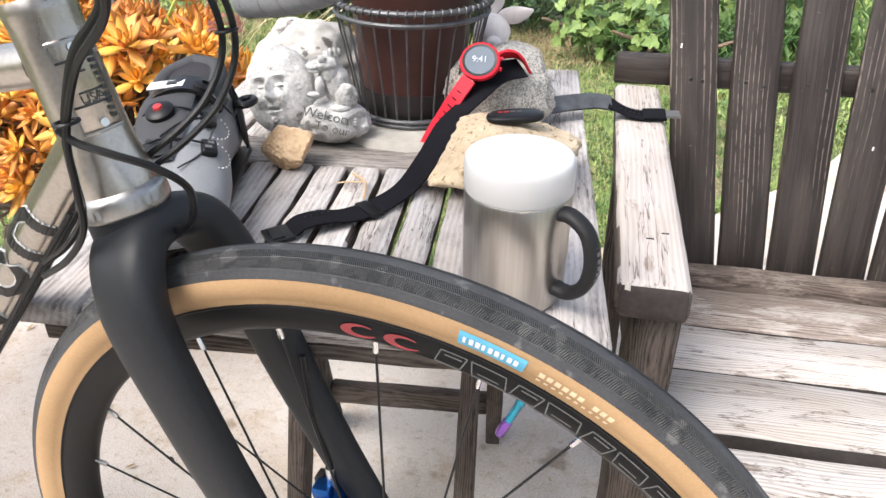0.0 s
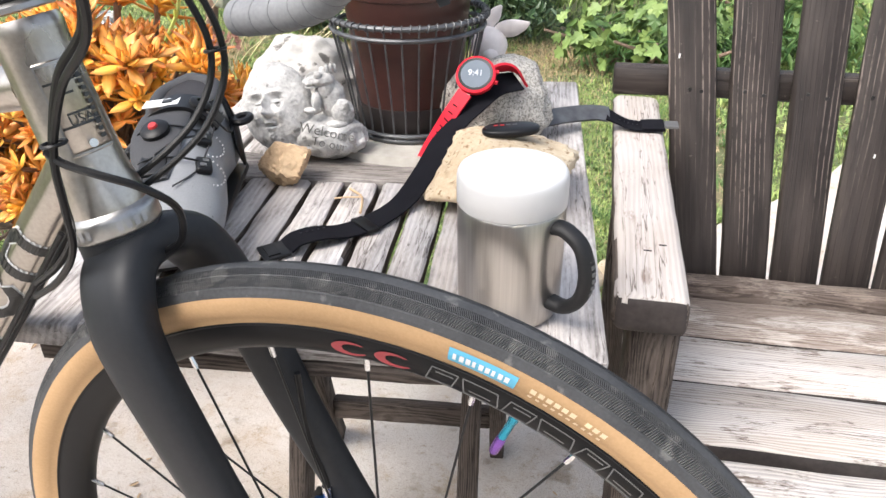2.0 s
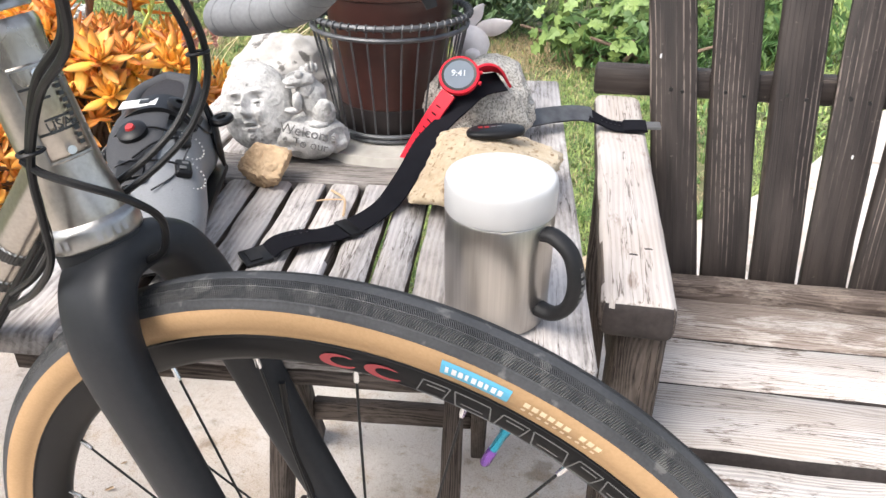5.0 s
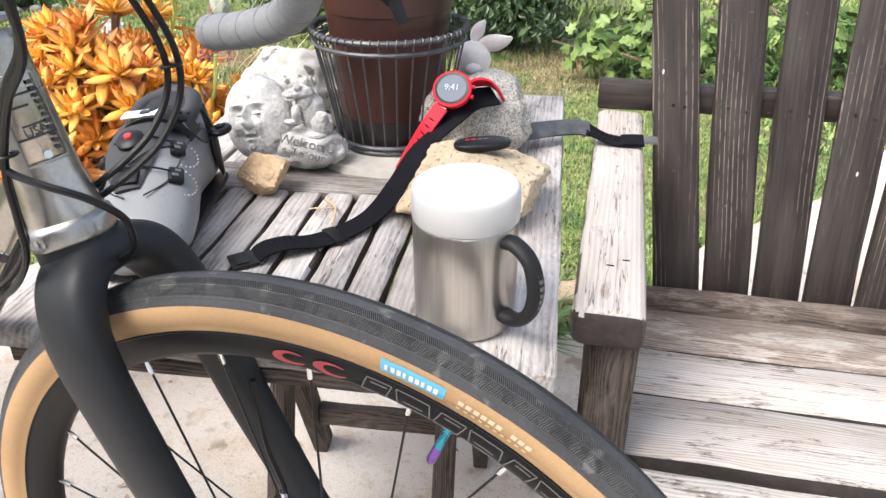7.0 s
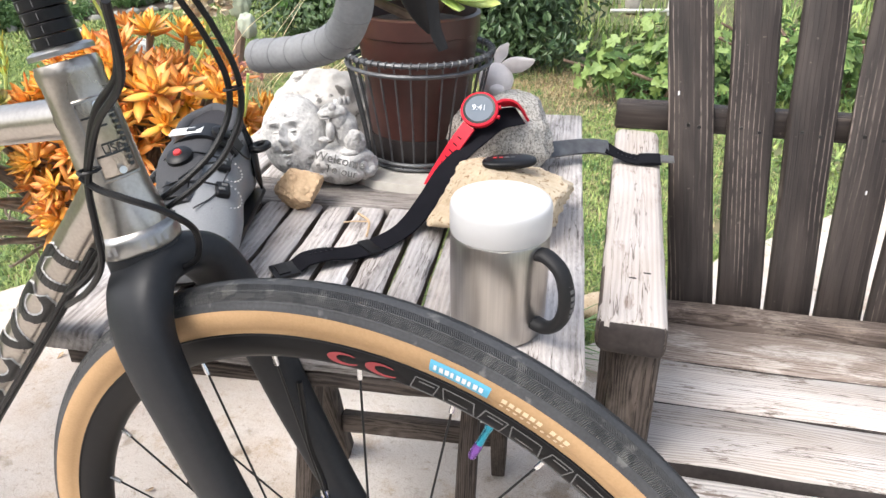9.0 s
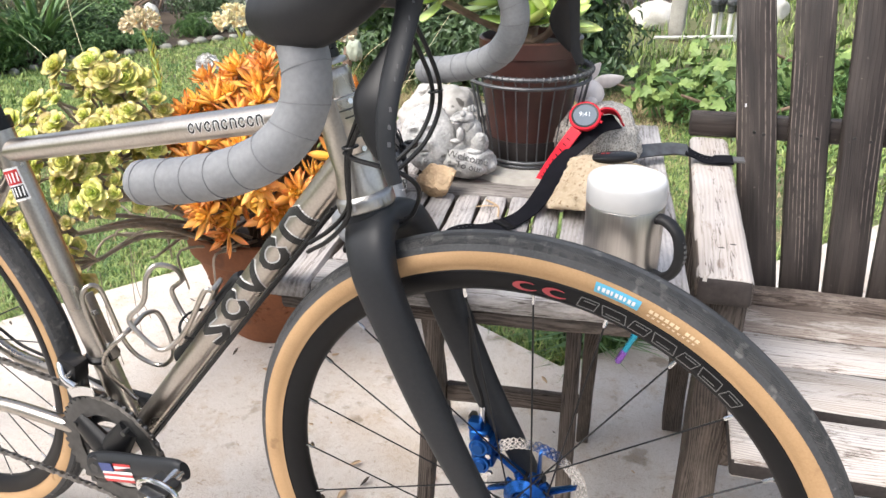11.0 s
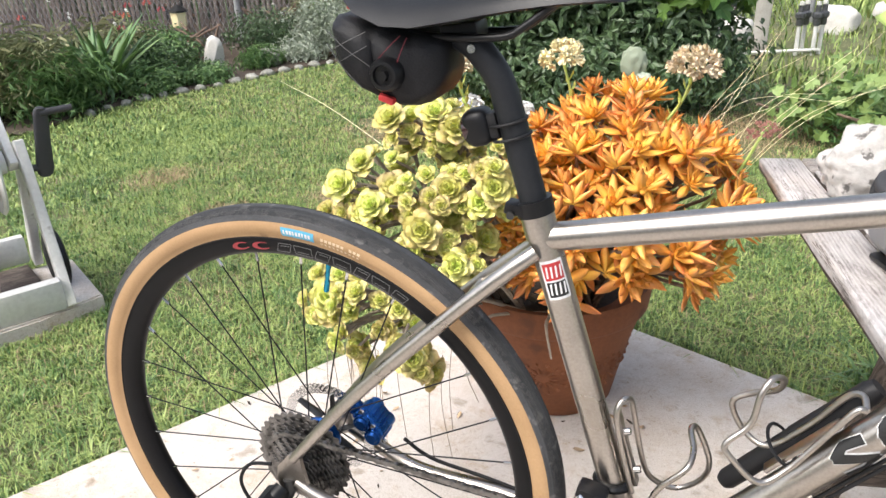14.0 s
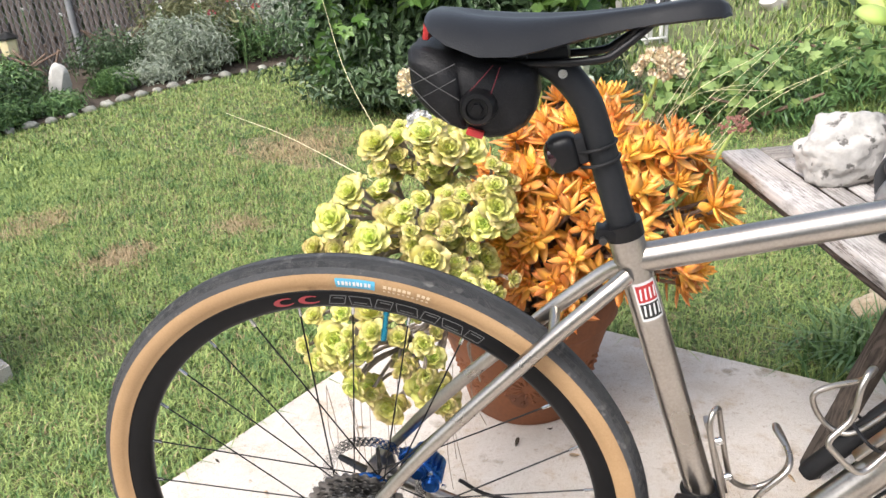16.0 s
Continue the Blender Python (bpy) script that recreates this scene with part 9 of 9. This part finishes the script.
def leaf_cloud(name, parts_, label, category, stems, material_stem="bark", seed=0):
    """A shrub: stems and a crown of many single leaves. parts_: (centre, size, count, leaf, width, material, shell)."""
    rs_ = np.random.RandomState(seed)
    t = thing(name, stems[0][0], label, category)
    for s in stems:
        part("stem", tube(s, [0.016, 0.011, 0.006][:len(s)] if len(s) == 3 else 0.01, 7, 5), M[material_stem], t)
    for c, size, n, leaf, width, material, shell in parts_:
        u = rs_.normal(0, 1, (n, 3))
        u /= np.linalg.norm(u, axis=1)[:, None]
        r = shell + (1 - shell) * rs_.uniform(0, 1, n)
        lump = 1 + 0.22 * np.sin(u[:, 0] * 5 + seed) * np.cos(u[:, 2] * 6 + u[:, 1] * 4)
        P_ = np.array(c) + u * np.array(size) * (r * lump)[:, None]
        ok = P_[:, 2] > 0.0
        P_, u = P_[ok], u[ok]
        n = len(P_)
        lobed = material in ("squash", "vine")
        V, F = np.zeros((n, 13 if lobed else 6, 3)), []
        nrm = u + rs_.normal(0, 0.55, (n, 3)) + np.array([0, -0.25, 0.45])
        nrm /= np.linalg.norm(nrm, axis=1)[:, None]
        a = np.cross(nrm, rs_.normal(0, 1, (n, 3)))
        a[:, 2] -= 0.5
        a -= (a * nrm).sum(1)[:, None] * nrm
        a /= np.linalg.norm(a, axis=1)[:, None]
        b = np.cross(nrm, a)
        L_ = leaf * rs_.uniform(0.55, 1.25, n)[:, None]
        W_ = width * rs_.uniform(0.7, 1.2, n)[:, None] / 2
        half = ((0.35, 0, -0.03), (0, 0, 0), (-0.06, -0.36, 0.02), (0.16, -0.98, 0.05), (0.36, -0.56, 0.04), (0.64, -0.84, 0.0), (0.68, -0.40, 0.0), (1.0, 0, -0.12))
        shape = half + tuple((x, -y, z) for x, y, z in half[6:1:-1]) if lobed else ((0, 0, 0), (0.35, -1, 0.10), (0.75, -0.62, 0.04), (1.0, 0, -0.10), (0.75, 0.62, 0.04), (0.35, 1, 0.10))
        for i, (x, y, z) in enumerate(shape):
            V[:, i] = P_ + a * L_ * x + b * W_ * y + nrm * L_ * z
        base = np.arange(n)[:, None] * len(shape)
        fans = [[0, i, i % 12 + 1] for i in range(1, 13)] if lobed else [[0, 1, 2, 3], [0, 3, 4, 5]]
        F = np.concatenate([base + np.array(f) for f in fans]).tolist()
        part("foliage", raw_mesh(V.reshape(-1, 3).tolist(), F, M[material], smooth=False), M[material], t)
    return t


def stems_for(x, y, top, n, spread, seed):
    r = random.Random(seed)
    out = []
    for k in range(n):
        a = Vector((x + r.uniform(-0.1, 0.1), y + r.uniform(-0.1, 0.1), -0.03))
        b = a + Vector((r.uniform(-spread, spread) * 0.5, r.uniform(-spread, spread) * 0.4, top * 0.5))
        out.append([a, b, b + Vector((r.uniform(-spread, spread) * 0.5, r.uniform(-spread, spread) * 0.4, top * 0.4))])
    return out


leaf_cloud("dark_shrub", [((-0.45, 3.55, 0.42), (0.78, 0.45, 0.42), 9000, 0.060, 0.026, "bush", 0.45), ((-0.15, 3.45, 0.30), (0.55, 0.35, 0.30), 3600, 0.050, 0.022, "bush", 0.5), ((-0.5, 3.75, 0.50), (0.7, 0.4, 0.55), 2600, 0.05, 0.04, "bush", 0.1), ((-0.50, 3.42, 0.20), (0.98, 0.44, 0.25), 7000, 0.050, 0.022, "bush", 0.45), ((-1.05, 3.45, 0.45), (0.40, 0.34, 0.40), 3000, 0.055, 0.024, "bush", 0.4)],
           "dense dark green shrub at the back of the lawn", "shrub", stems_for(-0.4, 3.6, 0.7, 9, 0.6, 3), seed=1)
leaf_cloud("climbing_vine", [((-0.60, 3.45, 0.88), (0.85, 0.42, 0.32), 1500, 0.125, 0.115, "vine", 0.6), ((0.10, 3.45, 0.80), (0.50, 0.35, 0.30), 650, 0.115, 0.105, "vine", 0.6), ((-1.05, 3.40, 0.45), (0.22, 0.25, 0.40), 240, 0.11, 0.10, "vine", 0.6)],
           "vine with broad lobed leaves growing over the shrub", "vine", stems_for(-0.5, 3.65, 1.0, 6, 0.8, 5), seed=2)
leaf_cloud("squash_plant", [((0.92, 3.10, 0.17), (0.38, 0.32, 0.17), 290, 0.060, 0.062, "squash", 0.3), ((0.62, 2.98, 0.13), (0.16, 0.16, 0.12), 46, 0.064, 0.064, "squash", 0.3), ((1.00, 3.15, 0.08), (0.44, 0.34, 0.14), 2600, 0.070, 0.009, "strap", 0.2), ((1.05, 3.25, 0.07), (0.4, 0.30, 0.10), 1100, 0.045, 0.02, "bush", 0.3)],
           "sprawling squash plant with bright lobed leaves", "vegetable plant", stems_for(0.9, 3.1, 0.2, 8, 0.4, 7), seed=3)
leaf_cloud("squash_plant", [((1.50, 3.45, 0.20), (0.36, 0.36, 0.20), 150, 0.064, 0.066, "squash", 0.3), ((1.45, 3.45, 0.12), (0.42, 0.4, 0.16), 1300, 0.08, 0.010, "strap", 0.2)],
           "sprawling squash plant with bright lobed leaves", "vegetable plant", stems_for(1.5, 3.5, 0.3, 8, 0.5, 8), seed=4)
leaf_cloud("grey_shrub", [((-2.72, 4.62, 0.18), (0.40, 0.30, 0.24), 5200, 0.050, 0.010, "grey_plant", 0.35), ((-2.25, 5.25, 0.24), (0.45, 0.3, 0.26), 3000, 0.05, 0.012, "grey_plant", 0.4)],
           "loose grey-green lavender shrub in the bed", "shrub", stems_for(-2.72, 4.66, 0.16, 8, 0.2, 9), seed=5)
leaf_cloud("bed_shrub", [((-3.36, 3.50, 0.12), (0.22, 0.24, 0.17), 2200, 0.040, 0.016, "strap", 0.4)], "low green bushy plant behind the edging stones", "plant", stems_for(-3.36, 3.50, 0.2, 6, 0.2, 10), seed=6)
leaf_cloud("bed_shrub", [((-3.75, 2.35, 0.20), (0.40, 0.38, 0.26), 3000, 0.07, 0.008, "strap", 0.3), ((-4.2, 3.0, 0.12), (0.5, 0.5, 0.20), 2600, 0.06, 0.010, "bush", 0.3)], "wispy green flowering plant in the bed", "plant", stems_for(-3.8, 2.5, 0.3, 8, 0.5, 11), seed=7)
leaf_cloud("bed_shrub", [((-3.2, 4.45, 0.16), (0.35, 0.25, 0.20), 2200, 0.04, 0.014, "bush", 0.3), ((-4.0, 4.1, 0.10), (0.45, 0.3, 0.16), 2200, 0.05, 0.012, "strap", 0.3)], "low green bushy plant behind the edging stones", "plant", stems_for(-3.6, 4.2, 0.3, 8, 0.4, 12), seed=8)
leaf_cloud("bed_shrub", [((-3.26, 3.12, 0.08), (0.16, 0.30, 0.13), 2400, 0.036, 0.014, "strap", 0.2), ((-3.35, 3.45, 0.12), (0.30, 0.30, 0.16), 2200, 0.05, 0.012, "bush", 0.3)], "low green ground cover in the bed", "plant", stems_for(-3.3, 3.2, 0.12, 5, 0.2, 15), seed=11)
leaf_cloud("bed_shrub", [((-2.82, 4.32, 0.06), (0.26, 0.16, 0.11), 2000, 0.036, 0.010, "grey_plant", 0.3), ((-2.5, 5.0, 0.16), (0.55, 0.20, 0.20), 2600, 0.04, 0.012, "strap", 0.3)], "low grey-green ground cover in the bed", "plant", stems_for(-2.75, 4.50, 0.10, 6, 0.15, 16), seed=12)
rng = random.Random(31)
RB = petal_cluster(10, 0.022, 0.016, M["red_bloom"], 1)
WB = petal_cluster(8, 0.014, 0.010, M["white_bloom"], 2)
for k in range(34):
    x, y = rng.uniform(-4.8, -1.6), rng.uniform(3.4, 5.0)
    if x > -3.0:
        y = rng.uniform(4.5, 5.0)
    z = rng.uniform(0.28, 0.5)
    red = k % 3 == 0
    t = thing("bed_flower", (x, y, -0.012), "thin-stalked red flower in the bed" if red else "thin-stalked white flower in the bed", "flower", group="flowers in the bed")
    part("stalk", tube([(x, y, -0.012), (x + 0.02, y, z * 0.5), (x + 0.01, y, z)], 0.003, 4, 3), M["strap"], t)
    part("flower_head", RB if red else WB, M["red_bloom"] if red else M["white_bloom"], t, m=Matrix.Translation((x + 0.01, y, z)))
settle_m = rock_mesh((0.075, 0.055, 0.135), 33, 0.3, 4, 0.1, cuts=7)
single("standing_stone", settle_m, M["field_stone"], "pale upright stone in the bed", "stone", m=pose(-3.19, 3.80, 0.100, 0, 8, 20))
single("standing_stone", rock_mesh((0.10, 0.09, 0.07), 35, 0.25, 4, 0.1), M["pebble"], "rounded grey stone in the bed", "stone", m=pose(-2.95, 4.12, 0.04))
single("white_ornament", rock_mesh((0.07, 0.05, 0.10), 37, 0.3, 4, 0.1), M["plaster"], "small white garden ornament among the shrubs", "ornament", m=pose(-1.75, 4.62, 0.16))

leaf_cloud("bed_shrub", [((-3.30, 2.55, 0.14), (0.22, 0.36, 0.20), 3400, 0.075, 0.006, "strap", 0.2), ((-3.55, 2.45, 0.22), (0.34, 0.40, 0.26), 3600, 0.085, 0.006, "wisp", 0.2)], "wispy grassy plant at the edge of the bed", "plant", stems_for(-3.4, 2.5, 0.3, 7, 0.3, 17), seed=13)
leaf_cloud("bed_shrub", [((-3.10, 3.18, 0.05), (0.10, 0.28, 0.10), 2000, 0.034, 0.012, "strap", 0.2), ((-3.02, 3.52, 0.04), (0.16, 0.20, 0.08), 1800, 0.034, 0.012, "strap", 0.2), ((-2.98, 4.05, 0.05), (0.16, 0.22, 0.09), 1600, 0.05, 0.007, "strap", 0.2)], "low leafy ground cover behind the edging stones", "plant", stems_for(-3.05, 3.5, 0.12, 5, 0.2, 18), seed=14)
leaf_cloud("bed_shrub", [((-2.8, 5.0, 0.28), (0.55, 0.25, 0.32), 3200, 0.080, 0.007, "wisp", 0.2), ((-4.1, 3.7, 0.14), (0.5, 0.4, 0.26), 1500, 0.085, 0.007, "wisp", 0.2)], "tall wispy flowering stems in front of the fence", "plant", stems_for(-3.2, 4.8, 0.4, 8, 0.5, 19), seed=15)

# ---- fence of slats in wire mesh ----
FA, FB = Vector((-7.6, 3.55, -0.02)), Vector((0.2, 6.40, -0.02))
fd_ = (FB - FA).normalized()
fence = thing("fence", (FA + FB) / 2, "chain-link fence filled with dark brown slats", "fence")
sl = plank_mesh(1.25, 0.034, 0.006, 0.001, 3, 0.0)
nsl = int((FB - FA).length / 0.046)
for k in range(nsl):
    p = FA + fd_ * (0.046 * k)
    part("slat", sl, M["fence"], fence, m=frame_m(p + Vector((0, 0, 0.655)), (0.01 * ((k * 7) % 5 - 2), 0, 1), ez=(fd_.y, -fd_.x, 0)))
wb = bmesh.new()
fn = Vector((fd_.y, -fd_.x, 0)) * 0.012
for k in range(-14, nsl):
    for s in (-1, 1):
        a = FA + fd_ * (0.046 * k + (0.64 if s < 0 else 0)) + fn
        b = a + fd_ * 0.64 * s + Vector((0, 0, 1.2))
        sweep([a, b], 0.0022, 3, bm=wb, cap=False)
tagged(part("wire_mesh", wb, M["galv"], fence), kind="stuff")
for k in range(-1, 4):
    p = Vector((-3.80, 4.955, 0)) + fd_ * (2.4 * k) + fn * 2.5
    part("fence_post", sweep([p, p + Vector((0, 0, 1.35))], 0.026, 12), M["galv"], fence, "galvanised post")
lan = thing("garden_lantern", (-4.15, 4.62, 0.0), "small brass-coloured lantern hanging by the fence", "lantern")
part("post", sweep([(-4.15, 4.66, -0.02), (-4.15, 4.66, 0.40)], 0.010, 8), M["dark_metal"], lan)
part("body", lathe([(0.0, 0.14), (0.055, 0.14), (0.062, 0.15), (0.070, 0.26), (0.0, 0.26)], 6, "z", (-4.15, 4.60, 0.03)), M["bloom"], lan)
part("roof", lathe([(0.085, 0.26), (0.085, 0.275), (0.03, 0.31), (0.0, 0.32)], 6, "z", (-4.15, 4.60, 0.03)), M["dark_metal"], lan)

# ---- far side: standpipes, stones, timber, hedge ----
pipes = thing("irrigation_pipes", (0.68, 5.2, -0.02), "white plastic irrigation standpipes with grey valves", "pipe")
part("cross_pipe", sweep([(0.26, 4.98, 0.012), (0.76, 5.20, 0.012)], 0.011, 10), M["pvc"], pipes)
for x, y in ((0.620, 5.18), (0.655, 5.25), (0.725, 5.20), (0.765, 5.26)):
    part("standpipe", sweep([(x, y, -0.05), (x, y, 0.17)], 0.014, 10), M["pvc"], pipes)
    valve = part("valve_body", lathe([(0.0, 0.17), (0.020, 0.17), (0.024, 0.18), (0.024, 0.215), (0.034, 0.225), (0.034, 0.250), (0.018, 0.262), (0.018, 0.30), (0.0, 0.305)], 12, "z", (x, y, 0)), M["wire"], pipes, "grey valve")
    part("valve_cap", lathe([(0.0, 0.305), (0.016, 0.305), (0.016, 0.325), (0.0, 0.330)], 10, "z", (x, y, 0)), M["pvc"], valve)
single("timber_post", plank_mesh(0.9, 0.10, 0.10, 0.006, 5), M["slate"], "weathered grey timber post", "post", m=frame_m((0.39, 5.14, 0.43), (0.02, 0, 1)))
for x, y, w, h, k in ((0.90, 6.25, 0.20, 0.15, 3), (0.14, 5.60, 0.20, 0.14, 5), (1.75, 6.6, 0.15, 0.10, 7), (1.30, 7.1, 0.12, 0.08, 8)):
    single("garden_rock", rock_mesh((w, 0.75 * w, h), 50 + k, 0.4, 4, 0.2, cuts=9), M["field_stone"], "pale angular rock lying on the bare soil", "rock", group="garden rocks", m=pose(x, y, 0.35 * h, 0, 0, 40 * k))
single("garden_rock", rock_mesh((0.05, 0.04, 0.035), 71, 0.3, 3, 0.2), M["sandstone"], "pale rock in the grass by the table", "rock", group="garden rocks", m=pose(0.98, 1.20, -0.005, 0, 0, 30))
single("garden_rock", rock_mesh((0.06, 0.045, 0.03), 72, 0.3, 3, 0.2), M["sandstone"], "pale rock in the grass by the table", "rock", group="garden rocks", m=pose(1.04, 1.26, -0.008, 0, 0, 80))
leaf_cloud("hedge", [((0.5, 9.0, 0.9), (5.5, 0.7, 1.1), 9000, 0.16, 0.10, "bush", 0.5), ((3.2, 6.0, 0.5), (1.2, 1.0, 0.6), 2200, 0.12, 0.08, "bush", 0.4)], "dark hedge along the far boundary", "hedge", stems_for(0.5, 9.0, 1.0, 5, 2.0, 13), seed=9)
leaf_cloud("hedge", [((-5.5, 6.2, 1.0), (3.6, 0.5, 1.2), 6000, 0.14, 0.09, "bush", 0.5)], "dark hedge behind the fence", "hedge", stems_for(-5, 6.2, 1.0, 5, 2.0, 14), seed=10)

# ---- fallen leaves on the patio ----
rng = random.Random(51)
lv, lf = leaf_geo(0.026, 0.012, 0.001, 4, 0.35, cup=0.5)
LF = raw_mesh(lv, lf, M["tan_rock"])
lv, lf = leaf_geo(0.020, 0.010, 0.0008, 4, 0.6, cup=0.7)
LF2 = raw_mesh(lv, lf, M["bed_soil"])
spots = [(0.335, 0.66), (0.350, 0.665), (0.255, 0.545), (0.62, 0.30), (0.60, 0.25), (0.57, 0.34)] + [(rng.uniform(-0.5, 1.2), rng.uniform(-0.15, 0.75)) for _ in range(60)]
for k, (x, y) in enumerate(spots):
    single("fallen_leaf", LF if k % 3 else LF2, M["tan_rock"] if k % 3 else M["bed_soil"], "dry fallen leaf on the concrete", "leaf", group="fallen leaves", m=pose(x, y, 0.001, rng.uniform(-8, 8), 0, rng.uniform(0, 360)) @ Matrix.Scale(rng.uniform(0.35, 1.0) if k > 5 else 1.1, 4))
